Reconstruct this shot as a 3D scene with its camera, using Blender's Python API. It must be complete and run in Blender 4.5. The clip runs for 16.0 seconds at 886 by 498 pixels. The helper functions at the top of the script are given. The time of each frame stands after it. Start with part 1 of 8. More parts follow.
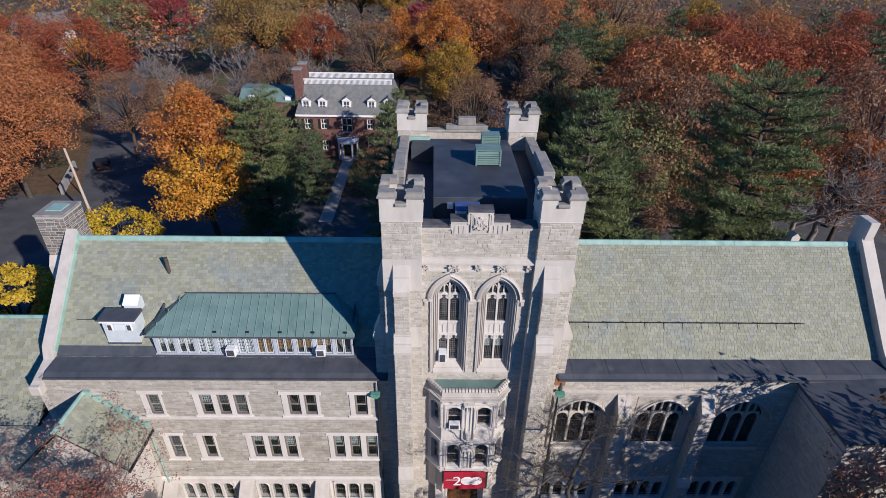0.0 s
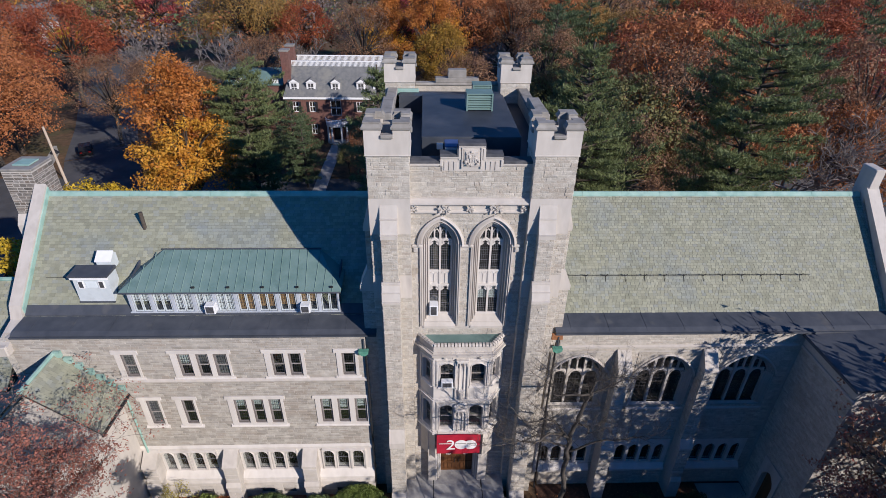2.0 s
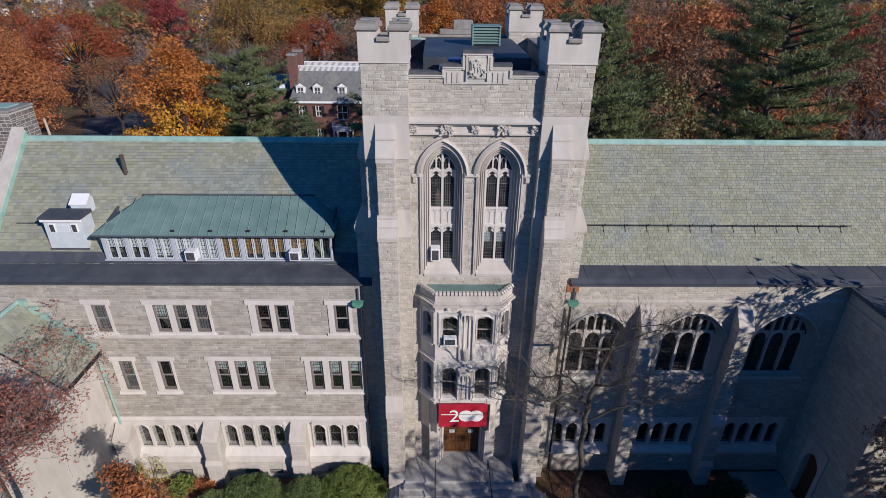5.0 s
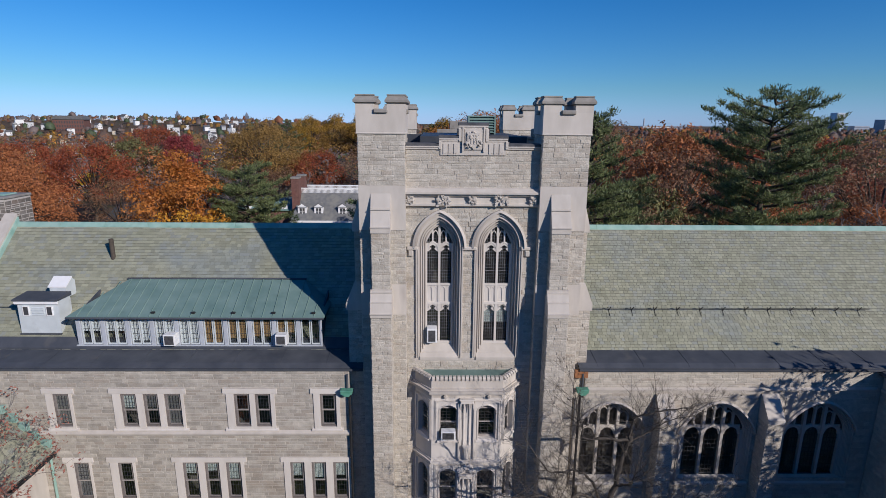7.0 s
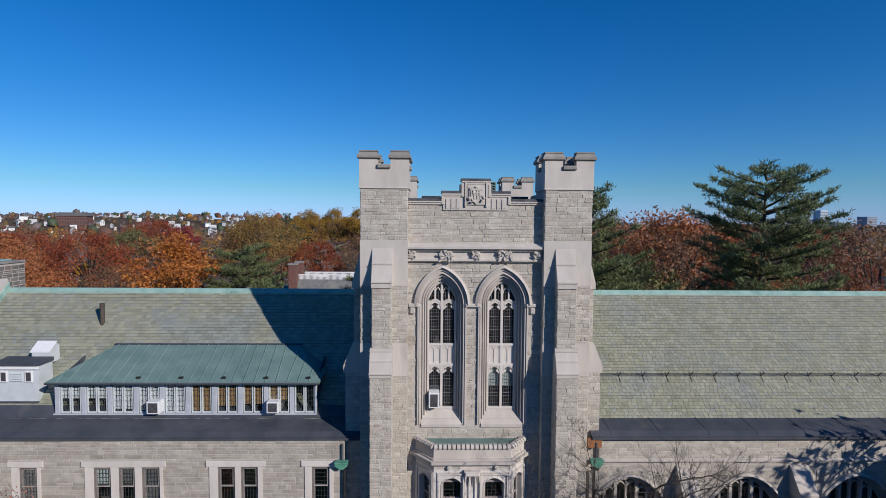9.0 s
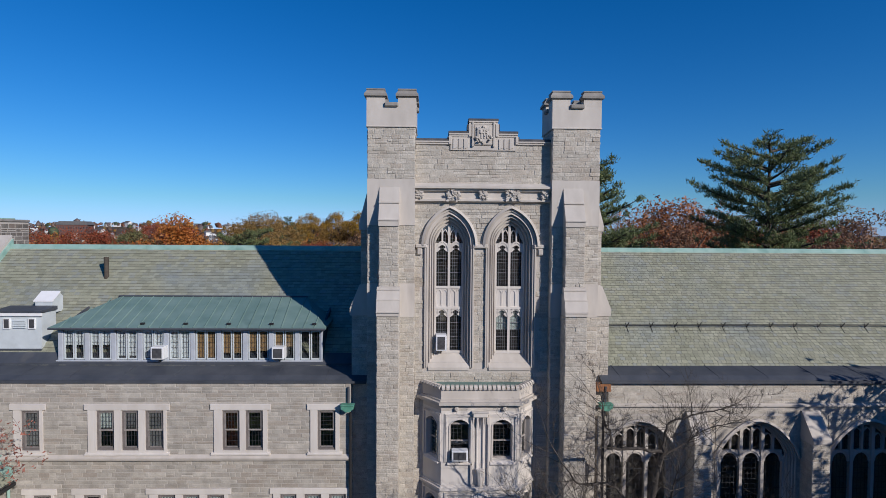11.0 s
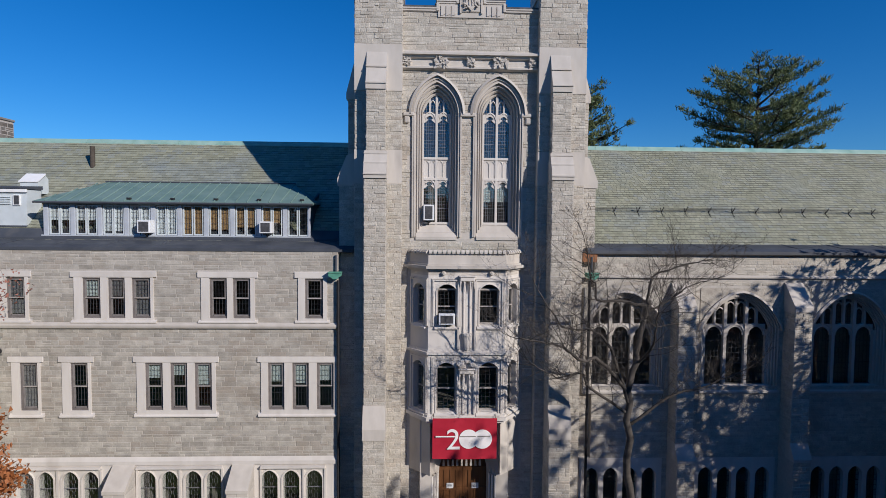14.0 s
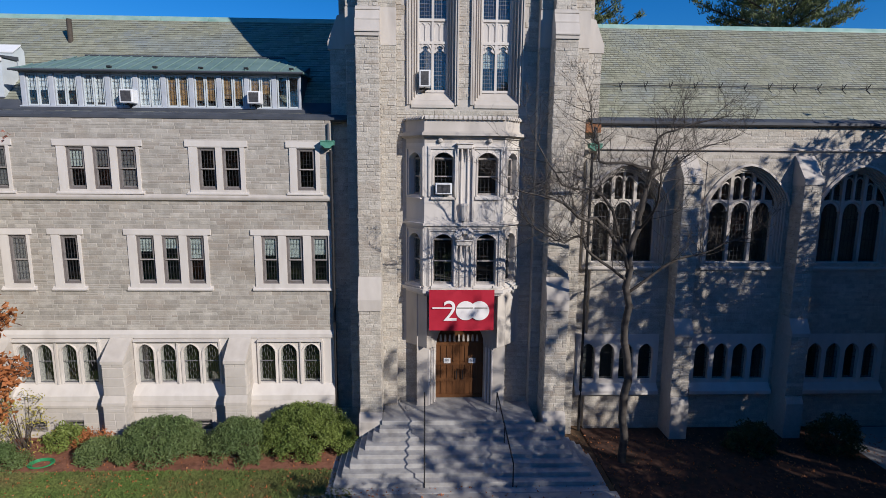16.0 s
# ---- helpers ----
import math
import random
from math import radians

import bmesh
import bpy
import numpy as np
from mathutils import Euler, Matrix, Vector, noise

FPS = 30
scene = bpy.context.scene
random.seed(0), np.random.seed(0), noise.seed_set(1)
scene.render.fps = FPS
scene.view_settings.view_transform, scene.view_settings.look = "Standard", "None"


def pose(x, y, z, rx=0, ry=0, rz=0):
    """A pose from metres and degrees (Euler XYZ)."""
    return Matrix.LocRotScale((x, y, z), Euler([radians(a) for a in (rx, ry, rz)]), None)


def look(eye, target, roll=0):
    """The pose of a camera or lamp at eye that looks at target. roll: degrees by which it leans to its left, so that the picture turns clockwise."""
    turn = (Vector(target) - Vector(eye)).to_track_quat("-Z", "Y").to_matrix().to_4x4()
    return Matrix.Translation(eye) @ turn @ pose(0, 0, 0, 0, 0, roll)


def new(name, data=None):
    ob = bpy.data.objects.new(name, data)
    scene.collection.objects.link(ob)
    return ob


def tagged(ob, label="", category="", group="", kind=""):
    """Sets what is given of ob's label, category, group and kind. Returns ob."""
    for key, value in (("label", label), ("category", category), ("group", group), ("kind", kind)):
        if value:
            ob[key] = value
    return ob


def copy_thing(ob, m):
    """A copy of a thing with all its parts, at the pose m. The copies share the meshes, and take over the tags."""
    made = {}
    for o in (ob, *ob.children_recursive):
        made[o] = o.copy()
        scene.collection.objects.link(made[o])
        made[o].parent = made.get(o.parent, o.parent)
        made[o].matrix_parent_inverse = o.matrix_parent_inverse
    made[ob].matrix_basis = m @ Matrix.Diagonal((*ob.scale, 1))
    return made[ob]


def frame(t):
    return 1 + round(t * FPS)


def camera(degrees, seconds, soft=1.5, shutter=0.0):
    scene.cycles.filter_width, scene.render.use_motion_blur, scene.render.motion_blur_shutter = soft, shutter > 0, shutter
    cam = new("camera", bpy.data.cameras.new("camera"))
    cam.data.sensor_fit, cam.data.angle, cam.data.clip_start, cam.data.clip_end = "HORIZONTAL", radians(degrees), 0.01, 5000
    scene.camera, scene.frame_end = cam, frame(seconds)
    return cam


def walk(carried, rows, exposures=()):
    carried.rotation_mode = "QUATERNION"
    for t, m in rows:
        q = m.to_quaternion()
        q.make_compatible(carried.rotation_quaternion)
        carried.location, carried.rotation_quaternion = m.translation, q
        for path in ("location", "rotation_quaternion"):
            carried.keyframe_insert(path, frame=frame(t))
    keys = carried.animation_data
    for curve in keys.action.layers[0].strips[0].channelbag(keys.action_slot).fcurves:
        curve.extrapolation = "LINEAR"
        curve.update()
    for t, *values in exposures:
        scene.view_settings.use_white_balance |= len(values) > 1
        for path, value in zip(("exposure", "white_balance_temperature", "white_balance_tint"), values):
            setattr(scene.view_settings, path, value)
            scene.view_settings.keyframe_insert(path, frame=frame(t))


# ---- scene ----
cam = camera(79.0, 16.0, soft=0.45)
PATH = [
    (0, (-0.409, -0.891, 37.229), (-0.373, 0.819, 36.193), 1.1),
    (0.5, (-0.397, -0.967, 36.421), (-0.346, 0.746, 35.39), 1.1),
    (1, (-0.358, -1.07, 35.573), (-0.303, 0.647, 34.548), 1.0),
    (1.5, (-0.281, -1.054, 34.843), (-0.221, 0.658, 33.811), 1.1),
    (2, (-0.211, -1.107, 33.957), (-0.15, 0.605, 32.924), 0.9),
    (2.5, (-0.159, -1.184, 32.97), (-0.098, 0.528, 31.938), 0.9),
    (3, (-0.099, -1.334, 31.841), (-0.044, 0.385, 30.821), 0.8),
    (3.2, (-0.103, -1.364, 31.505), (-0.05, 0.353, 30.481), 0.8),
    (5.3, (0.167, -1.096, 27.904), (0.195, 0.71, 27.045), 0.6),
    (5.5, (0.044, -1.148, 27.547), (0.081, 0.682, 26.741), 0.6),
    (6, (0.035, -0.978, 26.952), (0.076, 0.896, 26.255), 0.6),
    (6.5, (0.161, -0.883, 26.258), (0.198, 1.031, 25.677), 0.5),
    (7, (0.221, -0.851, 25.643), (0.256, 1.094, 25.179), 0.5),
    (7.5, (0.251, -0.86, 25.028), (0.284, 1.11, 24.684), 0.5),
    (8, (0.033, -0.822, 24.651), (0.083, 1.163, 24.412), 0.6),
    (8.2, (0.048, -0.751, 24.548), (0.097, 1.238, 24.349), 0.5),
    (10.3, (-0.259, -0.52, 22.067), (-0.211, 1.478, 21.982), 0.4),
    (10.5, (-0.245, -0.515, 21.731), (-0.201, 1.482, 21.644), 0.4),
    (11, (-0.334, -0.594, 20.896), (-0.286, 1.404, 20.827), 0.4),
    (11.5, (-0.286, -0.606, 20.362), (-0.235, 1.392, 20.287), 0.5),
    (12, (-0.251, -0.721, 19.559), (-0.178, 1.276, 19.486), 0.5),
    (12.5, (-0.127, -0.897, 18.371), (-0.053, 1.101, 18.317), 0.4),
    (13, (-0.081, -0.828, 17.676), (-0.008, 1.17, 17.603), 0.5),
    (13.5, (-0.059, -0.85, 16.787), (0.012, 1.147, 16.703), 0.5),
    (14, (-0.044, -0.858, 15.709), (0.028, 1.138, 15.611), 0.5),
    (14.5, (0.011, -0.846, 14.847), (0.079, 1.148, 14.716), 0.5),
    (15, (0.149, -0.702, 14.15), (0.217, 1.289, 13.971), 0.5),
    (15.5, (0.16, -0.557, 13.388), (0.231, 1.427, 13.144), 0.6),
    (16, (0.193, -0.437, 12.751), (0.26, 1.537, 12.437), 0.5),
]
walk(cam, [(t, look(eye, target, roll)) for t, eye, target, roll in PATH],
     [(0, 0.41, 6150, 12.5), (3, 0.29, 6150, 12.5), (5.5, 0.13, 6150, 12.5), (7, 0.02, 6150, 12), (8, 0.02, 6120, 11), (12.5, 0.02, 6120, 10.5), (16, 0.22, 6080, 9.5)])

# ---- world and light ----
SUN_EL, SUN_AZ = 25.5, 136.0
world = bpy.data.worlds.new("sky")
scene.world = world
world.use_nodes = True
wn = world.node_tree
sky = wn.nodes.new("ShaderNodeTexSky")
sky.sky_type = "NISHITA"
sky.sun_disc = False
sky.sun_elevation = radians(SUN_EL)
sky.sun_rotation = radians(SUN_AZ)
sky.air_density, sky.dust_density, sky.ozone_density = 1.0, 0.0, 1.0
wn.nodes["Background"].inputs["Strength"].default_value = 0.060
clear = wn.nodes.new("ShaderNodeMix")
clear.data_type, clear.blend_type = "RGBA", "MULTIPLY"
clear.inputs[0].default_value, clear.inputs[7].default_value = 1.0, (0.57, 0.94, 1.50, 1)
wn.links.new(sky.outputs[0], clear.inputs[6])
deep = wn.nodes.new("ShaderNodeHueSaturation")
deep.inputs["Saturation"].default_value, deep.inputs["Value"].default_value = 1.15, 1.0
wn.links.new(clear.outputs[2], deep.inputs["Color"])
split, join = wn.nodes.new("ShaderNodeSeparateColor"), wn.nodes.new("ShaderNodeCombineColor")
haze, least = wn.nodes.new("ShaderNodeMath"), wn.nodes.new("ShaderNodeMath")
haze.operation, haze.inputs[1].default_value = "MULTIPLY", 1.41
least.operation, least.inputs[2].default_value = "SMOOTH_MAX", 1.0
wn.links.new(deep.outputs[0], split.inputs[0])
wn.links.new(split.outputs[1], haze.inputs[0])
wn.links.new(haze.outputs[0], least.inputs[0])
wn.links.new(split.outputs[2], least.inputs[1])
wn.links.new(split.outputs[0], join.inputs[0])
wn.links.new(split.outputs[1], join.inputs[1])
wn.links.new(least.outputs[0], join.inputs[2])
wn.links.new(join.outputs[0], wn.nodes["Background"].inputs["Color"])
sun = new("sun", bpy.data.lights.new("sun", "SUN"))
sun.data.energy, sun.data.angle, sun.data.color = 4.2, radians(0.5), (1.0, 0.90, 0.80)
sun_from = Vector((math.sin(radians(SUN_AZ)) * math.cos(radians(SUN_EL)), math.cos(radians(SUN_AZ)) * math.cos(radians(SUN_EL)), math.sin(radians(SUN_EL))))
sun.matrix_basis = look(sun_from * 60, (0, 0, 0))


# ---- materials ----
def surface(name, a, b, scale=3.0, rough=0.8, bump=0.2, bump_scale=30.0, island=0.0, stain=None, stain_scale=0.6, stain_at=0.55, metal=0.0, streak=1.0, spec=0.3, tint=None, tint_share=0.4, grain=0.0):
    """A worn surface: two tones by noise, a larger stain, a shift of tone from piece to piece, fine relief."""
    m = bpy.data.materials.new(name)
    m.use_nodes = True
    t = m.node_tree
    p = t.nodes["Principled BSDF"]
    p.inputs["Roughness"].default_value, p.inputs["Metallic"].default_value = rough, metal
    p.inputs["Specular IOR Level"].default_value = spec
    geo = t.nodes.new("ShaderNodeNewGeometry")
    mapping = t.nodes.new("ShaderNodeMapping")
    mapping.inputs["Scale"].default_value = (1, 1, streak)
    t.links.new(geo.outputs["Position"], mapping.inputs["Vector"])

    def tex(sc, detail=5.0, vec=mapping):
        n = t.nodes.new("ShaderNodeTexNoise")
        n.inputs["Scale"].default_value, n.inputs["Detail"].default_value = sc, detail
        t.links.new(vec.outputs[0], n.inputs["Vector"])
        return n.outputs["Fac"]

    def ramp(v, lo, hi):
        r = t.nodes.new("ShaderNodeMapRange")
        r.inputs["From Min"].default_value, r.inputs["From Max"].default_value = lo, hi
        t.links.new(v, r.inputs["Value"])
        return r.outputs[0]

    def mix(fac, one, two, kind="MIX"):
        n = t.nodes.new("ShaderNodeMix")
        n.data_type, n.blend_type = "RGBA", kind
        for v, socket in ((fac, n.inputs[0]), (one, n.inputs[6]), (two, n.inputs[7])):
            if isinstance(v, (int, float)):
                socket.default_value = v
            elif isinstance(v, tuple):
                socket.default_value = (*v, 1)
            else:
                t.links.new(v, socket)
        return n.outputs[2]

    colour = mix(ramp(tex(scale), 0.3, 0.7), a, b)
    if stain:
        colour = mix(ramp(tex(stain_scale, 3.0), stain_at, stain_at + 0.2), colour, stain)
    if island:
        info = t.nodes.new("ShaderNodeObjectInfo")
        add = t.nodes.new("ShaderNodeMath")
        add.operation = "ADD"
        t.links.new(geo.outputs["Random Per Island"], add.inputs[0])
        t.links.new(info.outputs["Random"], add.inputs[1])
        fract = t.nodes.new("ShaderNodeMath")
        fract.operation = "FRACT"
        t.links.new(add.outputs[0], fract.inputs[0])
        r = t.nodes.new("ShaderNodeMapRange")
        r.inputs["To Min"].default_value, r.inputs["To Max"].default_value = 1 - island, 1 + island
        t.links.new(fract.outputs[0], r.inputs["Value"])
        grey = t.nodes.new("ShaderNodeCombineColor")
        for i in range(3):
            t.links.new(r.outputs[0], grey.inputs[i])
        colour = mix(1.0, colour, grey.outputs[0], "MULTIPLY")
        if tint:
            other = t.nodes.new("ShaderNodeMath")
            other.operation, other.inputs[1].default_value = "MULTIPLY", 7.31
            t.links.new(fract.outputs[0], other.inputs[0])
            again_ = t.nodes.new("ShaderNodeMath")
            again_.operation = "FRACT"
            t.links.new(other.outputs[0], again_.inputs[0])
            colour = mix(ramp(again_.outputs[0], 1 - tint_share, 1 + tint_share), colour, tint)
    if grain:
        fine = t.nodes.new("ShaderNodeMapRange")
        fine.inputs["From Min"].default_value, fine.inputs["From Max"].default_value = 0.35, 0.65
        fine.inputs["To Min"].default_value, fine.inputs["To Max"].default_value = 1 - grain, 1 + grain
        t.links.new(tex(22.0, 4.0, geo), fine.inputs["Value"])
        speck = t.nodes.new("ShaderNodeCombineColor")
        for i in range(3):
            t.links.new(fine.outputs[0], speck.inputs[i])
        colour = mix(1.0, colour, speck.outputs[0], "MULTIPLY")
    t.links.new(colour, p.inputs["Base Color"])
    if bump:
        bn = t.nodes.new("ShaderNodeBump")
        bn.inputs["Strength"].default_value, bn.inputs["Distance"].default_value = bump, 0.02
        t.links.new(tex(bump_scale, 6.0, geo), bn.inputs["Height"])
        t.links.new(bn.outputs[0], p.inputs["Normal"])
    return m


def foliage(name, a, b, through_light=0.25):
    """Leaves: a hue that drifts from leaf to leaf and clump to clump, with light passing through."""
    m = surface(name, a, b, scale=0.45, rough=0.55, bump=0, island=0.24)
    t = m.node_tree
    p = t.nodes["Principled BSDF"]
    tr = t.nodes.new("ShaderNodeBsdfTranslucent")
    mx = t.nodes.new("ShaderNodeMixShader")
    mx.inputs[0].default_value = through_light
    t.links.new(p.inputs["Base Color"].links[0].from_socket, tr.inputs["Color"])
    t.links.new(p.outputs[0], mx.inputs[1])
    t.links.new(tr.outputs[0], mx.inputs[2])
    t.links.new(mx.outputs[0], t.nodes["Material Output"].inputs["Surface"])
    return m


def glass_material(name, tint, rough=0.02):
    m = bpy.data.materials.new(name)
    m.use_nodes = True
    t = m.node_tree
    t.nodes.remove(t.nodes["Principled BSDF"])
    lw = t.nodes.new("ShaderNodeLayerWeight")
    lw.inputs["Blend"].default_value = 0.5
    steep = t.nodes.new("ShaderNodeMath")
    steep.operation = "POWER"
    steep.inputs[1].default_value = 4.0
    t.links.new(lw.outputs["Facing"], steep.inputs[0])
    fr = t.nodes.new("ShaderNodeMath")
    fr.operation = "MULTIPLY_ADD"
    fr.inputs[1].default_value, fr.inputs[2].default_value = 0.85, 0.09
    t.links.new(steep.outputs[0], fr.inputs[0])
    tr = t.nodes.new("ShaderNodeBsdfTransparent")
    tr.inputs["Color"].default_value = (*tint, 1)
    gl = t.nodes.new("ShaderNodeBsdfGlossy")
    gl.inputs["Roughness"].default_value = rough
    mx = t.nodes.new("ShaderNodeMixShader")
    t.links.new(fr.outputs[0], mx.inputs[0])
    t.links.new(tr.outputs[0], mx.inputs[1])
    t.links.new(gl.outputs[0], mx.inputs[2])
    t.links.new(mx.outputs[0], t.nodes["Material Output"].inputs["Surface"])
    return m


STONE = surface("seam_faced_granite", (0.385, 0.355, 0.302), (0.515, 0.475, 0.41), 4.5, 0.9, 1.0, 14.0, island=0.12, stain=(0.36, 0.31, 0.25), stain_scale=0.7, stain_at=0.56, tint=(0.37, 0.31, 0.25), tint_share=0.35, grain=0.15)
STONE_GREY = surface("weathered_grey_granite", (0.315, 0.292, 0.252), (0.445, 0.412, 0.36), 2.6, 0.9, 0.5, 12.0, island=0.17, stain=(0.30, 0.262, 0.215), stain_scale=0.8, stain_at=0.56, tint=(0.32, 0.27, 0.22), tint_share=0.35, grain=0.06)
MORTAR = surface("mortar", (0.42, 0.39, 0.345), (0.50, 0.46, 0.415), 6.0, 0.95, 0.4, 40.0, grain=0.06)
LIME = surface("limestone", (0.47, 0.43, 0.38), (0.565, 0.52, 0.465), 2.2, 0.85, 0.15, 30.0, island=0.05, stain=(0.38, 0.34, 0.30), stain_scale=1.1, stain_at=0.58, streak=0.35)
LIME_WHITE = surface("pale_limestone", (0.56, 0.52, 0.475), (0.645, 0.605, 0.555), 2.0, 0.85, 0.12, 30.0, island=0.04, stain=(0.44, 0.40, 0.355), stain_scale=1.0, stain_at=0.6, streak=0.3)
SLATE = surface("weathered_slate", (0.255, 0.26, 0.186), (0.303, 0.304, 0.228), 0.8, 0.65, 0.3, 25.0, island=0.16, stain=(0.23, 0.255, 0.238), stain_scale=0.25, stain_at=0.55, tint=(0.24, 0.265, 0.265), tint_share=0.3, grain=0.06)
# Dark edge tone that draws in the shadow line of each slate row.
SLATE_EDGE = surface("shadow_line_edge", (0.075, 0.078, 0.066), (0.11, 0.11, 0.095), 3.0, 0.8, 0.2, 25.0)
SLATE_BED = surface("slate_bed", (0.05, 0.05, 0.045), (0.075, 0.075, 0.065), 3.0, 0.8, 0.2)
LEAD = surface("dark_lead_sheet", (0.053, 0.060, 0.073), (0.083, 0.090, 0.104), 1.5, 0.5, 0.15, 12.0, stain=(0.13, 0.125, 0.115), stain_scale=0.9, stain_at=0.62, metal=0.0, streak=0.3)
COPPER = surface("verdigris_copper", (0.21, 0.36, 0.31), (0.33, 0.47, 0.41), 1.5, 0.6, 0.15, 14.0, island=0.06, stain=(0.15, 0.27, 0.23), stain_scale=1.2, stain_at=0.58)
COPPER_ROOF = surface("dull_green_copper", (0.13, 0.21, 0.19), (0.18, 0.265, 0.24), 1.2, 0.55, 0.1, 14.0, island=0.06, stain=(0.10, 0.165, 0.15), stain_scale=0.9, stain_at=0.6)
HOPPER_GREEN = surface("bright_green_copper", (0.075, 0.24, 0.17), (0.12, 0.31, 0.23), 5.0, 0.6, 0.1, 14.0)
# Post paint darkened and blued: the eave's shade is in the colour.
POST_GREY = surface("eave_shaded_paint", (0.38, 0.41, 0.45), (0.47, 0.50, 0.54), 2.0, 0.6, 0.08, 20.0, stain=(0.32, 0.33, 0.35), stain_scale=1.5, stain_at=0.6)
DARK_COPING = surface("blackened_coping", (0.06, 0.062, 0.068), (0.11, 0.11, 0.115), 3.0, 0.8, 0.2, 20.0)
PAINT_GREY = surface("pale_grey_paint", (0.49, 0.535, 0.545), (0.59, 0.635, 0.645), 2.0, 0.6, 0.08, 20.0, stain=(0.42, 0.445, 0.455), stain_scale=1.5, stain_at=0.6)
PAINT_WHITE = surface("white_paint", (0.76, 0.76, 0.75), (0.82, 0.82, 0.81), 3.0, 0.5, 0.05)
SASH = surface("purple_brown_sash", (0.13, 0.115, 0.108), (0.19, 0.17, 0.16), 4.0, 0.55, 0.1)
SASH_PALE = surface("worn_grey_sash", (0.18, 0.163, 0.155), (0.26, 0.24, 0.228), 5.0, 0.55, 0.1)
CAME = surface("lead_came", (0.045, 0.045, 0.048), (0.075, 0.075, 0.08), 8.0, 0.5, 0.0)
# Lighter copy of the came: caught light put into the lead's colour.
PALE_CAME = surface("light_catching_came", (0.15, 0.15, 0.155), (0.22, 0.22, 0.23), 8.0, 0.5, 0.0)
GREY_RAIL = surface("worn_pale_rail", (0.30, 0.27, 0.25), (0.40, 0.37, 0.34), 5.0, 0.6, 0.1)
# Dark tone that gives the unseen rooms behind the glass their dimness.
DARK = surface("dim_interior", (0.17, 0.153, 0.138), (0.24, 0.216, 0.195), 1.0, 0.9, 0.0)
BLIND_WHITE = surface("white_curtain", (0.70, 0.72, 0.75), (0.82, 0.84, 0.86), 6.0, 0.8, 0.3, 8.0)
BLIND_TAN = surface("tan_curtain", (0.34, 0.20, 0.09), (0.44, 0.28, 0.14), 6.0, 0.8, 0.3, 8.0)
BLIND_DIM = surface("dim_grey_shade", (0.15, 0.145, 0.15), (0.21, 0.205, 0.21), 3.0, 0.8, 0.1)
BLIND_GREEN = surface("pale_green_blind", (0.52, 0.57, 0.55), (0.62, 0.67, 0.65), 6.0, 0.8, 0.1)
GLASS = glass_material("window_glass", (0.82, 0.86, 0.86))
OAK_DOOR = surface("brown_oak", (0.085, 0.036, 0.014), (0.16, 0.07, 0.027), 3.0, 0.45, 0.25, 20.0, streak=0.15)
IRON = surface("black_iron", (0.015, 0.015, 0.017), (0.03, 0.03, 0.032), 6.0, 0.5, 0.1)
BITUMEN = surface("dark_roof_membrane", (0.035, 0.042, 0.055), (0.06, 0.068, 0.082), 0.8, 0.55, 0.1, 10.0, stain=(0.085, 0.09, 0.10), stain_scale=0.5, stain_at=0.56)
GREY_COPING = surface("weathered_coping", (0.225, 0.21, 0.188), (0.325, 0.305, 0.275), 2.0, 0.85, 0.25, 20.0, island=0.08, stain=(0.16, 0.15, 0.135), stain_scale=1.2, stain_at=0.55)
DARK_STONE = surface("dark_chimney_stone", (0.125, 0.113, 0.10), (0.215, 0.195, 0.17), 4.0, 0.9, 0.6, 18.0, island=0.3, tint=(0.22, 0.16, 0.12), grain=0.1)
GRANITE = surface("grey_granite_steps", (0.33, 0.32, 0.31), (0.43, 0.42, 0.40), 4.0, 0.85, 0.2, 40.0, island=0.08, stain=(0.26, 0.25, 0.24), stain_scale=1.5)
RED_CLOTH = surface("red_banner_cloth", (0.36, 0.012, 0.03), (0.44, 0.02, 0.042), 2.0, 0.6, 0.15, 6.0)
CREAM_CLOTH = surface("cream_print", (0.78, 0.74, 0.72), (0.86, 0.83, 0.80), 3.0, 0.6, 0.0)
PLASTIC = surface("white_plastic", (0.68, 0.69, 0.70), (0.76, 0.77, 0.78), 3.0, 0.45, 0.0)
GRILLE = surface("dark_grille", (0.05, 0.05, 0.055), (0.09, 0.09, 0.095), 8.0, 0.6, 0.0)
BRICK = surface("red_brick", (0.13, 0.066, 0.056), (0.19, 0.10, 0.08), 3.0, 0.9, 0.3, 30.0, stain=(0.17, 0.07, 0.055))
HOUSE_SLATE = surface("grey_slate", (0.13, 0.135, 0.135), (0.19, 0.19, 0.185), 2.0, 0.7, 0.3, 14.0, stain=(0.22, 0.215, 0.19), stain_scale=0.5)
ASPHALT = surface("asphalt", (0.062, 0.064, 0.07), (0.095, 0.096, 0.104), 0.4, 0.9, 0.2, 30.0, stain=(0.12, 0.115, 0.11), stain_scale=0.25)
PAVING = surface("concrete_paving", (0.30, 0.29, 0.275), (0.40, 0.385, 0.36), 0.8, 0.9, 0.15, 20.0, island=0.06, stain=(0.24, 0.23, 0.21), stain_scale=0.6)
GRASS = surface("autumn_lawn", (0.085, 0.135, 0.03), (0.15, 0.20, 0.05), 1.2, 0.95, 0.6, 25.0, stain=(0.15, 0.135, 0.05), stain_scale=0.35, stain_at=0.5)
EARTH = surface("leaf_litter", (0.075, 0.05, 0.03), (0.15, 0.09, 0.05), 1.5, 0.95, 0.6, 12.0, stain=(0.07, 0.08, 0.03), stain_scale=0.12, stain_at=0.5)
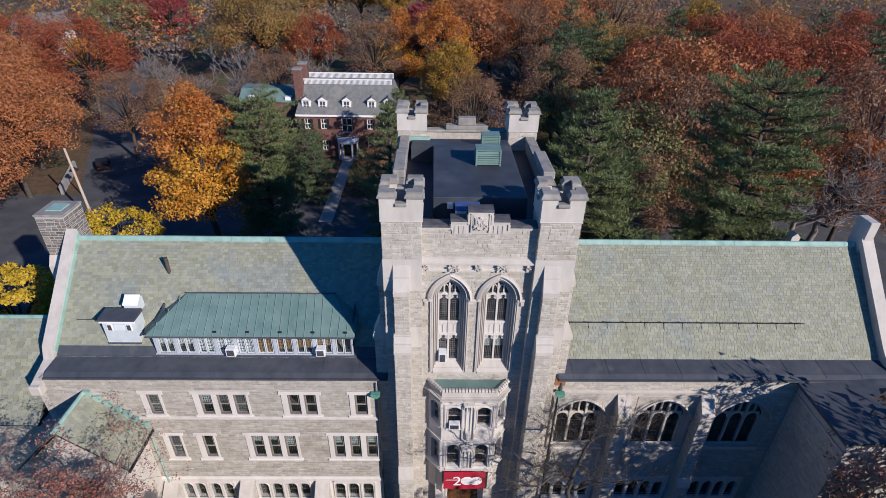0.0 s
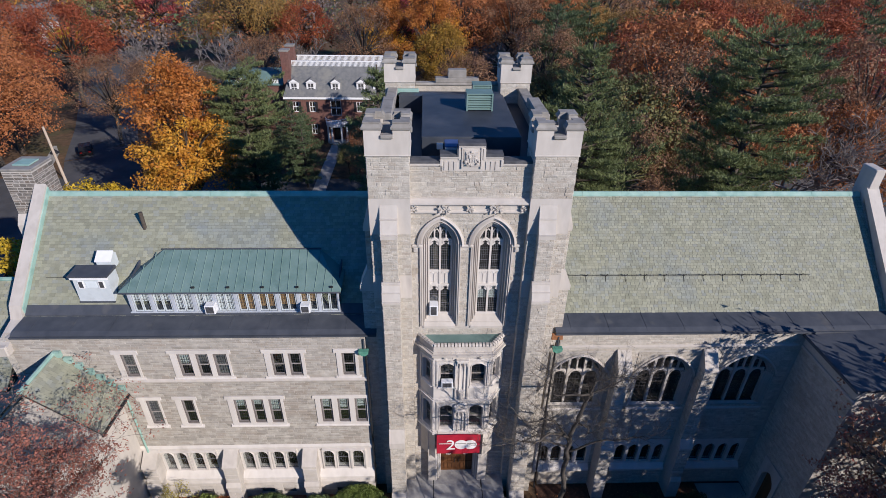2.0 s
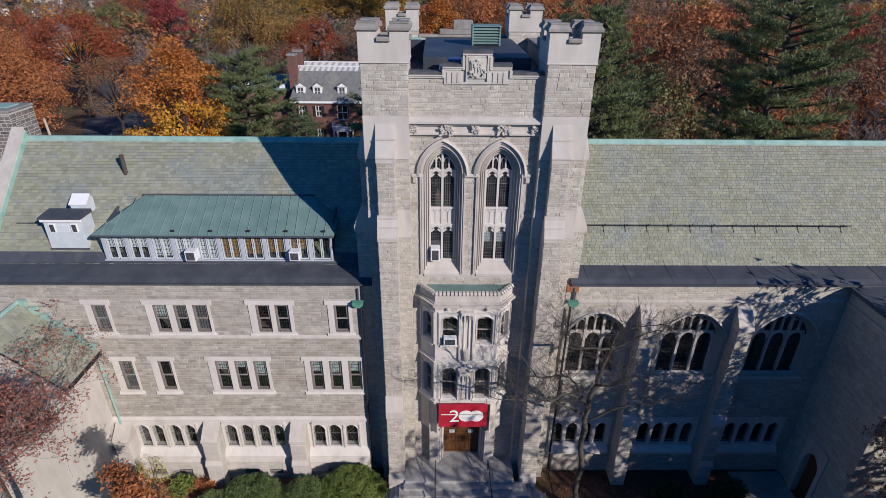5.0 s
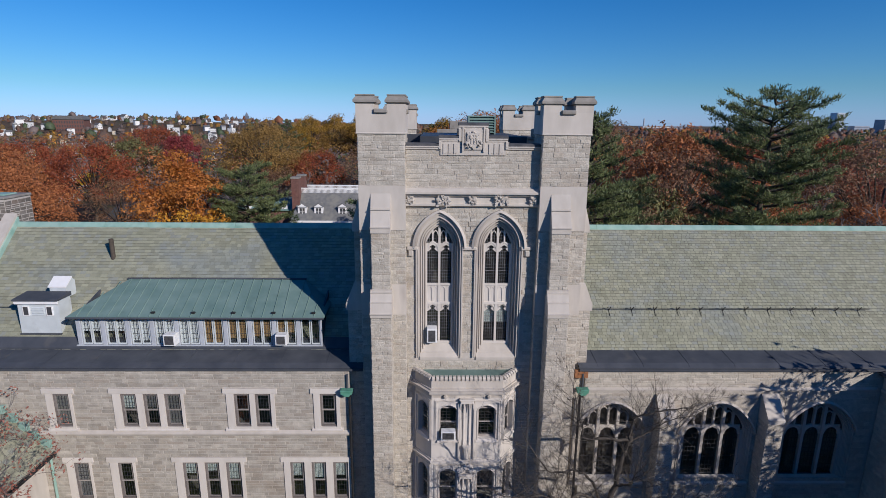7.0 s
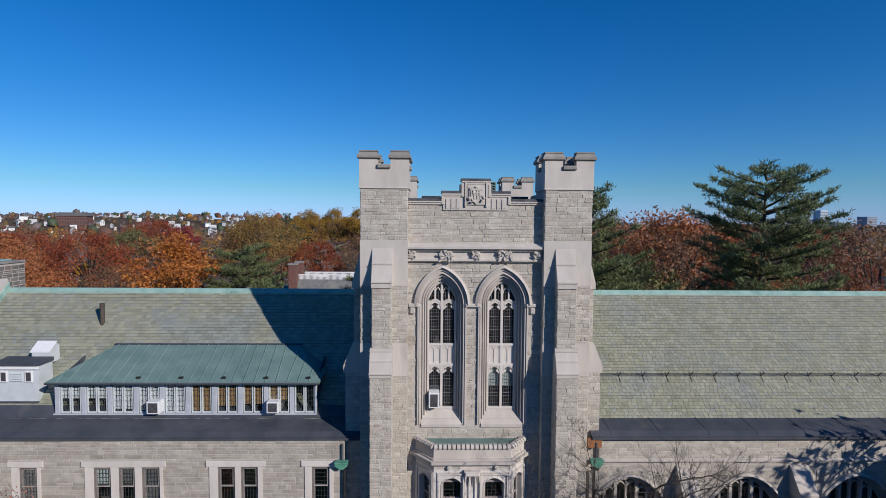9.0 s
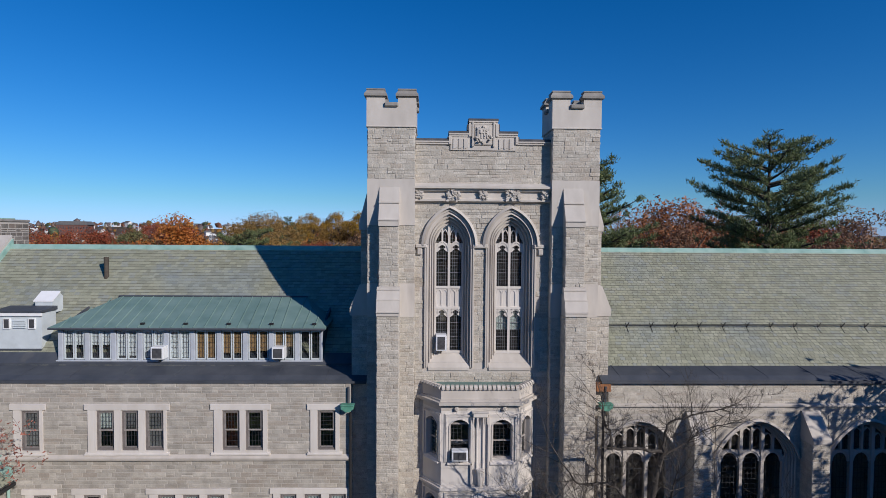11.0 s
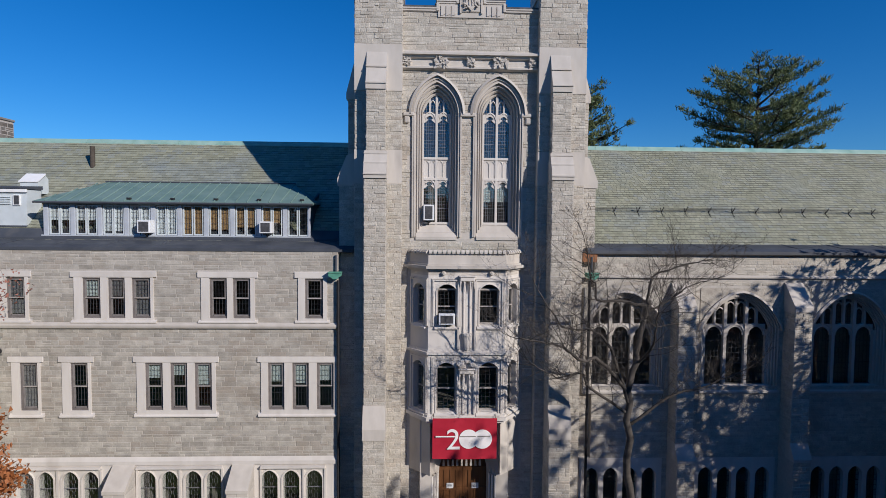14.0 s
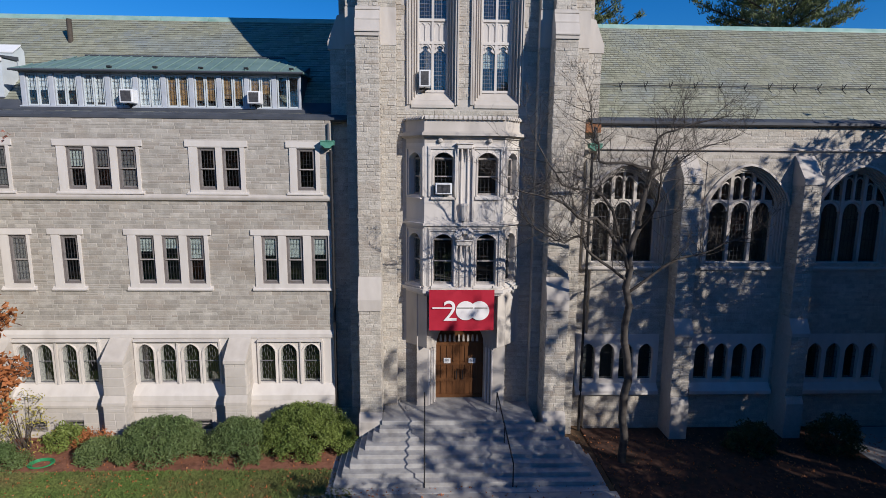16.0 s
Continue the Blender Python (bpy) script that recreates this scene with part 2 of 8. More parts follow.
# Mulch darkened so that its colour carries the shade over the right-hand bed.
SHADED_MULCH = surface("shaded_mulch", (0.045, 0.026, 0.018), (0.105, 0.052, 0.034), 5.0, 0.95, 0.8, 18.0, stain=(0.03, 0.028, 0.018), stain_scale=1.2)
MULCH = surface("red_mulch", (0.20, 0.085, 0.05), (0.30, 0.135, 0.085), 6.0, 0.95, 0.8, 18.0, stain=(0.10, 0.05, 0.03), stain_scale=2.0)
BARK = surface("grey_bark", (0.15, 0.13, 0.12), (0.24, 0.21, 0.195), 5.0, 0.9, 0.4, 14.0)
BARK_TWIG = surface("grey_brown_bark", (0.05, 0.043, 0.037), (0.10, 0.088, 0.076), 5.0, 0.9, 0.4, 14.0)
BARK_DARK = surface("dark_bark", (0.05, 0.04, 0.033), (0.09, 0.075, 0.06), 5.0, 0.9, 0.4, 14.0)
LEAF_ORANGE = foliage("orange_oak_leaves", (0.52, 0.20, 0.025), (0.62, 0.36, 0.045))
LEAF_AMBER = foliage("amber_oak_leaves", (0.40, 0.125, 0.03), (0.52, 0.22, 0.045))
LEAF_RUST = foliage("rust_oak_leaves", (0.35, 0.125, 0.05), (0.47, 0.19, 0.068))
LEAF_RUSSET = foliage("russet_oak_leaves", (0.27, 0.105, 0.075), (0.38, 0.16, 0.115))
LEAF_RED = foliage("red_maple_leaves", (0.25, 0.058, 0.028), (0.34, 0.095, 0.035))
LEAF_CRIMSON = foliage("crimson_leaves", (0.24, 0.035, 0.045), (0.30, 0.07, 0.06))
LEAF_GOLD = foliage("olive_gold_leaves", (0.22, 0.14, 0.045), (0.34, 0.20, 0.055))
LEAF_OLD_GOLD = foliage("old_gold_leaves", (0.29, 0.165, 0.03), (0.39, 0.24, 0.037))
LEAF_YELLOW = foliage("yellow_leaves", (0.46, 0.31, 0.02), (0.54, 0.38, 0.04))
LEAF_PALE = foliage("pale_yellow_leaves", (0.34, 0.30, 0.06), (0.44, 0.38, 0.10))
LEAF_BROWN = foliage("brown_leaves", (0.20, 0.11, 0.065), (0.29, 0.16, 0.085))
LEAF_OLIVE = foliage("olive_leaves", (0.15, 0.15, 0.06), (0.22, 0.20, 0.075))
NEEDLE = foliage("pine_needles", (0.115, 0.148, 0.060), (0.20, 0.232, 0.092), 0.25)
NEEDLE_DARK = foliage("dark_needles", (0.075, 0.11, 0.055), (0.13, 0.165, 0.075), 0.25)
YEW = foliage("yew_leaves", (0.12, 0.17, 0.04), (0.22, 0.27, 0.065), 0.2)
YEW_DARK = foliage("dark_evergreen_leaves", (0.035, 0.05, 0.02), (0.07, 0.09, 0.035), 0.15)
JUNIPER = foliage("juniper_leaves", (0.095, 0.145, 0.05), (0.17, 0.22, 0.08), 0.2)


# ---- building blocks ----
def thing(name, at, label, category, group="", kind=""):
    e = new(name)
    e.empty_display_size = 0.5
    e.matrix_basis = Matrix.Translation(at)
    return tagged(e, label, category, group, kind)


def origin_of(ob):
    m = Matrix.Identity(4)
    while ob:
        m = ob.matrix_basis @ m if ob.parent is None else ob.matrix_parent_inverse @ ob.matrix_basis @ m
        ob = ob.parent
    return m


def part(name, bm, material, parent, label=""):
    """Links a bmesh, in world coordinates, as one mesh under a thing or a part."""
    me = bpy.data.meshes.new(name)
    if isinstance(bm, bmesh.types.BMesh):
        if len(bm.verts) < 6000:
            bmesh.ops.remove_doubles(bm, verts=bm.verts, dist=0.0005)
        bmesh.ops.recalc_face_normals(bm, faces=bm.faces)
        bm.to_mesh(me)
        bm.free()
    else:
        verts, faces = bm
        me.from_pydata(verts, [], faces)
    me.materials.append(material)
    ob = new(name, me)
    if parent is not None:
        ob.parent = parent
        ob.matrix_parent_inverse = origin_of(parent).inverted()
    return tagged(ob, label)


def B():
    return bmesh.new()


def box(bm, x0, x1, y0, y1, z0, z1, bevel=0.0):
    v = [bm.verts.new(c) for c in ((x0, y0, z0), (x1, y0, z0), (x1, y1, z0), (x0, y1, z0), (x0, y0, z1), (x1, y0, z1), (x1, y1, z1), (x0, y1, z1))]
    f = [bm.faces.new([v[i] for i in q]) for q in ((3, 2, 1, 0), (4, 5, 6, 7), (0, 1, 5, 4), (1, 2, 6, 5), (2, 3, 7, 6), (3, 0, 4, 7))]
    if bevel:
        bmesh.ops.bevel(bm, geom=list({e for q in f for e in q.edges}), offset=bevel, segments=1, affect="EDGES")
    return bm


def prism(bm, poly, axis, a, b):
    """A polygon swept along an axis from a to b. The polygon is (y, z) for axis x, (x, z) for y, (x, y) for z."""
    def at(p, s):
        return {"x": (s, p[0], p[1]), "y": (p[0], s, p[1]), "z": (p[0], p[1], s)}[axis]
    one = [bm.verts.new(at(p, a)) for p in poly]
    two = [bm.verts.new(at(p, b)) for p in poly]
    bm.faces.new(one)
    bm.faces.new(two[::-1])
    for i in range(len(poly)):
        j = (i + 1) % len(poly)
        bm.faces.new((one[j], one[i], two[i], two[j]))
    return bm


def arch(cx, w, rise, zs, n=14):
    """Points of a pointed or a flattened arch from its left to its right springing."""
    pts = []
    for i in range(n + 1):
        x = -w / 2 + w * i / n if rise < w / 2 else None
        if x is not None:
            x = -w / 2 * math.cos(math.pi * i / n)
            pts.append((cx + x, zs + rise * (1 - abs(2 * x / w) ** 1.8) ** 0.75))
        else:
            d = (rise * rise - w * w / 4) / w
            r = d + w / 2
            top = math.atan2(rise, -d) if d else math.pi / 2
            s = i / n
            if s <= 0.5:
                a = math.pi - (math.pi - math.atan2(rise, -d)) * (s * 2)
                pts.append((cx + d + r * math.cos(a), zs + r * math.sin(a)))
            else:
                a = math.pi - (math.pi - math.atan2(rise, -d)) * ((1 - s) * 2)
                pts.append((cx - d - r * math.cos(a), zs + r * math.sin(a)))
    return pts


def arch_plate(bm, x0, x1, z0, z1, y0, y1, holes):
    """A plate with arched holes side by side: holes are (centre, width, sill, springing, rise)."""
    edges = [x0]
    for cx, w, zb, zs, rise in holes:
        edges += [cx - w / 2, cx + w / 2]
    edges.append(x1)
    for a, b in zip(edges[::2], edges[1::2]):
        if b - a > 0.001:
            box(bm, a, b, y0, y1, z0, z1)
    for cx, w, zb, zs, rise in holes:
        if zb > z0 + 0.001:
            box(bm, cx - w / 2, cx + w / 2, y0, y1, z0, zb)
        pts = arch(cx, w, rise, zs)
        prism(bm, [*pts, (cx + w / 2, z1), (cx - w / 2, z1)], "y", y0, y1)
    return bm


def band(bm, pts, y0, y1, width):
    """A moulding of rectangular section that follows points (x, z) on its outer side."""
    out = []
    for i, p in enumerate(pts):
        a, b = Vector(pts[max(0, i - 1)]), Vector(pts[min(len(pts) - 1, i + 1)])
        d = (b - a).normalized()
        out.append((p[0] - d.y * width, p[1] + d.x * width))
    rings = [[bm.verts.new((q[0], y, q[1])) for q, y in ((p, y1), (p, y0), (o, y0 + (y1 - y0) * 0.25), (o, y1))] for p, o in zip(pts, out)]
    for r, s in zip(rings, rings[1:]):
        for i in range(4):
            j = (i + 1) % 4
            bm.faces.new((r[i], r[j], s[j], s[i]))
    for r in (rings[0], rings[-1]):
        bm.faces.new(r)
    return bm


def bar(bm, a, b, r, n=6, r2=None):
    """A round bar from a to b, tapering to r2."""
    a, b = Vector(a), Vector(b)
    q = (b - a).to_track_quat("Z", "Y")
    rings = [[bm.verts.new(c + q @ Vector((math.cos(t) * s, math.sin(t) * s, 0))) for t in (2 * math.pi * i / n for i in range(n))] for c, s in ((a, r), (b, r if r2 is None else r2))]
    for i in range(n):
        j = (i + 1) % n
        bm.faces.new((rings[0][i], rings[0][j], rings[1][j], rings[1][i]))
    bm.faces.new(rings[0][::-1])
    bm.faces.new(rings[1])
    return bm


def pierced(bm, u0, u1, v0, v1, holes, put):
    """A wall slab from u0 to u1 and v0 to v1 with rectangular holes; put(bm, a, b, c, d) builds one block of it."""
    us = sorted({u0, u1, *[h for q in holes for h in q[:2] if u0 < h < u1]})
    vs = sorted({v0, v1, *[h for q in holes for h in q[2:] if v0 < h < v1]})
    for c, d in zip(vs, vs[1:]):
        for a, b in zip(us, us[1:]):
            um, vm = (a + b) / 2, (c + d) / 2
            if not any(q[0] < um < q[1] and q[2] < vm < q[3] for q in holes):
                put(bm, a, b, c, d)
    return bm


def courses(u0, u1, v0, v1, holes, seed, low=0.10, high=0.225, short=0.18, long=0.85):
    """Roughly coursed stones as (u, v, width, height), kept out of the holes."""
    rnd, out, v = random.Random(seed), [], v0
    while v < v1 - 0.02:
        h = min(rnd.uniform(low, high), v1 - v)
        if v1 - v - h < 0.07:
            h = v1 - v
        spans = [(u0, u1)]
        for a, b, c, d in holes:
            if c < v + h - 0.01 and d > v + 0.01:
                spans = [s for p, q in spans for s in ((p, min(q, a)), (max(p, b), q)) if s[1] - s[0] > 0.05]
        for p, q in spans:
            u = p
            while u < q - 0.001:
                w = rnd.uniform(short, long)
                if q - u - w < short:
                    w = q - u
                    if w > long:
                        w /= 2
                if h > 0.18 and rnd.random() < 0.25:
                    k = rnd.uniform(0.4, 0.6) * h
                    out += [(u, v, w, k), (u, v + k, w, h - k)]
                else:
                    out.append((u, v, w, h))
                u += w
        v += h
    return out


JOINT = 0.008
unit_stone = bpy.data.meshes.new("stone")
unit_stone.from_pydata([(0, 0, 0), (1, 0, 0), (1, 0, 1), (0, 0, 1), (.03, -1, .06), (.97, -.9, .05), (.965, -1, .93), (.04, -.85, .95)], [],
                       [(0, 1, 5, 4), (1, 2, 6, 5), (2, 3, 7, 6), (3, 0, 4, 7), (4, 5, 6, 7)])
unit_stone.materials.append(STONE)
grey_stone = unit_stone.copy()
grey_stone.materials[0] = STONE_GREY


def lay(name, owner, stones, place, seed, singles=(), material=None, proud=(0.005, 0.03), joint=JOINT):
    """Builds stones on a face; place(u, v, d) gives the world point d metres proud of it. Those whose middle lies in singles (u0, u1, v0, v1), up to 300,
    are objects of their own on a face towards the front; the rest are one mesh."""
    rnd = random.Random(seed)
    verts, faces, count = [], [], 0
    for u, v, w, h in stones:
        d = rnd.uniform(*proud)
        a, b, c, e = u + joint / 2, u + w - joint / 2, v + joint / 2, v + h - joint / 2
        if singles and count < 300 and singles[0] < u + w / 2 < singles[1] and singles[2] < v + h / 2 < singles[3]:
            ob = new(name, grey_stone if material is STONE_GREY else unit_stone)
            ob.parent, ob.matrix_parent_inverse = owner, origin_of(owner).inverted()
            ob.matrix_basis = Matrix.Translation(place(a, c, 0)) @ Matrix.Diagonal((b - a, d, e - c, 1))
            count += 1
            continue
        k = len(verts)
        i = [rnd.uniform(0.006, 0.026) for _ in range(8)]
        verts += [place(a, c, 0), place(b, c, 0), place(b, e, 0), place(a, e, 0)]
        k4 = [d * rnd.uniform(.3, 1.15) for _ in range(4)]
        verts += [place(a + i[0], c + i[1], k4[0]), place(b - i[2], c + i[3], k4[1]), place(b - i[4], e - i[5], k4[2]), place(a + i[6], e - i[7], k4[3])]
        faces += [(k, k + 1, k + 5, k + 4), (k + 1, k + 2, k + 6, k + 5), (k + 2, k + 3, k + 7, k + 6), (k + 3, k, k + 4, k + 7), (k + 4, k + 5, k + 6, k + 7)]
    if verts:
        tagged(part(name + "work", (verts, faces), material or STONE, owner), kind="stuff")


def front(y):
    return lambda u, v, d: (u, y - d, v)


def west(x):
    return lambda u, v, d: (x - d, u, v)


def east(x):
    return lambda u, v, d: (x + d, -u, v)


def sash_window(owner, x0, x1, z0, z1, y, blind=None, drop=0.5, seed=0):
    """A double-hung sash in a dark frame, the upper sash leaded into small panes."""
    bm, s, zm = B(), 0.07, (z0 + z1) / 2
    box(bm, x0, x0 + s, y - 0.04, y + 0.06, z0, z1)
    box(bm, x1 - s, x1, y - 0.04, y + 0.06, z0, z1)
    box(bm, x0 + s, x1 - s, y - 0.04, y + 0.06, z1 - s, z1)
    box(bm, x0 + s, x1 - s, y - 0.05, y + 0.06, z0, z0 + s * 1.3)
    w = part("window", bm, SASH, owner)
    for name, a, b, yy in (("lower_sash", z0 + s * 1.3, zm + 0.03, y + 0.03), ("upper_sash", zm - 0.03, z1 - s, y - 0.005)):
        bm, lead, xa, xb = B(), B(), x0 + s, x1 - s
        box(bm, xa, xa + 0.055, yy - 0.02, yy + 0.02, a, b)
        box(bm, xb - 0.055, xb, yy - 0.02, yy + 0.02, a, b)
        box(bm, xa + 0.04, xb - 0.04, yy - 0.02, yy + 0.02, a, a + 0.05)
        box(bm, xa + 0.04, xb - 0.04, yy - 0.02, yy + 0.02, b - 0.05, b)
        cols, rows = (4, 4) if name == "upper_sash" else (4, 3)
        for i in range(1, cols):
            x = xa + 0.04 + (xb - xa - 0.08) * i / cols
            box(lead, x - 0.0035, x + 0.0035, yy - 0.012, yy + 0.008, a + 0.05, b - 0.05)
        for i in range(1, rows):
            z = a + 0.05 + (b - a - 0.1) * i / rows
            box(lead, xa + 0.04, xb - 0.04, yy - 0.010, yy + 0.006, z - 0.003, z + 0.003)
        sub = part(name, bm, SASH_PALE, w)
        tagged(part("leading", lead, CAME, w), kind="stuff")
        if name == "upper_sash":
            part("meeting_rail", box(B(), xa + 0.01, xb - 0.01, yy - 0.035, yy - 0.021, a + 0.005, a + 0.045), GREY_RAIL, w)
        pane = part("pane", box(B(), xa + 0.03, xb - 0.03, yy + 0.010, yy + 0.014, a + 0.03, b - 0.03), GLASS, w)
        pane.visible_shadow = False
    if blind:
        part("blind", box(B(), x0 + 0.07, x1 - 0.07, y + 0.07, y + 0.08, z1 - (z1 - z0) * drop, z1 - 0.04), blind, w)
    return w


def leaded_light(owner, x0, x1, z0, z1, y, step=0.125, came=None, hexed=False):
    """A leaded casement light: pane and a lattice of lead cames."""
    w = part("window", box(B(), x0 - 0.02, x1 + 0.02, y - 0.03, y + 0.02, z0 - 0.03, z0 + 0.02), CAME, owner)
    pane = part("pane", box(B(), x0 - 0.01, x1 + 0.01, y, y + 0.006, z0, z1), GLASS, w)
    pane.visible_shadow = False
    bm = B()
    n = max(2, round((x1 - x0) / step))
    if hexed:
        rows, x = 10, 0
        for i in range(n + 1):
            x = x0 + (x1 - x0) * i / n
            last = None
            for j in range(rows * 2 + 1):
                z = z0 + (z1 - z0) * j / (rows * 2)
                side = 0.018 if (j // 2 + i) % 2 else -0.018
                p = (min(max(x + side, x0), x1), y - 0.008, z)
                if last:
                    bar(bm, last, p, 0.006, 4)
                last = p
        for z in (z0 + 0.02, z0 + (z1 - z0) * 0.55):
            box(bm, x0, x1, y - 0.02, y - 0.001, z - 0.014, z + 0.014)
        tagged(part("leading", bm, came or CAME, w), kind="stuff")
        return w
    for i in range(n + 1):
        x = x0 + (x1 - x0) * i / n
        box(bm, x - 0.007, x + 0.007, y - 0.012, y - 0.002, z0, z1)
    m = max(2, round((z1 - z0) / (step * 1.5)))
    for i in range(m + 1):
        z = z0 + (z1 - z0) * i / m
        r = 0.013 if i % 4 == 0 else 0.006
        box(bm, x0, x1, y - 0.014, y - 0.001, z - r, z + r)
    tagged(part("leading", bm, came or CAME, w), kind="stuff")
    return w


# ---- ground ----
G = 1.0
bm = B()
n = 60
rim = [4200 * (i / n * 2 - 1) ** 3 for i in range(n + 1)]
rim[n // 2] = 0.0
grid = [[bm.verts.new((x, y + 20, G - 0.02)) for x in rim] for y in rim]
for r, s in zip(grid, grid[1:]):
    for i in range(n):
        bm.faces.new((r[i], r[i + 1], s[i + 1], s[i]))
tagged(part("ground", bm, EARTH, None), "leaf-strewn ground round the building reaching the horizon", "ground", kind="structure")
tagged(part("lawn", box(B(), -34, 5.6, -30, 18.9, G - 0.3, G + 0.005), GRASS, None), "worn autumn lawn in front of the stone building", "lawn", kind="structure")
tagged(part("mulch_bed", box(B(), -24, -2.7, 18.9, 21.55, G - 0.3, G + 0.035), MULCH, None), "reddish bark mulch bed along the wall", "mulch bed", kind="structure")
tagged(part("mulch_bed", box(B(), 7.2, 24, 13.0, 22.0, G - 0.3, G + 0.03), SHADED_MULCH, None), "shaded leaf-covered bed under the chapel windows", "mulch bed", kind="structure")


# ---- left wing ----
LW = thing("left_wing", (-13, 28, G), "three-storey grey stone wing with a green-grey slate roof", "building")
WL = 21.9
third = [(-17.28, -16.52), (-14.20, -13.46), (-13.16, -12.46), (-12.19, -11.42), (-9.0, -8.27), (-8.03, -7.30), (-5.03, -4.27)]
third_groups = [(-17.72, -16.25, third[0:1]), (-14.68, -11.16, third[1:4]), (-9.48, -6.98, third[4:6]), (-5.46, -3.96, third[6:7])]
second = [(-16.84, -16.10), (-14.77, -14.05), (-11.71, -10.97), (-10.67, -9.96), (-9.66, -8.94), (-6.60, -5.91), (-5.58, -4.88), (-4.55, -3.83)]
second_groups = [(-17.30, -15.86, second[0:1]), (-15.25, -13.80, second[1:2]), (-12.19, -8.64, second[2:5]), (-7.03, -3.68, second[5:8])]
holes = [(a + 0.14, b - 0.14, 11.42, 13.57) for a, b, _ in third_groups] + [(a + 0.14, b - 0.02 if b > -3.7 else b - 0.14, 7.42, 9.98) for a, b, _ in second_groups]
hung = [(a, b, z - 0.24, z) for a, b, z in [(g[0], g[1], 13.58) for g in third_groups] + [(g[0], g[1], 9.99) for g in second_groups]]
hung += [(a, b, z, z + 0.16) for a, b, z in [(g[0] + 0.02, g[1] - 0.02, 11.42) for g in third_groups] + [(g[0] + 0.02, g[1] - 0.02, 7.40) for g in second_groups]]
bm = pierced(B(), -23.0, -3.65, 5.45, 14.50, holes, lambda m, a, b, c, d: box(m, a, b, WL, WL + 0.45, c, d))
part("wall", bm, MORTAR, LW)
lay("stone", LW, courses(-23.0, -3.66, 5.68, 11.15, holes + hung, 1), front(WL), 11, (-8.7, -3.7, 6.0, 11.0), material=STONE_GREY, proud=(0.002, 0.016), joint=0.012)
lay("stone", LW, courses(-23.0, -3.66, 11.43, 14.46, holes + hung, 2), front(WL), 12, material=STONE_GREY, proud=(0.002, 0.016), joint=0.012)
for (a, b, panes), z0, z1, sill in [(g, 11.61, 13.31, 11.42) for g in third_groups] + [(g, 7.70, 9.73, 7.42) for g in second_groups]:
    z2 = 13.575 if z0 > 10 else 9.985
    b1 = b - 0.02 if b > -3.7 else b - 0.14
    cut = [(p, q, z0, z1) for p, q in panes]
    bm = pierced(B(), a + 0.14, b1, sill + 0.02, z2 - 0.02, cut, lambda m, p, q, c, d: box(m, p, q, WL - 0.055, WL + 0.22, c, d))
    surround = part("stone_surround", bm, LIME_WHITE, LW)
    part("lintel", box(B(), a, b, WL - 0.075, WL - 0.02, z1 + 0.02, z2, 0.01), LIME_WHITE, surround)
    part("sill", prism(B(), [(WL - 0.11, sill), (WL - 0.11, sill + 0.05), (WL + 0.12, z0), (WL + 0.12, sill)], "x", a + 0.02, b - 0.02), LIME_WHITE, surround)
rnd = random.Random(7)
for k, (p, q) in enumerate(third):
    blind = {0: BLIND_DIM, 1: BLIND_GREEN, 2: BLIND_DIM, 3: BLIND_DIM}.get(k)
    sash_window(LW, p, q, 11.61, 13.31, WL + 0.06, blind, {0: 0.9, 1: 0.46, 2: 0.46, 3: 0.96}.get(k, 0))
for k, (p, q) in enumerate(second):
    blind = {0: BLIND_DIM, 1: None, 2: BLIND_GREEN, 3: BLIND_GREEN, 4: BLIND_GREEN, 5: BLIND_GREEN, 6: BLIND_GREEN, 7: BLIND_GREEN}[k]
    sash_window(LW, p, q, 7.70, 9.73, WL + 0.06, blind, [0.95, 0, 0.34, 0.28, 0.48, 0.42, 0.46, 0.4][k])
part("belt_course", prism(B(), [(WL - 0.02, 11.15), (WL - 0.12, 11.20), (WL - 0.15, 11.28), (WL - 0.15, 11.33), (WL - 0.02, 11.43)], "x", -23.0, -3.655), LIME, LW)
part("drip_course", prism(B(), [(WL, 5.34), (WL - 0.10, 5.36), (WL - 0.10, 5.52), (WL, 5.68)], "x", -18.2, -3.655), LIME_WHITE, LW)
lights = [(-16.72, .66), (-15.92, .68), (-14.90, .68), (-14.06, .66), (-11.70, .70), (-10.78, .70), (-9.79, .70), (-8.93, .66), (-6.58, .70), (-5.66, .70), (-4.68, .70)]
arch_plate(bm := B(), -22.6, -3.655, 2.9, 5.34, WL - 0.02, WL + 0.40, [(c, w, 3.34, 4.62, 0.43) for c, w in lights])
ground_wall = part("window_wall", bm, LIME_WHITE, LW)
for a, b in ((-17.2, -13.6), (-12.1, -8.55), (-6.92, -4.2)):
    part("hood_mould", prism(B(), [(WL - 0.02, 5.30), (WL - 0.20, 5.26), (WL - 0.20, 5.21), (WL - 0.08, 5.19), (WL - 0.02, 5.17)], "x", a, b), LIME_WHITE, ground_wall)
    for x in (a, (a + b) / 2 if b < -5 else -5.12, b):
        part("label_shaft", box(B(), x - 0.035, x + 0.035, WL - 0.10, WL - 0.02, 3.3, 5.17), LIME_WHITE, ground_wall)
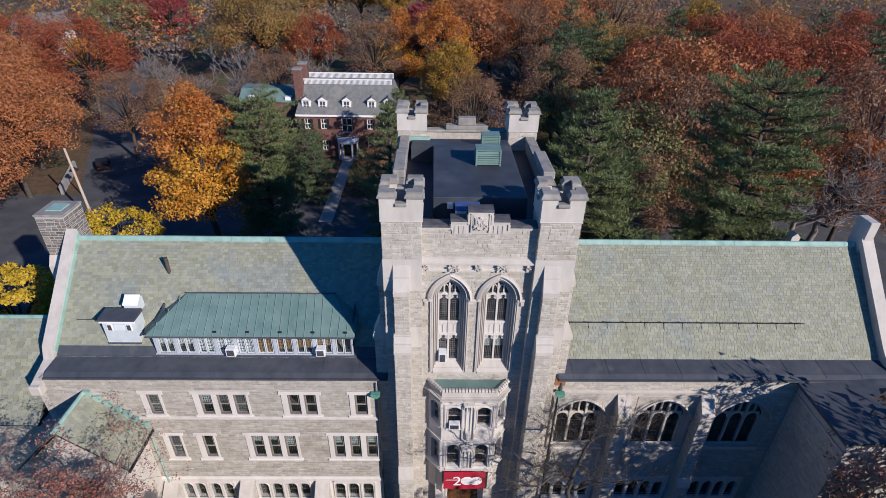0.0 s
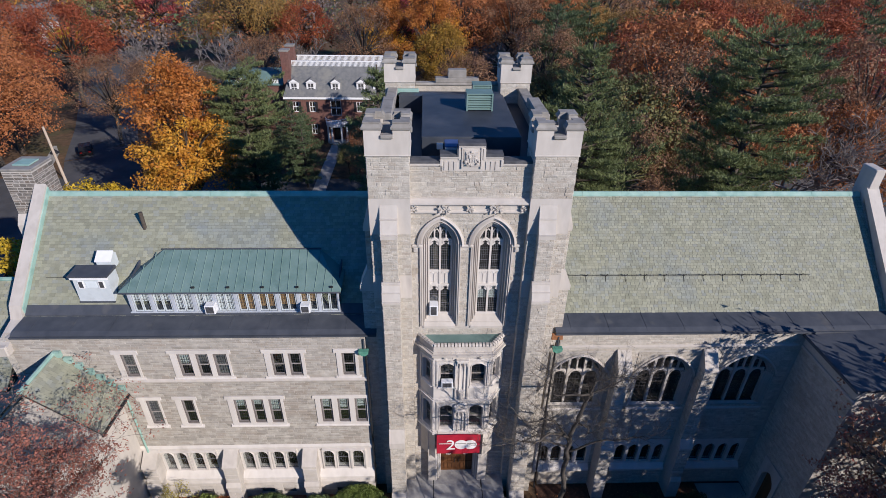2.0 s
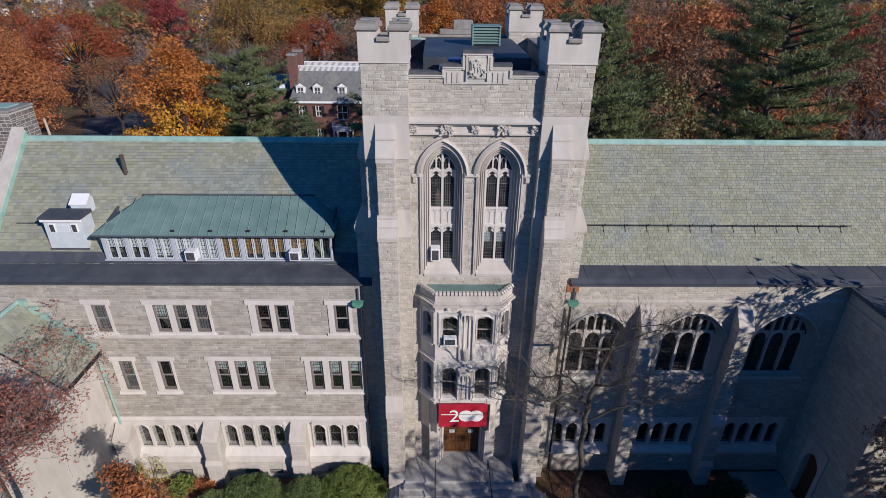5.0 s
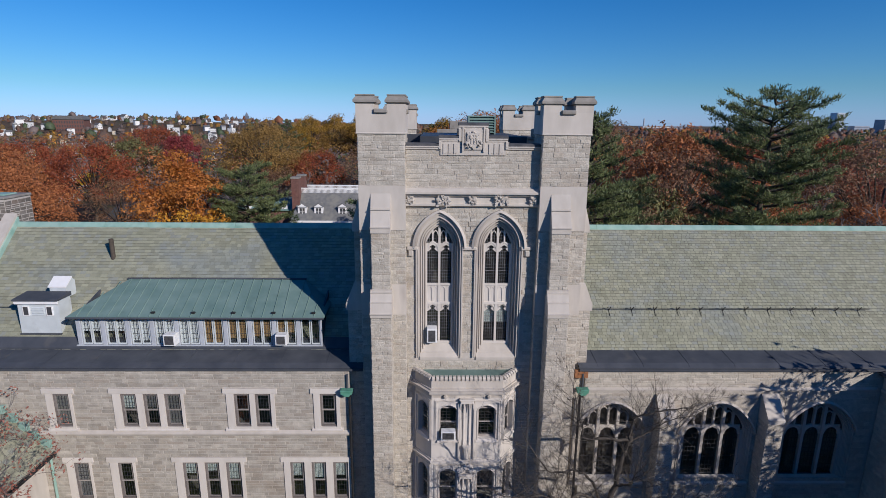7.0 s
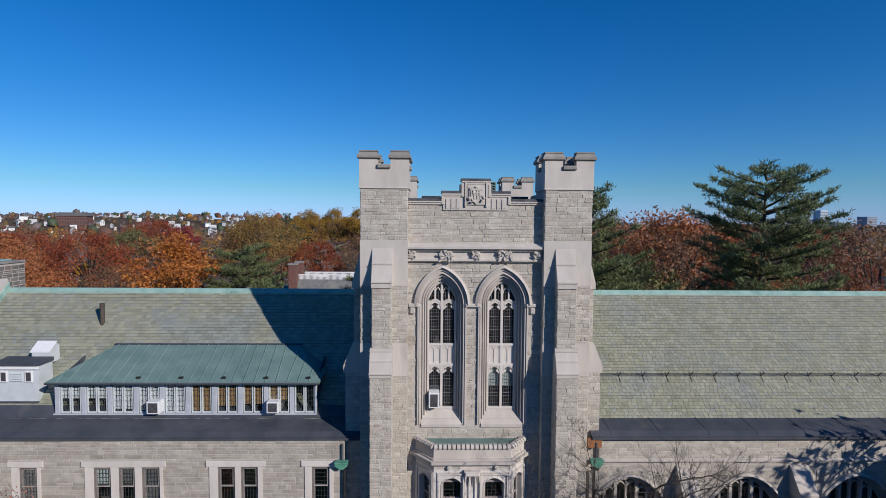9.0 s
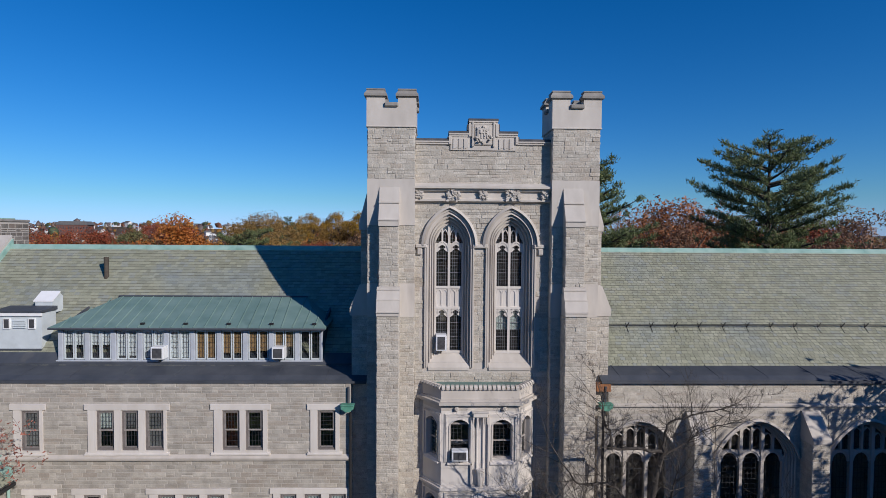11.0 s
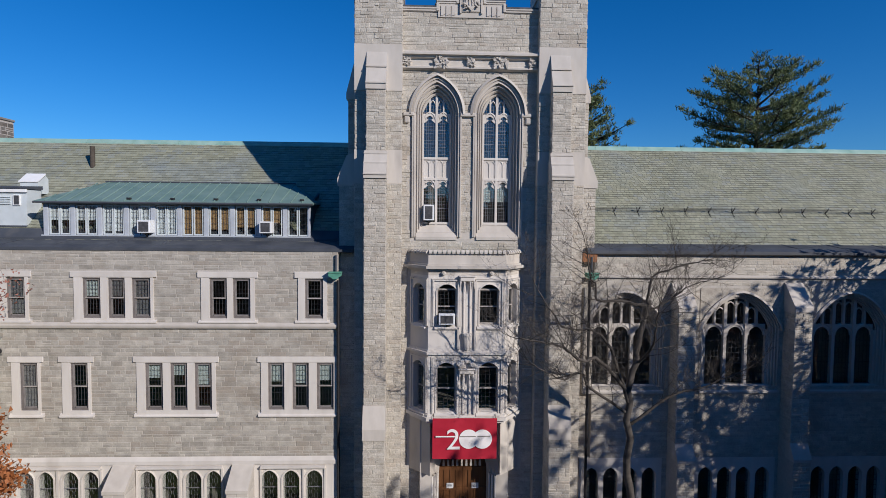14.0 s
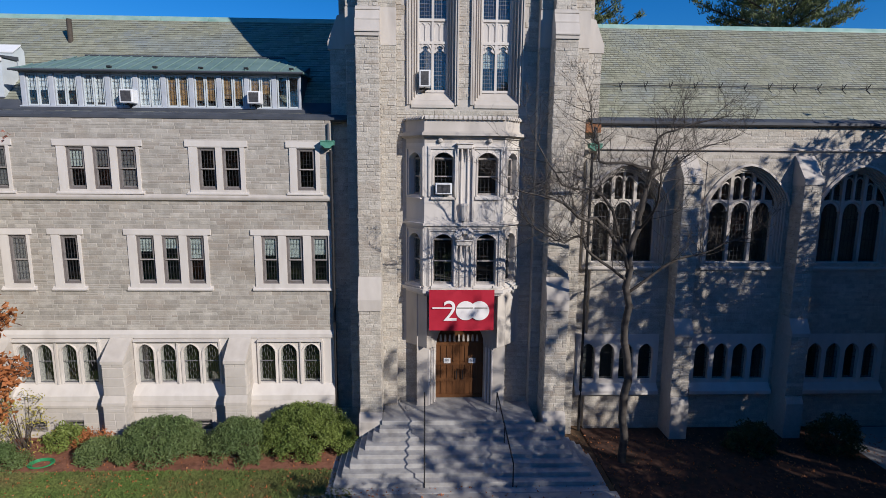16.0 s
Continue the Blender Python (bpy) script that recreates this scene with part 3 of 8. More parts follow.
for a, b, mid in ((-17.2, -13.6, -15.40), (-12.1, -8.55, -10.32), (-6.92, -4.2, -5.1)):
    bm = B()
    for c, w in lights:
        if a < c < b:
            for s in (-1, 1):
                box(bm, c + s * (w / 2 + 0.035) - 0.025, c + s * (w / 2 + 0.035) + 0.025, WL - 0.06, WL - 0.02, 3.3, 4.72)
            band(bm, arch(c, w + 0.06, 0.46, 4.62, 12), WL - 0.06, WL - 0.02, 0.045)
    part("mullion", bm, LIME_WHITE, ground_wall)
for c, w in lights:
    leaded_light(LW, c - w / 2, c + w / 2, 3.34, 5.04, WL + 0.12, 0.11, PALE_CAME, True)
part("sloping_sill", prism(B(), [(WL + 0.2, 3.33), (WL - 0.03, 3.30), (WL - 0.36, 2.88), (WL - 0.36, 2.66), (WL + 0.3, 2.66)], "x", -22.6, -3.67), LIME_WHITE, LW)
part("plinth_course", prism(B(), [(WL + 0.2, 2.655), (WL - 0.34, 2.655), (WL - 0.44, 2.50), (WL - 0.44, 2.40), (WL + 0.2, 2.40)], "x", -22.6, -3.67), LIME, LW)
base_holes = [(c - 0.42, c + 0.42, 1.30, 1.80) for c in (-16.3, -14.75, -10.75, -9.35, -5.8)]
part("plinth", pierced(B(), -22.6, -3.67, 0.6, 2.40, base_holes, lambda m, a, b, c, d: box(m, a, b, WL - 0.36, WL + 0.3, c, d)), MORTAR, LW)
lay("block", LW, courses(-22.6, -3.67, 0.9, 2.395, base_holes, 3, 0.34, 0.46, 0.6, 1.3), front(WL - 0.36), 13, material=LIME, proud=(0.01, 0.02))
for a, b, c, d in base_holes:
    sash_window(LW, a, b, c, d, WL - 0.2)
part("snow_rail", bar(B(), (-21.9, 24.9, 16.42), (-20.1, 24.9, 16.42), 0.016, 5), IRON, LW)
for x in (-12.62, -7.65, -17.6):
    w = 0.44
    bm = prism(B(), [(WL, 5.30), (WL - 0.06, 5.30), (WL - 0.88, 4.62), (WL - 0.88, 3.08), (WL - 1.02, 2.86), (WL - 1.02, 0.8), (WL, 0.8)], "x", x - w, x + w)
    b = part("buttress", bm, MORTAR, LW)
    part("weathering", prism(B(), [(WL - 0.02, 5.36), (WL - 0.10, 5.36), (WL - 0.94, 4.64), (WL - 0.94, 4.50), (WL - 0.86, 4.50), (WL - 0.1, 5.1)], "x", x - w - 0.02, x + w + 0.02), LIME, b)
    part("offset_stone", prism(B(), [(WL - 0.86, 3.14), (WL - 0.90, 3.14), (WL - 1.06, 2.88), (WL - 1.06, 2.74), (WL - 0.86, 2.74)], "x", x - w - 0.03, x + w + 0.03), LIME, b)
    lay("block", b, courses(x - w, x + w, 3.15, 4.49, [], 21, 0.34, 0.46, 0.4, 0.9), front(WL - 0.88), 22, material=LIME, proud=(0.01, 0.02))
    lay("block", b, courses(x - w, x + w, 0.9, 2.73, [], 23, 0.34, 0.46, 0.4, 0.9), front(WL - 1.02), 24, material=LIME, proud=(0.01, 0.02))
    lay("stone", b, courses(-WL + 0.01, -WL + 0.86, 3.15, 4.45, [], 25, 0.34, 0.46, 0.4, 0.9), east(x + w), 26, material=LIME, proud=(0.01, 0.02))

# roof of the left wing
EY, EZ, SY, SZ, RY, RZ = 22.02, 14.54, 23.40, 14.78, 28.85, 19.93


def slope_point(y):
    return SZ + (y - SY) * (RZ - SZ) / (RY - SY)


def wing_roof(owner, x0, x1, seed, singles):
    part("roof", prism(B(), [(SY, SZ - 0.03), (RY, RZ - 0.03), (RY + (RZ - EZ) * 1.07, EZ), (RY + (RZ - EZ) * 1.07, EZ - 0.2), (SY, EZ - 0.2)], "x", x0, x1), SLATE_BED, owner)
    ln = math.hypot(RY - SY, RZ - SZ)
    dy, dz = (RY - SY) / ln, (RZ - SZ) / ln
    fine = x0 > 0
    gap = 0.012 if fine else 0.008
    rows = int(ln / (0.165 if fine else 0.19))
    rnd = random.Random(seed)
    verts, faces, count = [], [], 0
    unit = bpy.data.meshes.get("slate_tile")
    if unit is None:
        unit = bpy.data.meshes.new("slate_tile")
        unit.from_pydata([(0, 0, .004), (1, 0, .004), (1, 1, 0), (0, 1, 0), (0, 0, .034), (1, 0, .034), (1, 1, .010), (0, 1, .010)], [], [(4, 5, 6, 7), (0, 1, 5, 4), (1, 2, 6, 5), (3, 0, 4, 7), (2, 3, 7, 6)])
        unit.materials.append(SLATE)
        unit.materials.append(SLATE_EDGE)
        # Lower edge takes the painted shadow line.
        for q in unit.polygons:
            q.material_index = int(q.index == 1)
    tilt = Matrix(((1, 0, 0), (0, dy, -dz), (0, dz, dy))).to_4x4()
    for r in range(rows):
        x = x0 + rnd.uniform(-0.25, 0.0)
        s = r * ln / rows
        while x < x1:
            w = rnd.uniform(0.17, 0.29) if fine else rnd.uniform(0.20, 0.36)
            a, b = max(x, x0), min(x + w, x1)
            x += w
            if b - a < 0.03:
                continue
            h = ln / rows + 0.05
            lift = rnd.uniform(-0.002, 0.003)
            p0 = Vector((a + gap / 2, SY + dy * (s - rnd.choice((0.0, 0.0, 0.004, 0.008, 0.012))) - dz * lift, SZ + dz * s + dy * lift))
            if count < 300 and singles[0] < a < singles[1] and singles[2] < s < singles[3]:
                ob = new("slate", unit)
                ob.parent, ob.matrix_parent_inverse = owner, origin_of(owner).inverted()
                ob.matrix_basis = Matrix.Translation(p0) @ tilt @ Matrix.Diagonal((b - a - gap, h, 1, 1))
                count += 1
                continue
            k = len(verts)
            for q in unit.vertices:
                verts.append(p0 + tilt.to_3x3() @ Vector((q.co.x * (b - a - gap), q.co.y * h, q.co.z)))
            faces += [tuple(k + i for i in f.vertices) for f in unit.polygons]
    field = tagged(part("slate_field", (verts, faces), SLATE, owner), kind="stuff")
    field.data.materials.append(SLATE_EDGE)
    for q in field.data.polygons:
        q.material_index = int(q.index % 5 > 0 if fine else q.index % 5 == 1)
    bm = prism(B(), [(EY - 0.02, EZ + 0.02), (EY + 0.25, EZ + 0.14), (SY + 0.06, SZ + 0.05), (SY + 0.06, SZ - 0.08), (EY - 0.02, EZ - 0.06)], "x", x0, x1)
    skirt = part("lead_skirt", bm, LEAD, owner)
    x = x0 + 0.9
    while x < x1:
        bm = prism(B(), [(EY + 0.02, EZ + 0.05), (EY + 0.25, EZ + 0.152), (SY + 0.02, SZ + 0.062), (SY + 0.02, SZ + 0.04), (EY + 0.25, EZ + 0.13), (EY + 0.02, EZ + 0.02)], "x", x - 0.018, x + 0.018)
        x += 2.15
        part("standing_seam", bm, LEAD, skirt)
    g = part("gutter", prism(B(), [(EY - 0.16, EZ + 0.0), (EY - 0.16, EZ - 0.10), (EY - 0.02, EZ - 0.16), (EY + 0.05, EZ - 0.02)], "x", x0, x1), LEAD, owner)
    x = x0
    while x < x1:
        e = min(x + 2.4, x1)
        bm = prism(B(), [(RY - 0.22, RZ - 0.19), (RY - 0.20, RZ - 0.10), (RY - 0.05, RZ + 0.08), (RY + 0.05, RZ + 0.08), (RY + 0.2, RZ - 0.10), (RY + 0.22, RZ - 0.19)], "x", x, e - 0.012)
        x = e
        part("ridge_cap", bm, COPPER, owner)


wing_roof(LW, -22.8, -3.0, 31, (-5.0, -3.2, 2.0, 7.4))
# Unseen slabs and partition, added so that the windows look dark.
for z in (5.5, 10.6):
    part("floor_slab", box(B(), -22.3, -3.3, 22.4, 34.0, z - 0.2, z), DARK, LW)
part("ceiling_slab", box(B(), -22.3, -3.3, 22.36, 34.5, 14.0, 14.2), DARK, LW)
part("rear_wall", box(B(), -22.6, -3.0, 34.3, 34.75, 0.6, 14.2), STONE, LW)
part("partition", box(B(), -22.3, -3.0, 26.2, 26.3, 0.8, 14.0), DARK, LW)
part("end_wall", prism(B(), [(WL, 0.6), (34.75, 0.6), (34.75, 14.3), (RY, RZ), (SY, SZ), (WL, 14.3)], "x", -23.4, -23.02), STONE, LW)
# gable parapet with its coping, chimney
bm = prism(B(), [(21.55, 14.15), (23.2, 14.75), (23.5, 15.5), (RY, RZ + 0.55), (RY, RZ + 0.05), (23.5, 14.7), (21.55, 13.85)], "x", -23.45, -22.80)
part("gable_coping", bm, LIME, LW)
part("copper_flashing", prism(B(), [(23.5, 15.30), (RY, RZ + 0.36), (RY, RZ + 0.02), (23.5, 14.96)], "x", -22.80, -22.73), COPPER, LW)
part("kneeler", box(B(), -23.5, -22.85, 21.45, 22.2, 13.55, 14.2, 0.05), LIME, LW)
chim = part("chimney", box(B(), -25.25, -23.5, 29.0, 31.0, 12.0, 21.2), MORTAR, LW)
lay("stone", chim, courses(-25.25, -23.5, 18.4, 21.1, [], 41, 0.16, 0.24, 0.3, 0.6), front(29.0), 42, material=DARK_STONE, proud=(0.004, 0.016), joint=0.035)
lay("stone", chim, courses(-31.0, -29.0, 18.4, 21.1, [], 43, 0.16, 0.24, 0.3, 0.6), east(-23.5), 44, material=DARK_STONE, proud=(0.004, 0.016), joint=0.035)
part("chimney_cap", box(B(), -25.31, -23.44, 28.94, 31.06, 21.2, 21.34, 0.03), GREY_COPING, chim)
part("chimney_lid", box(B(), -24.85, -23.85, 29.5, 30.5, 21.34, 21.42, 0.02), COPPER, chim)
part("chimney_shoulder", prism(B(), [(29.0, 18.4), (28.6, 17.8), (28.6, 12.0), (29.0, 12.0)], "x", -25.3, -23.45), LIME, chim)
part("vent_pipe", bar(B(), (-16.85, 27.2, 18.2), (-16.85, 27.2, 19.42), 0.115, 12), BARK_DARK, LW)

# long dormer
DX0, DX1, DY = -16.86, -5.15, 23.52
dormer = part("dormer", box(B(), DX0, DX1, DY, DY + 0.14, 14.80, 15.02), POST_GREY, LW)
part("dormer_sill", box(B(), DX0 - 0.03, DX1 + 0.03, DY - 0.09, DY + 0.02, 14.97, 15.03, 0.01), POST_GREY, dormer)
for i in range(5):
    part("roof_clip", box(B(), -13.2 + i * 1.9, -13.02 + i * 1.9, DY - 0.06, DY + 0.06, 16.62, 16.70, 0.01), IRON, dormer)
part("dormer_head", box(B(), DX0, DX1, DY - 0.02, DY + 0.16, 16.38, 16.50), POST_GREY, dormer)
for x in (DX0, DX1 - 0.08):
    part("dormer_cheek", prism(B(), [(DY + 0.1, 14.80), (DY + 0.1, 16.45), (25.7, 17.1), (25.7, 16.9)], "x", x, x + 0.08), LEAD, dormer)
units = 10
pitch = (DX1 - DX0 - 0.1) / units
for k in range(units):
    a = DX0 + 0.05 + k * pitch
    part("post", box(B(), a - 0.01, a + 0.20, DY - 0.03, DY + 0.13, 15.02, 16.38, 0.012), POST_GREY, dormer)
    xa, xb = a + 0.20, a + pitch - 0.01
    xm = (xa + xb) / 2
    bm = B()
    for p, q in ((xa + 0.03, xm - 0.02), (xm + 0.02, xb - 0.03)):
        box(bm, p, p + 0.045, DY + 0.02, DY + 0.08, 15.04, 16.36)
        box(bm, q - 0.045, q, DY + 0.02, DY + 0.08, 15.04, 16.36)
        box(bm, p + 0.045, q - 0.045, DY + 0.02, DY + 0.08, 15.04, 15.10)
        box(bm, p + 0.045, q - 0.045, DY + 0.02, DY + 0.08, 16.30, 16.36)
    part("casement", bm, PAINT_GREY, dormer)
    bm = B()
    for p, q in ((xa + 0.03, xm - 0.02), (xm + 0.02, xb - 0.03)):
        for i in (1, 2):
            x = p + (q - p) * i / 3
            box(bm, x - 0.005, x + 0.005, DY + 0.045, DY + 0.058, 15.10, 16.30)
        for i in range(1, 5):
            z = 15.10 + 1.2 * i / 5
            box(bm, p + 0.045, q - 0.045, DY + 0.047, DY + 0.056, z - 0.005, z + 0.005)
    tagged(part("leading", bm, CAME, dormer), kind="stuff")
    pane = part("pane", box(B(), xa + 0.05, xb - 0.05, DY + 0.060, DY + 0.064, 15.08, 16.34), GLASS, dormer)
    pane.visible_shadow = False
    low = [15.68, 15.68, 15.2, 15.12, 15.12, 15.12, 15.3, 15.42, 15.62, 16.1][k]
    if k < 9:
        part("curtain", box(B(), xa + 0.06, xb - 0.06, DY + 0.10, DY + 0.12, low, 16.33), BLIND_WHITE if k < 5 else BLIND_TAN, dormer, "white curtain" if k < 5 else "tan curtain")
part("last_post", box(B(), DX1 - 0.09, DX1 + 0.01, DY - 0.03, DY + 0.13, 15.02, 16.38, 0.012), POST_GREY, dormer)
# Dark sheet added behind the panes in place of an unseen room.
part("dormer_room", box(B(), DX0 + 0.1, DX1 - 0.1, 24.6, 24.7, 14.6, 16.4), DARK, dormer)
# copper roof of the dormer: a hipped sheet with seams
ex0, ex1, ey, ez, ry, rz, rx0, rx1 = -17.08, -4.98, 23.28, 16.52, 26.15, 17.55, -15.5, -6.5
bm = B()
low = [bm.verts.new(c) for c in ((ex0, ey, ez), (ex1, ey, ez), (ex1, 25.5, ez + 0.1), (ex0, 25.5, ez + 0.1))]
top = [bm.verts.new(c) for c in ((rx0, ry, rz), (rx1, ry, rz))]
bot = [bm.verts.new((v.co.x, v.co.y, v.co.z - 0.09)) for v in low]
bm.faces.new((low[0], low[1], top[1], top[0]))
bm.faces.new((low[1], low[2], top[1]))
bm.faces.new((low[3], low[0], top[0]))
bm.faces.new((low[2], low[3], top[0], top[1]))
bm.faces.new(bot[::-1])
for i in range(4):
    j = (i + 1) % 4
    bm.faces.new((low[i], bot[i], bot[j], low[j]))
part("dormer_roof", bm, COPPER_ROOF, dormer)
bm = B()
for i in range(1, 25):
    x = ex0 + (ex1 - ex0) * i / 25
    f = min(1, (x - ex0) / (rx0 - ex0), (ex1 - x) / (ex1 - rx1))
    bar(bm, (x, ey, ez + 0.01), (x - 0.25 * f * (1 if x < -6.5 else 0), ey + (ry - ey) * f, ez + (rz - ez) * f + 0.01), 0.03, 4)
part("seam", bm, COPPER_ROOF, dormer)
part("ridge_shadow_gap", bar(B(), (rx0 - 0.1, ry - 0.02, rz + 0.02), (rx1 + 0.1, ry - 0.02, rz + 0.02), 0.045, 6), LEAD, dormer)
part("dormer_gutter", bar(B(), (ex0, ey - 0.03, ez - 0.06), (ex1, ey - 0.03, ez - 0.06), 0.05, 6), LEAD, dormer)
part("lead_apron", prism(B(), [(SY, slope_point(SY) + 0.03), (SY, slope_point(SY) + 0.135), (SY + 0.42, slope_point(SY + 0.42) + 0.125), (SY + 0.42, slope_point(SY + 0.42) + 0.02)], "x", -22.72, -3.1), LEAD, LW)
# boxed roof hatch beside the dormer
hatch = part("roof_hatch", prism(B(), [(24.00, 15.38), (24.03, 17.02), (24.95, 17.08), (24.95, 15.38)], "x", -19.82, -17.88), PAINT_GREY, LW)
part("hatch_roof", prism(B(), [(23.90, 17.06), (23.90, 17.14), (24.98, 17.24), (24.98, 17.06)], "x", -19.98, -17.82), LEAD, hatch)
part("hatch_fascia", box(B(), -19.92, -17.84, 23.93, 24.02, 16.90, 17.055, 0.01), PAINT_WHITE, hatch)
part("hatch_sill", box(B(), -19.86, -17.86, 23.93, 24.06, 15.34, 15.42, 0.01), LEAD, hatch)
part("hatch_cowl", prism(B(), [(24.99, 16.9), (24.99, 17.42), (25.5, 17.80), (25.72, 17.62), (25.72, 16.9)], "x", -18.86, -18.06), PAINT_GREY, hatch)
part("cowl_lid", prism(B(), [(24.95, 17.42), (24.95, 17.47), (25.5, 17.87), (25.5, 17.81)], "x", -18.92, -18.02), PAINT_WHITE, hatch)
for x in (-19.42, -18.30):
    part("hatch_window", box(B(), x - 0.12, x + 0.12, 23.97, 24.06, 16.35, 16.76), CAME, hatch)
    bm = B()
    for a, b, c, d in ((x - 0.15, x - 0.12, 16.32, 16.79), (x + 0.12, x + 0.15, 16.32, 16.79), (x - 0.12, x + 0.12, 16.76, 16.79), (x - 0.12, x + 0.12, 16.32, 16.35)):
        box(bm, a, b, 23.955, 24.04, c, d)
    part("hatch_window_frame", bm, PAINT_WHITE, hatch)
bm = B()
for i in range(5):
    prism(bm, [(24.05, 16.36 + i * 0.08), (23.96, 16.36 + i * 0.08), (24.02, 16.425 + i * 0.08), (24.05, 16.425 + i * 0.08)], "x", -19.14, -18.58)
part("louvre", bm, PAINT_GREY, hatch)


# ---- tower ----
TW = thing("tower", (1.85, 29, G), "square stone entrance tower with battlemented corner turrets", "tower")
TL, TR, CX = -2.92, 6.66, 1.87
TF, WF, TB = 21.60, 22.00, 36.6
IL, IR = -0.98, 4.70
tall = [(0.48, 1.76), (3.07, 1.80)]
front_holes = [(-0.55, 4.12, 15.02, 21.9), (0.1, 3.45, 1.0, 5.7), (0.1, 3.5, 7.6, 14.4)]
part("front_wall", pierced(B(), IL - 0.2, IR + 0.2, 0.6, 24.62, front_holes, lambda m, a, b, c, d: box(m, a, b, WF, WF + 0.8, c, d)), MORTAR, TW)
hoods = []
for c, w in tall:
    curve_ = arch(c, w + 0.36, 1.56, 20.25, 40)
    for i in range(16):
        z = 20.1 + i * 0.11
        inside = [abs(x - c) for x, zz in curve_ if zz > z - 0.06]
        if inside:
            hoods.append((c - max(inside) + 0.05, c + max(inside) - 0.05, z, z + 0.11))
jambs = [(-0.60 - 0.16 * (k % 2), 4.14 + 0.16 * ((k + 1) % 2), 14.95 + 0.44 * k, 14.95 + 0.44 * (k + 1)) for k in range(12)]
lay("stone", TW, courses(IL, IR, 22.80, 24.62, [(0.53, 3.20, 24.3, 25)], 51), front(WF), 52)
lay("stone", TW, courses(IL, IR, 14.4, 22.12, [*jambs, *hoods], 53), front(WF), 54, (-1, 5, 14, 23))
lay("stone", TW, courses(IL, IR, 0.9, 14.4, [(-0.72, 4.22, 5.0, 14.5), (-0.14, 3.62, 0.9, 5.1)], 55), front(WF), 56)
# tall windows
face = arch_plate(B(), -0.55, 4.12, 15.02, 21.9, WF + 0.004, WF + 0.10, [(c, w, 15.1, 20.30, 1.28) for c, w in tall])
stonework = part("window_surround", face, LIME, TW)
for k, (c, w) in enumerate(tall):
    for step in range(3):
        f = 1 - 0.11 * (step + 1)
        bm = arch_plate(B(), c - w / 2 - 0.02, c + w / 2 + 0.02, 15.05, 21.8, WF + 0.10 + step * 0.13, WF + 0.10 + (step + 1) * 0.13, [(c, w * f, 15.3 + 0.12 * step, 20.30, 1.28 * f)])
        yy = WF + 0.10 + step * 0.13
        band(bm, arch(c, w * f + 0.05, 1.28 * f + 0.03, 20.30, 22), yy - 0.06, yy - 0.005, 0.032)
        for q in (-1, 1):
            bar(bm, (c + q * (w * f / 2 + 0.025), yy - 0.035, 15.3 + 0.12 * step), (c + q * (w * f / 2 + 0.025), yy - 0.035, 20.3), 0.022, 6)
        part("jamb_moulding", bm, LIME, stonework)
    part("window_sill", prism(B(), [(WF - 0.06, 14.98), (WF - 0.06, 15.10), (WF + 0.52, 15.74), (WF + 0.52, 14.98)], "x", c - w / 2 + 0.01, c + w / 2 - 0.01), LIME, stonework)
    hood = arch(c, w + 0.1, 1.36, 20.30, 20)
    part("hood_mould", band(B(), arch(c, w + 0.40, 1.58, 20.26, 26), WF - 0.19, WF, 0.10), LIME, stonework)
    part("arch_roll", band(B(), arch(c, w + 0.20, 1.44, 20.28, 26), WF - 0.10, WF + 0.05, 0.07), LIME, stonework)
    part("arch_fillet", band(B(), arch(c, w + 0.33, 1.52, 20.27, 26), WF - 0.06, WF + 0.05, 0.05), LIME, stonework)
    part("arch_face", band(B(), arch(c, w + 0.01, 1.29, 20.30, 26), WF - 0.05, WF + 0.05, 0.12), LIME, stonework)
    for q, o in ((0.05, 0.055), (0.13, 0.10)):
        for s in (-1, 1):
            part("jamb_roll", box(B(), c + s * (w / 2 + q) - 0.03, c + s * (w / 2 + q) + 0.03, WF - o, WF + 0.05, 15.1, 20.28), LIME, stonework)
    gy, gw = WF + 0.46, 1.18
    tracery = B()
    for s in (-1, 0, 1):
        box(tracery, c + s * gw / 2 - 0.05, c + s * gw / 2 + 0.05, gy - 0.08, gy + 0.08, 15.6, 20.35 if s else 21.35)
    for z in (15.68, 17.58, 18.46):
        box(tracery, c - gw / 2, c + gw / 2, gy - 0.09, gy + 0.08, z - 0.05, z + 0.05)
    for s in (-1, 1):
        cc, lw = c + s * gw / 4, gw / 2 - 0.10
        arch_plate(tracery, cc - lw / 2, cc + lw / 2, 17.18, 17.56, gy - 0.05, gy + 0.04, [(cc, lw - 0.08, 17.18, 17.2, 0.28)])
        arch_plate(tracery, cc - lw / 2, cc + lw / 2, 19.98, 20.36, gy - 0.05, gy + 0.04, [(cc, lw - 0.08, 19.98, 20.0, 0.28)])
        band(tracery, arch(cc, lw, 0.36, 20.05, 10), gy - 0.08, gy, 0.05)
        band(tracery, arch(cc, lw, 0.36, 17.2, 10), gy - 0.08, gy, 0.05)
        box(tracery, cc - lw / 2, cc + lw / 2, gy - 0.03, gy + 0.03, 17.63, 18.41)
        for q in (-1, 1):
            band(tracery, arch(cc + q * lw / 4, lw / 2 - 0.04, 0.16, 18.18, 8), gy - 0.06, gy - 0.02, 0.03)
            box(tracery, cc + q * lw / 4 + lw / 4 - 0.03, cc + q * lw / 4 + lw / 4, gy - 0.06, gy - 0.02, 17.68, 18.2)
        box(tracery, cc - 0.03, cc + 0.03, gy - 0.07, gy + 0.05, 20.36, 21.1)
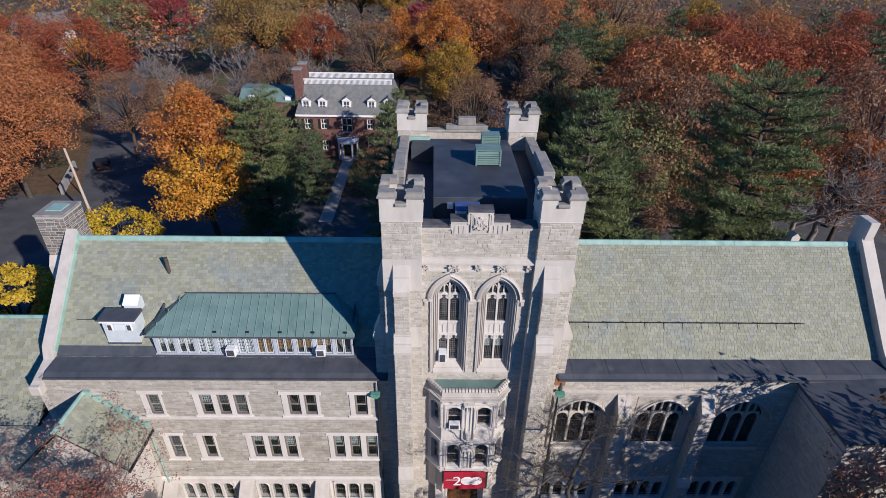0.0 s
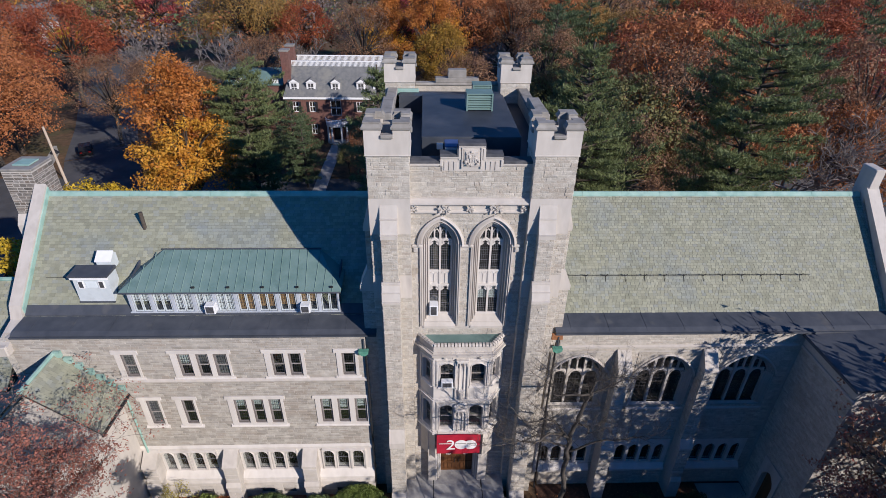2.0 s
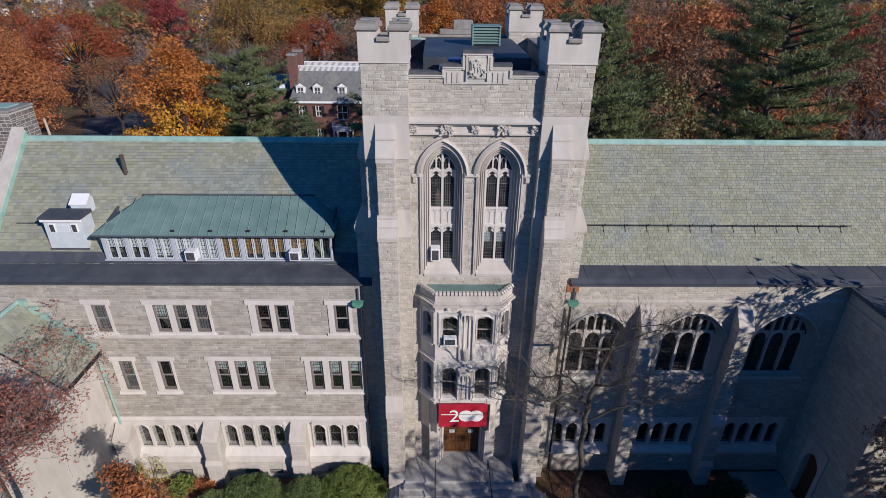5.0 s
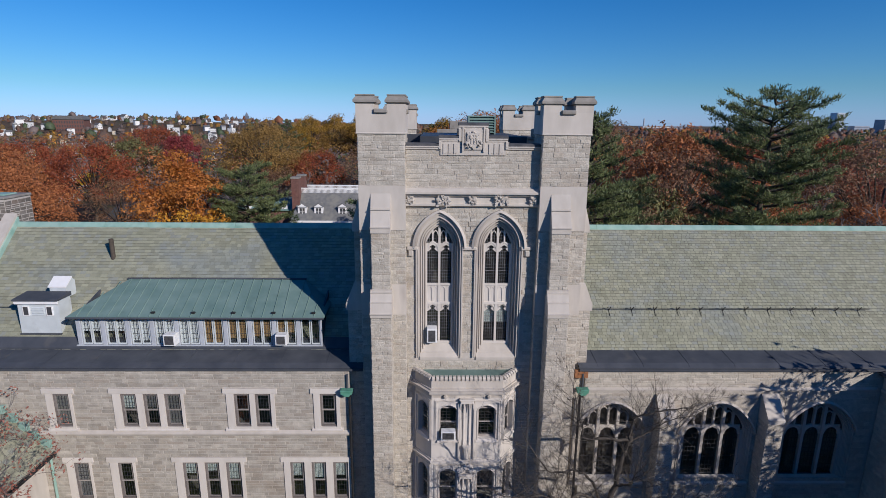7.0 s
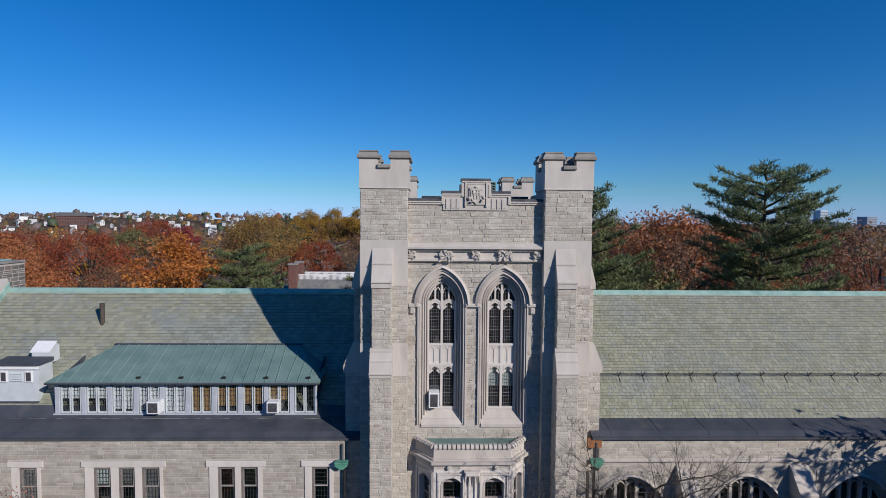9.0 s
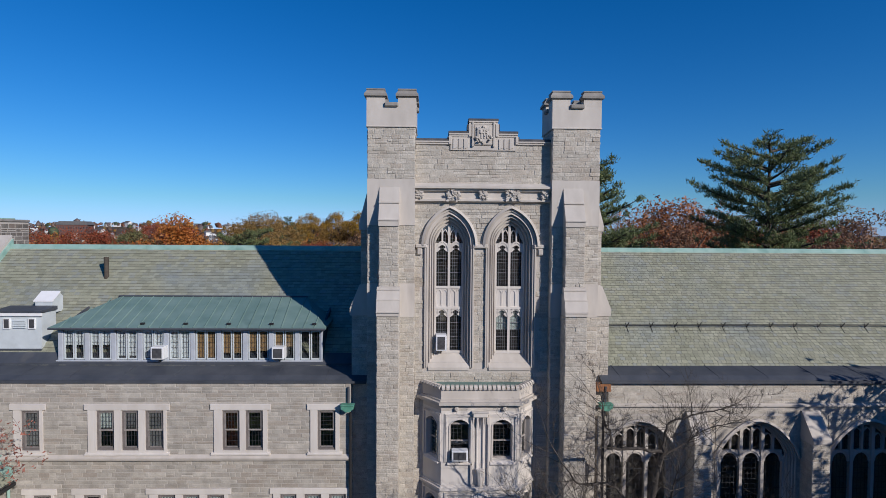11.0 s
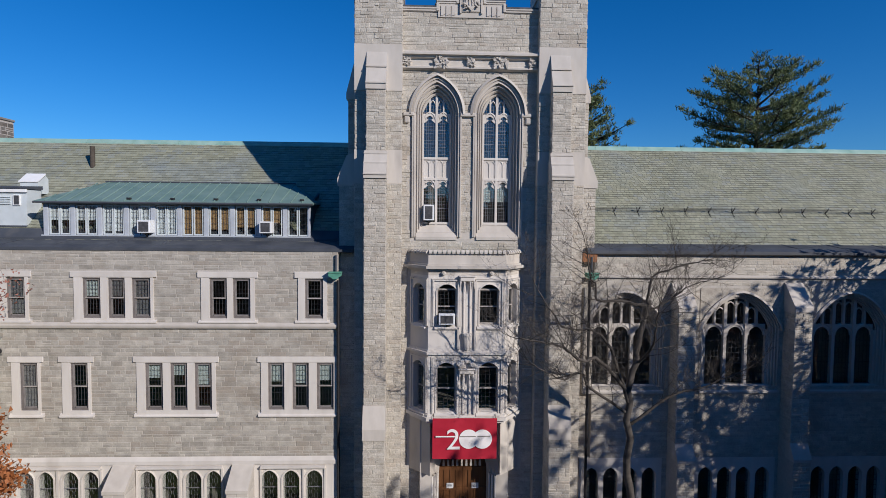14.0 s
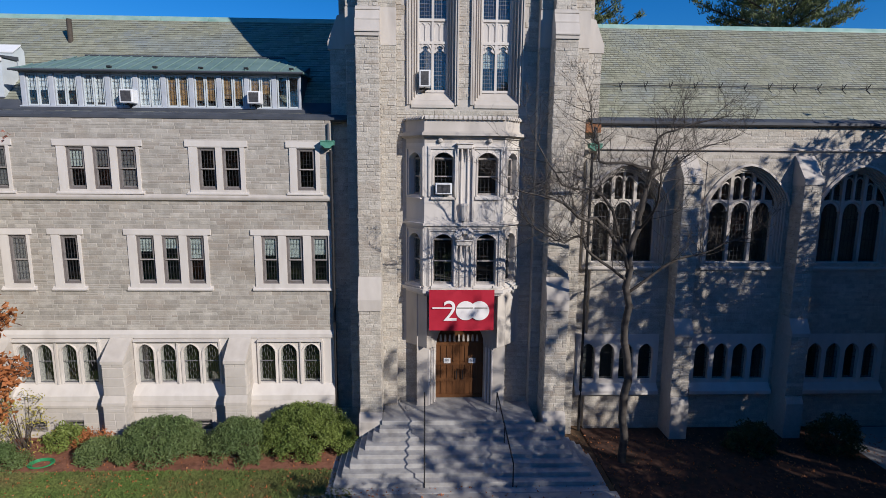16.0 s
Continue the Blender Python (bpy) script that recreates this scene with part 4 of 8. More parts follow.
        for zz in (17.2, 20.0):
            for q in (-1, 1):
                prism(tracery, [(cc + q * lw * 0.42, zz - 0.02), (cc + q * lw * 0.14, zz + 0.10), (cc + q * lw * 0.36, zz + 0.22)], "y", gy - 0.05, gy + 0.02)
        for q in (-1, 1):
            band(tracery, arch(cc + q * lw * 0.25, lw * 0.42, 0.24, 20.68, 8), gy - 0.06, gy + 0.02, 0.035)
        band(tracery, [(c + s * 0.02, 21.32), (cc + s * 0.02, 20.95), (c + s * gw / 2, 20.4)] if s > 0 else [(c - gw / 2, 20.4), (cc - 0.02, 20.95), (c - 0.02, 21.32)], gy - 0.06, gy + 0.03, 0.06)
    part("tracery", tracery, LIME_WHITE, stonework)
    for s in (-1, 1):
        cc, lw = c + s * gw / 4, gw / 2 - 0.10
        leaded_light(TW, cc - lw / 2, cc + lw / 2, 15.73, 17.53, gy + 0.02, 0.10, PALE_CAME)
        leaded_light(TW, cc - lw / 2, cc + lw / 2, 18.5, 21.3, gy + 0.02, 0.10, PALE_CAME)
for a, b in ((2.50, 3.02), (3.12, 3.62)):
    part("blind", box(B(), a, b, WF + 0.55, WF + 0.56, 16.62, 17.52), BLIND_GREEN, TW, "pale lowered window blind")
part("hood_stop", box(B(), -0.95, -0.48, WF - 0.14, WF, 20.16, 20.32, 0.03), LIME, stonework)
part("hood_stop", box(B(), 4.03, 4.50, WF - 0.14, WF, 20.16, 20.32, 0.03), LIME, stonework)
part("hood_stop", box(B(), 1.45, 2.10, WF - 0.14, WF, 20.16, 20.32, 0.03), LIME, stonework)
part("label_stop", box(B(), -0.90, -0.66, WF - 0.12, WF, 19.86, 20.16, 0.05), LIME, stonework)
part("label_stop", box(B(), 4.20, 4.46, WF - 0.12, WF, 19.86, 20.16, 0.05), LIME, stonework)
lay("stone", TW, courses(1.5, 2.05, 15.3, 20.0, [], 57, 0.1, 0.22, 0.15, 0.34), front(WF + 0.004), 58, material=STONE)
# string course with carved bosses
string = part("string_course", prism(B(), [(WF, 22.88), (WF - 0.12, 22.85), (WF - 0.36, 22.72), (WF - 0.36, 22.64), (WF - 0.26, 22.62), (WF - 0.22, 22.54), (WF - 0.10, 22.50), (WF - 0.10, 22.24), (WF - 0.19, 22.19), (WF - 0.19, 22.12), (WF - 0.06, 22.06), (WF, 22.06)], "x", IL - 0.02, IR + 0.02), LIME, TW)


def boss(x, r, seed):
    """A carved knot of leaves."""
    rnd, bm = random.Random(seed), B()
    box(bm, x - r * .85, x + r * .85, WF - 0.22, WF - 0.05, 22.38 - r * .85, 22.38 + r * .85, 0.03)
    for i in range(30):
        a, b = rnd.uniform(-r, r) * .85, rnd.uniform(-r, r) * .85
        leaf = prism(B(), [(-1, 0), (-0.3, 0.5), (0.5, 0.42), (1, 0), (0.5, -0.42), (-0.3, -0.5)], "y", -0.35, 0.35)
        k = r * rnd.uniform(0.16, 0.32)
        leaf.transform(Matrix.Translation((x + a, WF - 0.23 - rnd.uniform(0, 0.05), 22.38 + b)) @ Matrix.Rotation(rnd.uniform(-.5, .5), 4, "X") @ Matrix.Rotation(math.atan2(-b, a) + rnd.uniform(-.6, .6), 4, "Y") @ Matrix.Scale(k, 4))
        held = bpy.data.meshes.new("leaf")
        leaf.to_mesh(held)
        leaf.free()
        bm.from_mesh(held)
        bpy.data.meshes.remove(held)
    part("carved_boss", bm, LIME, string)


for x, r in ((-0.78, .18), (0.62, .31), (1.87, .2), (3.12, .31), (4.45, .18)):
    boss(x, r, int(x * 10) + 20)
# stepped parapet
par = part("stepped_parapet", box(B(), IL, IR, WF - 0.01, WF + 0.45, 24.40, 24.62), LIME, TW)


def coping(x0, x1, z, owner=None):
    part("coping", prism(B(), [(WF - 0.10, z), (WF - 0.10, z + 0.08), (WF - 0.02, z + 0.12), (WF + 0.30, z + 0.13), (WF + 0.60, z + 0.1), (WF + 0.60, z)], "x", x0, x1), DARK_COPING, owner or par)
    part("coping_moulding", prism(B(), [(WF - 0.02, z), (WF - 0.13, z), (WF - 0.13, z - 0.05), (WF - 0.09, z - 0.08), (WF - 0.09, z - 0.13), (WF - 0.02, z - 0.17)], "x", x0 + 0.02, x1 - 0.02), LIME, owner or par)


coping(IL, 0.51, 24.62)
coping(3.22, IR, 24.62)
part("parapet_step", box(B(), 0.49, 3.24, WF - 0.06, WF + 0.45, 24.25, 24.94), LIME, par)
part("parapet_centre", box(B(), 1.34, 2.39, WF - 0.07, WF + 0.45, 24.94, 25.46), LIME, par)
coping(0.41, 1.32, 24.94)
coping(2.41, 3.32, 24.94)
coping(1.24, 2.49, 25.46)
for x, z0_, z1_ in ((0.47, 24.49, 24.81), (3.26, 24.49, 24.81), (1.30, 24.81, 25.33), (2.43, 24.81, 25.33)):
    part("return_moulding", box(B(), x - 0.06, x + 0.06, WF - 0.125, WF - 0.05, z0_, z1_, 0.012), LIME, par)
    e = -1 if x < 1.8 else 1
    part("return_coping", box(B(), min(x + e * 0.06, x + e * 0.11), max(x + e * 0.06, x + e * 0.11), WF - 0.11, WF + 0.5, z0_ + 0.26, z1_ - 0.002), DARK_COPING, par)
for x in (0.69, 0.91, 1.13, 2.60, 2.82, 3.04):
    part("sunk_panel", prism(B(), [(x - 0.085, 24.30), (x - 0.085, 24.72), (x + 0.085, 24.72), (x + 0.085, 24.36)], "y", WF - 0.095, WF - 0.05), LIME, par)
part("shield_panel", box(B(), 1.47, 2.26, WF - 0.11, WF - 0.06, 24.46, 25.32, 0.03), LIME, par)
part("carved_shield", prism(B(), [(1.58, 25.2), (2.14, 25.2), (2.14, 24.8), (1.86, 24.5), (1.58, 24.8)], "y", WF - 0.17, WF - 0.10), LIME, par)
bm = B()
for i, x in enumerate((1.66, 1.78, 1.90, 2.02)):
    box(bm, x - 0.025, x + 0.025, WF - 0.20, WF - 0.16, 24.72, 25.08)
box(bm, 1.62, 2.10, WF - 0.20, WF - 0.16, 25.08, 25.16)
for i in range(26):
    q = bmesh.ops.create_icosphere(bm, subdivisions=1, radius=rnd.uniform(0.035, 0.075))
    bmesh.ops.translate(bm, verts=q["verts"], vec=(rnd.uniform(1.54, 2.19), WF - 0.15 - rnd.uniform(0, .06), rnd.uniform(24.55, 25.26)))
part("shield_charge", bm, LIME, par)
for x in (1.425, 2.305):
    part("panel_frame", box(B(), x - 0.035, x + 0.035, WF - 0.15, WF - 0.06, 24.40, 25.40), LIME, par)


def turret(x0, x1, y0, y1, z0, labelled):
    """A corner turret: rough stone, a plain stone head, battlements of four corner merlons."""
    shaft = part("turret", box(B(), x0, x1, y0, y1, z0, 25.15), MORTAR, TW)
    if labelled:
        lay("stone", shaft, courses(x0, x1, 23.0, 25.14, [], int(x0 * 7) + 90, 0.10, 0.21, 0.17, 0.55), front(y0), 61)
        part("plain_band", box(B(), x0 - 0.012, x1 + 0.012, y0 - 0.03, y1, 21.1, 22.99), LIME, shaft)
        lay("stone", shaft, courses(x0, x1, 18.7, 21.09, [], int(x0 * 7) + 91, 0.10, 0.21, 0.17, 0.55), front(y0), 62)
        part("plain_band", box(B(), x0 - 0.012, x1 + 0.012, y0 - 0.02, y1, 17.3, 18.69), LIME, shaft)
        lay("stone", shaft, courses(x0, x1, 1.0, 17.29, [], int(x0 * 7) + 92, 0.10, 0.21, 0.17, 0.55), front(y0), 63)
        for z0_, z1_ in ((23.0, 25.14), (18.7, 21.09), (14.5, 17.29)):
            lay("stone", shaft, courses(-y1, -y0, z0_, z1_, [], 93, 0.10, 0.21, 0.17, 0.55), east(x1), 64)
            lay("stone", shaft, courses(y0, y1, z0_, z1_, [], 94, 0.10, 0.21, 0.17, 0.55), west(x0), 65)
    else:
        lay("stone", shaft, courses(x0, x1, 24.0, 25.14, [], 95), front(y0), 66)
    head = B()
    rings = [[head.verts.new(c) for c in ((x0 + e, y0 + e, z), (x1 - e, y0 + e, z), (x1 - e, y1 - e, z), (x0 + e, y1 - e, z))] for e, z in ((-0.04, 25.15), (-0.04, 26.0), (0.34, 26.0), (0.34, 25.15))]
    for lo, hi in zip(rings, rings[1:]):
        for i in range(4):
            head.faces.new((lo[i], lo[(i + 1) % 4], hi[(i + 1) % 4], hi[i]))
    part("turret_head", head, LIME, shaft)
    part("drip", box(B(), x0 - 0.06, x1 + 0.06, y0 - 0.06, y1 + 0.06, 25.10, 25.16, 0.015), LIME, shaft)
    mw, th = 0.74, 0.38
    for px, sx in ((x0 - 0.04, 1), (x1 + 0.04, -1)):
        for py, sy in ((y0 - 0.04, 1), (y1 + 0.04, -1)):
            def corner(o, i):
                pts = [(-o, -o), (mw + o, -o), (mw + o, th + i), (th + i, th + i), (th + i, mw + o), (-o, mw + o)]
                return [(px + sx * a, py + sy * b) for a, b in (pts if sx * sy > 0 else pts[::-1])]
            m = part("merlon", prism(B(), corner(0, 0), "z", 26.0, 26.33), LIME, shaft)
            bm, loops = B(), []
            for o, i, z in ((0.02, 0.0, 26.30), (0.05, 0.02, 26.33), (0.09, 0.04, 26.35), (0.09, 0.04, 26.44), (-0.02, 0.04, 26.60), (0.01, 0.05, 26.61), (0.01, 0.05, 26.66)):
                loops.append([bm.verts.new((*c, z)) for c in corner(o, i)])
            for lo, hi in zip(loops, loops[1:]):
                for i in range(6):
                    bm.faces.new((lo[i], lo[(i + 1) % 6], hi[(i + 1) % 6], hi[i]))
            bm.faces.new(loops[0][::-1])
            bm.faces.new(loops[-1])
            part("merlon_cap", bm, GREY_COPING, m)
    for (a, b, c, d) in ((x0 + mw - .06, x1 - mw + .06, y0 - 0.14, y0 + 0.25), (x0 + mw - .06, x1 - mw + .06, y1 - 0.25, y1 + 0.14), (x0 - 0.14, x0 + 0.25, y0 + mw, y1 - mw), (x1 - 0.25, x1 + 0.14, y0 + mw, y1 - mw)):
        part("crenel_sill", box(B(), a, b, c, d, 25.92, 26.10, 0.04), GREY_COPING, shaft)
    part("turret_floor", box(B(), x0 + 0.1, x1 - 0.1, y0 + 0.1, y1 - 0.1, 25.16, 25.24), BITUMEN, shaft)
    return shaft


turret(TL, IL, TF, TF + 1.94, 0.6, True)
turret(IR, TR, TF, TF + 1.94, 0.6, True)
turret(TL + 0.02, IL, TB - 1.9, TB, 0.6, False)
turret(IR, TR - 0.02, TB - 1.9, TB, 0.6, False)
part("west_wall", box(B(), TL + 0.25, TL + 0.75, TF + 1.9, TB - 1.8, 0.6, 24.6), STONE, TW)
part("east_wall", box(B(), TR - 0.75, TR - 0.25, TF + 1.9, TB - 1.8, 0.6, 24.6), STONE, TW)
part("rear_wall", box(B(), IL - 0.1, IR + 0.1, TB - 0.7, TB - 0.2, 0.6, 24.6), STONE, TW)
for a, b in ((TL + 0.17, TL + 0.85), (TR - 0.85, TR - 0.17)):
    c = part("side_coping", box(B(), a, b, TF + 1.96, TB - 1.92, 24.6, 24.78, 0.05), GREY_COPING, TW)
    part("raised_coping", box(B(), a - 0.02, b + 0.02, 27.4, 30.8, 24.78, 25.25, 0.06), GREY_COPING, c)
rp = part("rear_coping", box(B(), IL, IR, TB - 0.78, TB - 0.12, 24.6, 24.78, 0.05), GREY_COPING, TW)
part("rear_step", box(B(), 0.4, 3.35, TB - 0.76, TB - 0.14, 24.78, 25.1, 0.04), GREY_COPING, rp)
part("rear_centre", box(B(), 1.25, 2.5, TB - 0.74, TB - 0.16, 25.1, 25.65, 0.04), GREY_COPING, rp)
part("flat_roof", box(B(), TL + 0.7, TR - 0.7, WF + 0.75, TB - 0.65, 23.5, 23.75), BITUMEN, TW)
part("roof_house", box(B(), -0.45, 4.55, 24.6, 32.4, 23.7, 24.95, 0.03), BITUMEN, TW)
part("roof_slope", prism(B(), [(32.4, 23.7), (32.4, 24.85), (34.8, 24.5), (34.8, 23.7)], "x", -1.9, 4.6), BITUMEN, TW)
part("copper_gutter", box(B(), -2.3, -0.7, 34.3, 34.6, 24.35, 24.75, 0.03), COPPER, TW)


def louvred_unit(x, y, z, w, d, h):
    bm = B()
    for a, b in ((x, x + 0.08), (x + w - 0.08, x + w)):
        box(bm, a, b, y, y + d, z, z + h)
    box(bm, x, x + w, y, y + d, z + h, z + h + 0.06)
    box(bm, x + 0.08, x + w - 0.08, y + 0.2, y + d, z, z + h)
    u = part("frame", bm, COPPER_ROOF, t)
    for i in range(6):
        zz = z + 0.08 + i * (h - 0.1) / 6
        part("slat", prism(B(), [(y, zz), (y + 0.12, zz + 0.08), (y + 0.12, zz + 0.10), (y, zz + 0.02)], "x", x + 0.08, x + w - 0.08), COPPER_ROOF, t)


t = thing("roof_ventilator", (2.7, 29.2, 24.95), "green copper louvred ventilator on the flat tower roof", "ventilator")
louvred_unit(2.05, 28.9, 24.95, 1.5, 1.1, 0.92)
t = thing("roof_ventilator", (3.1, 33.0, 24.7), "green louvred ventilator at the rear of the tower roof", "ventilator")
louvred_unit(2.7, 32.7, 24.7, 1.2, 1.0, 0.7)
t = thing("rooftop_unit", (1.1, 23.3, 23.75), "blue and white mechanical cabinet behind the parapet", "cabinet")
part("cabinet", box(B(), 0.7, 1.9, 23.0, 23.9, 23.75, 25.0, 0.03), PLASTIC, t)
part("lid", box(B(), 0.66, 1.94, 22.96, 23.94, 25.0, 25.06, 0.02), surface("blue_cover", (0.05, 0.08, 0.2), (0.07, 0.11, 0.25), 2.0, 0.5), t)
t = thing("roof_lamp", (0.05, 24.5, 24.3), "white flood lamp fixed to the roof house wall", "lamp")
part("lamp_body", box(B(), 1.0 - 1.0 + 0.3, 0.62, 24.42, 24.6, 24.35, 24.65, 0.03), PAINT_WHITE, t)

# buttresses of the tower
stages = [(21.62, 22.62), (21.14, 21.2), (21.14, 18.47), (20.82, 17.62), (20.82, 8.07), (20.54, 7.09), (20.54, 2.49), (20.34, 2.25), (20.34, 0.7), (21.7, 0.7)]
for x0, x1 in ((-2.40, -1.62), (5.18, 5.96)):
    b = part("buttress", prism(B(), stages, "x", x0, x1), MORTAR, TW)
    low = part("lower_stage", prism(B(), [(21.6, 18.3), (21.16, 18.3), (20.80, 17.6), (20.80, 8.0), (20.52, 7.05), (20.52, 2.45), (20.32, 2.2), (20.32, 0.7), (21.6, 0.7)], "x", x0 - 0.05, x1 + 0.05), MORTAR, b)
    lay("stone", b, courses(x0, x1, 18.62, 21.05, [], 71, 0.10, 0.21, 0.17, 0.55), front(21.14), 72)
    lay("stone", b, courses(x0 - 0.05, x1 + 0.05, 8.25, 17.45, [], 73, 0.10, 0.21, 0.17, 0.55), front(20.80), 74)
    lay("stone", b, courses(x0 - 0.05, x1 + 0.05, 2.6, 6.9, [], 75, 0.10, 0.21, 0.17, 0.55), front(20.52), 76)
    for z0, z1, yy in ((18.62, 21.05, 21.14), (8.25, 17.45, 20.80), (2.6, 6.9, 20.52)):
        o = 0 if z0 > 18 else 0.05
        lay("stone", b, courses(-21.6, -yy, z0, z1, [], 77, 0.10, 0.21, 0.17, 0.55), east(x1 + o), 78)
        lay("stone", b, courses(yy, 21.6, z0, z1, [], 79, 0.10, 0.21, 0.17, 0.55), west(x0 - o), 80)
    for pts, o in (([(21.6, 22.66), (21.56, 22.66), (21.38, 22.08), (21.38, 22.0), (21.08, 21.3), (21.08, 21.06), (21.6, 21.06)], 0.02),
                   ([(21.3, 18.6), (21.08, 18.6), (21.08, 18.5), (20.92, 18.12), (20.88, 18.12), (20.73, 17.62), (20.73, 17.46), (21.3, 17.46)], 0.07),
                   ([(20.86, 8.24), (20.75, 8.24), (20.46, 7.35), (20.46, 6.9), (20.86, 6.9)], 0.07),
                   ([(20.7, 2.6), (20.46, 2.55), (20.26, 2.25), (20.26, 0.7), (20.7, 0.7)], 0.08)):
        part("weathering", prism(B(), pts, "x", x0 - o, x1 + o), LIME, b)
    for yy, zz, o in ((21.35, 22.0, 0.03), (21.06, 21.28, 0.03), (21.06, 18.46, 0.08), (20.88, 18.06, 0.08), (20.71, 17.60, 0.08)):
        part("drip_lip", box(B(), x0 - o, x1 + o, yy - 0.025, yy + 0.05, zz, zz + 0.05), LIME, b)
for s, x in ((-1, TL), (1, TR)):
    prof = [(x, 22.6), (x + s * 0.36, 21.1), (x + s * 0.36, 18.4), (x + s * 0.74, 17.5), (x + s * 0.74, 0.7), (x, 0.7)]
    b = part("side_buttress", prism(B(), prof, "y", 22.32, 23.16), MORTAR, TW)
    lay("stone", b, courses(min(x, x + s * .36), max(x, x + s * .36), 18.6, 21.0, [], 81, 0.10, 0.21, 0.17, 0.55), front(22.32), 82)
    lay("stone", b, courses(min(x, x + s * .74), max(x, x + s * .74), 0.9, 17.3, [], 83, 0.10, 0.21, 0.17, 0.55), front(22.32), 84)
    for pts in ([(x, 22.66), (x + s * 0.06, 22.62), (x + s * 0.44, 21.15), (x + s * 0.44, 20.9), (x, 20.9)], [(x, 18.6), (x + s * 0.42, 18.55), (x + s * 0.82, 17.55), (x + s * 0.82, 17.25), (x, 17.25)]):
        part("weathering", prism(B(), pts, "y", 22.28, 23.2), LIME, b)

# oriel over the door
def ring(off):
    """Plan of the oriel, set out by off."""
    return [(-0.62 - off, 22.10), (-0.62 - off, 22.04 - off * .4), (0.16 - off * .4, 21.06 - off), (3.34 + off * .4, 21.06 - off), (4.12 + off, 22.04 - off * .4), (4.12 + off, 22.10)]


OR = part("oriel", prism(B(), ring(-0.25), "z", 7.4, 7.7), LIME_WHITE, TW)


def oriel_slab(name, off, z0, z1, mat=None):
    part(name, prism(B(), ring(off), "z", z0, z1), mat or LIME_WHITE, OR)


for off, z0, z1 in ((0.0, 13.55, 13.72), (0.07, 13.72, 13.78), (0.13, 13.78, 13.83), (0.24, 13.83, 13.95), (0.10, 13.95, 14.02)):
    oriel_slab("cornice", off, z0, z1, LIME)
oriel_slab("parapet", 0.02, 14.02, 14.46, LIME)
oriel_slab("oriel_roof", -0.12, 14.46, 14.48, COPPER_ROOF)
for off, z0, z1 in ((0.02, 10.18, 10.28), (0.12, 10.28, 10.38), (0.04, 10.38, 10.46)):
    oriel_slab("oriel_belt", off, z0, z1)
for off, z0, z1 in ((0.02, 7.40, 7.52), (0.14, 7.52, 7.66), (0.06, 7.66, 7.76)):
    oriel_slab("oriel_base", off, z0, z1)
oriel_slab("oriel_floor", -0.1, 10.2, 10.3, DARK)
pts = ring(0.03)
for (ax, ay), (bx, by) in zip(pts[1:], pts[2:-1]):
    d = Vector((bx - ax, by - ay))
    k = max(3, round(d.length / 0.185))
    for i in range(k):
        p = Vector((ax, ay)) + d * (i + 0.5) / k
        b = prism(B(), [(-0.10, -0.05), (-0.10, 0.02), (-0.02, 0.10), (0.12, 0.10), (0.12, -0.05)], "x", -0.068, 0.068)
        b.transform(Matrix.Translation((p.x, p.y, 14.50)) @ Matrix.Rotation(math.atan2(d.y, d.x), 4, "Z"))
        part("cresting_block", b, LIME, OR)
faces3 = [((-0.62, 22.04), (0.16, 21.06), [(0.52, 0.72)]), ((0.16, 21.06), (3.34, 21.06), [(0.24, 0.80), (0.79, 0.80)]), ((3.34, 21.06), (4.12, 22.04), [(0.48, 0.72)])]
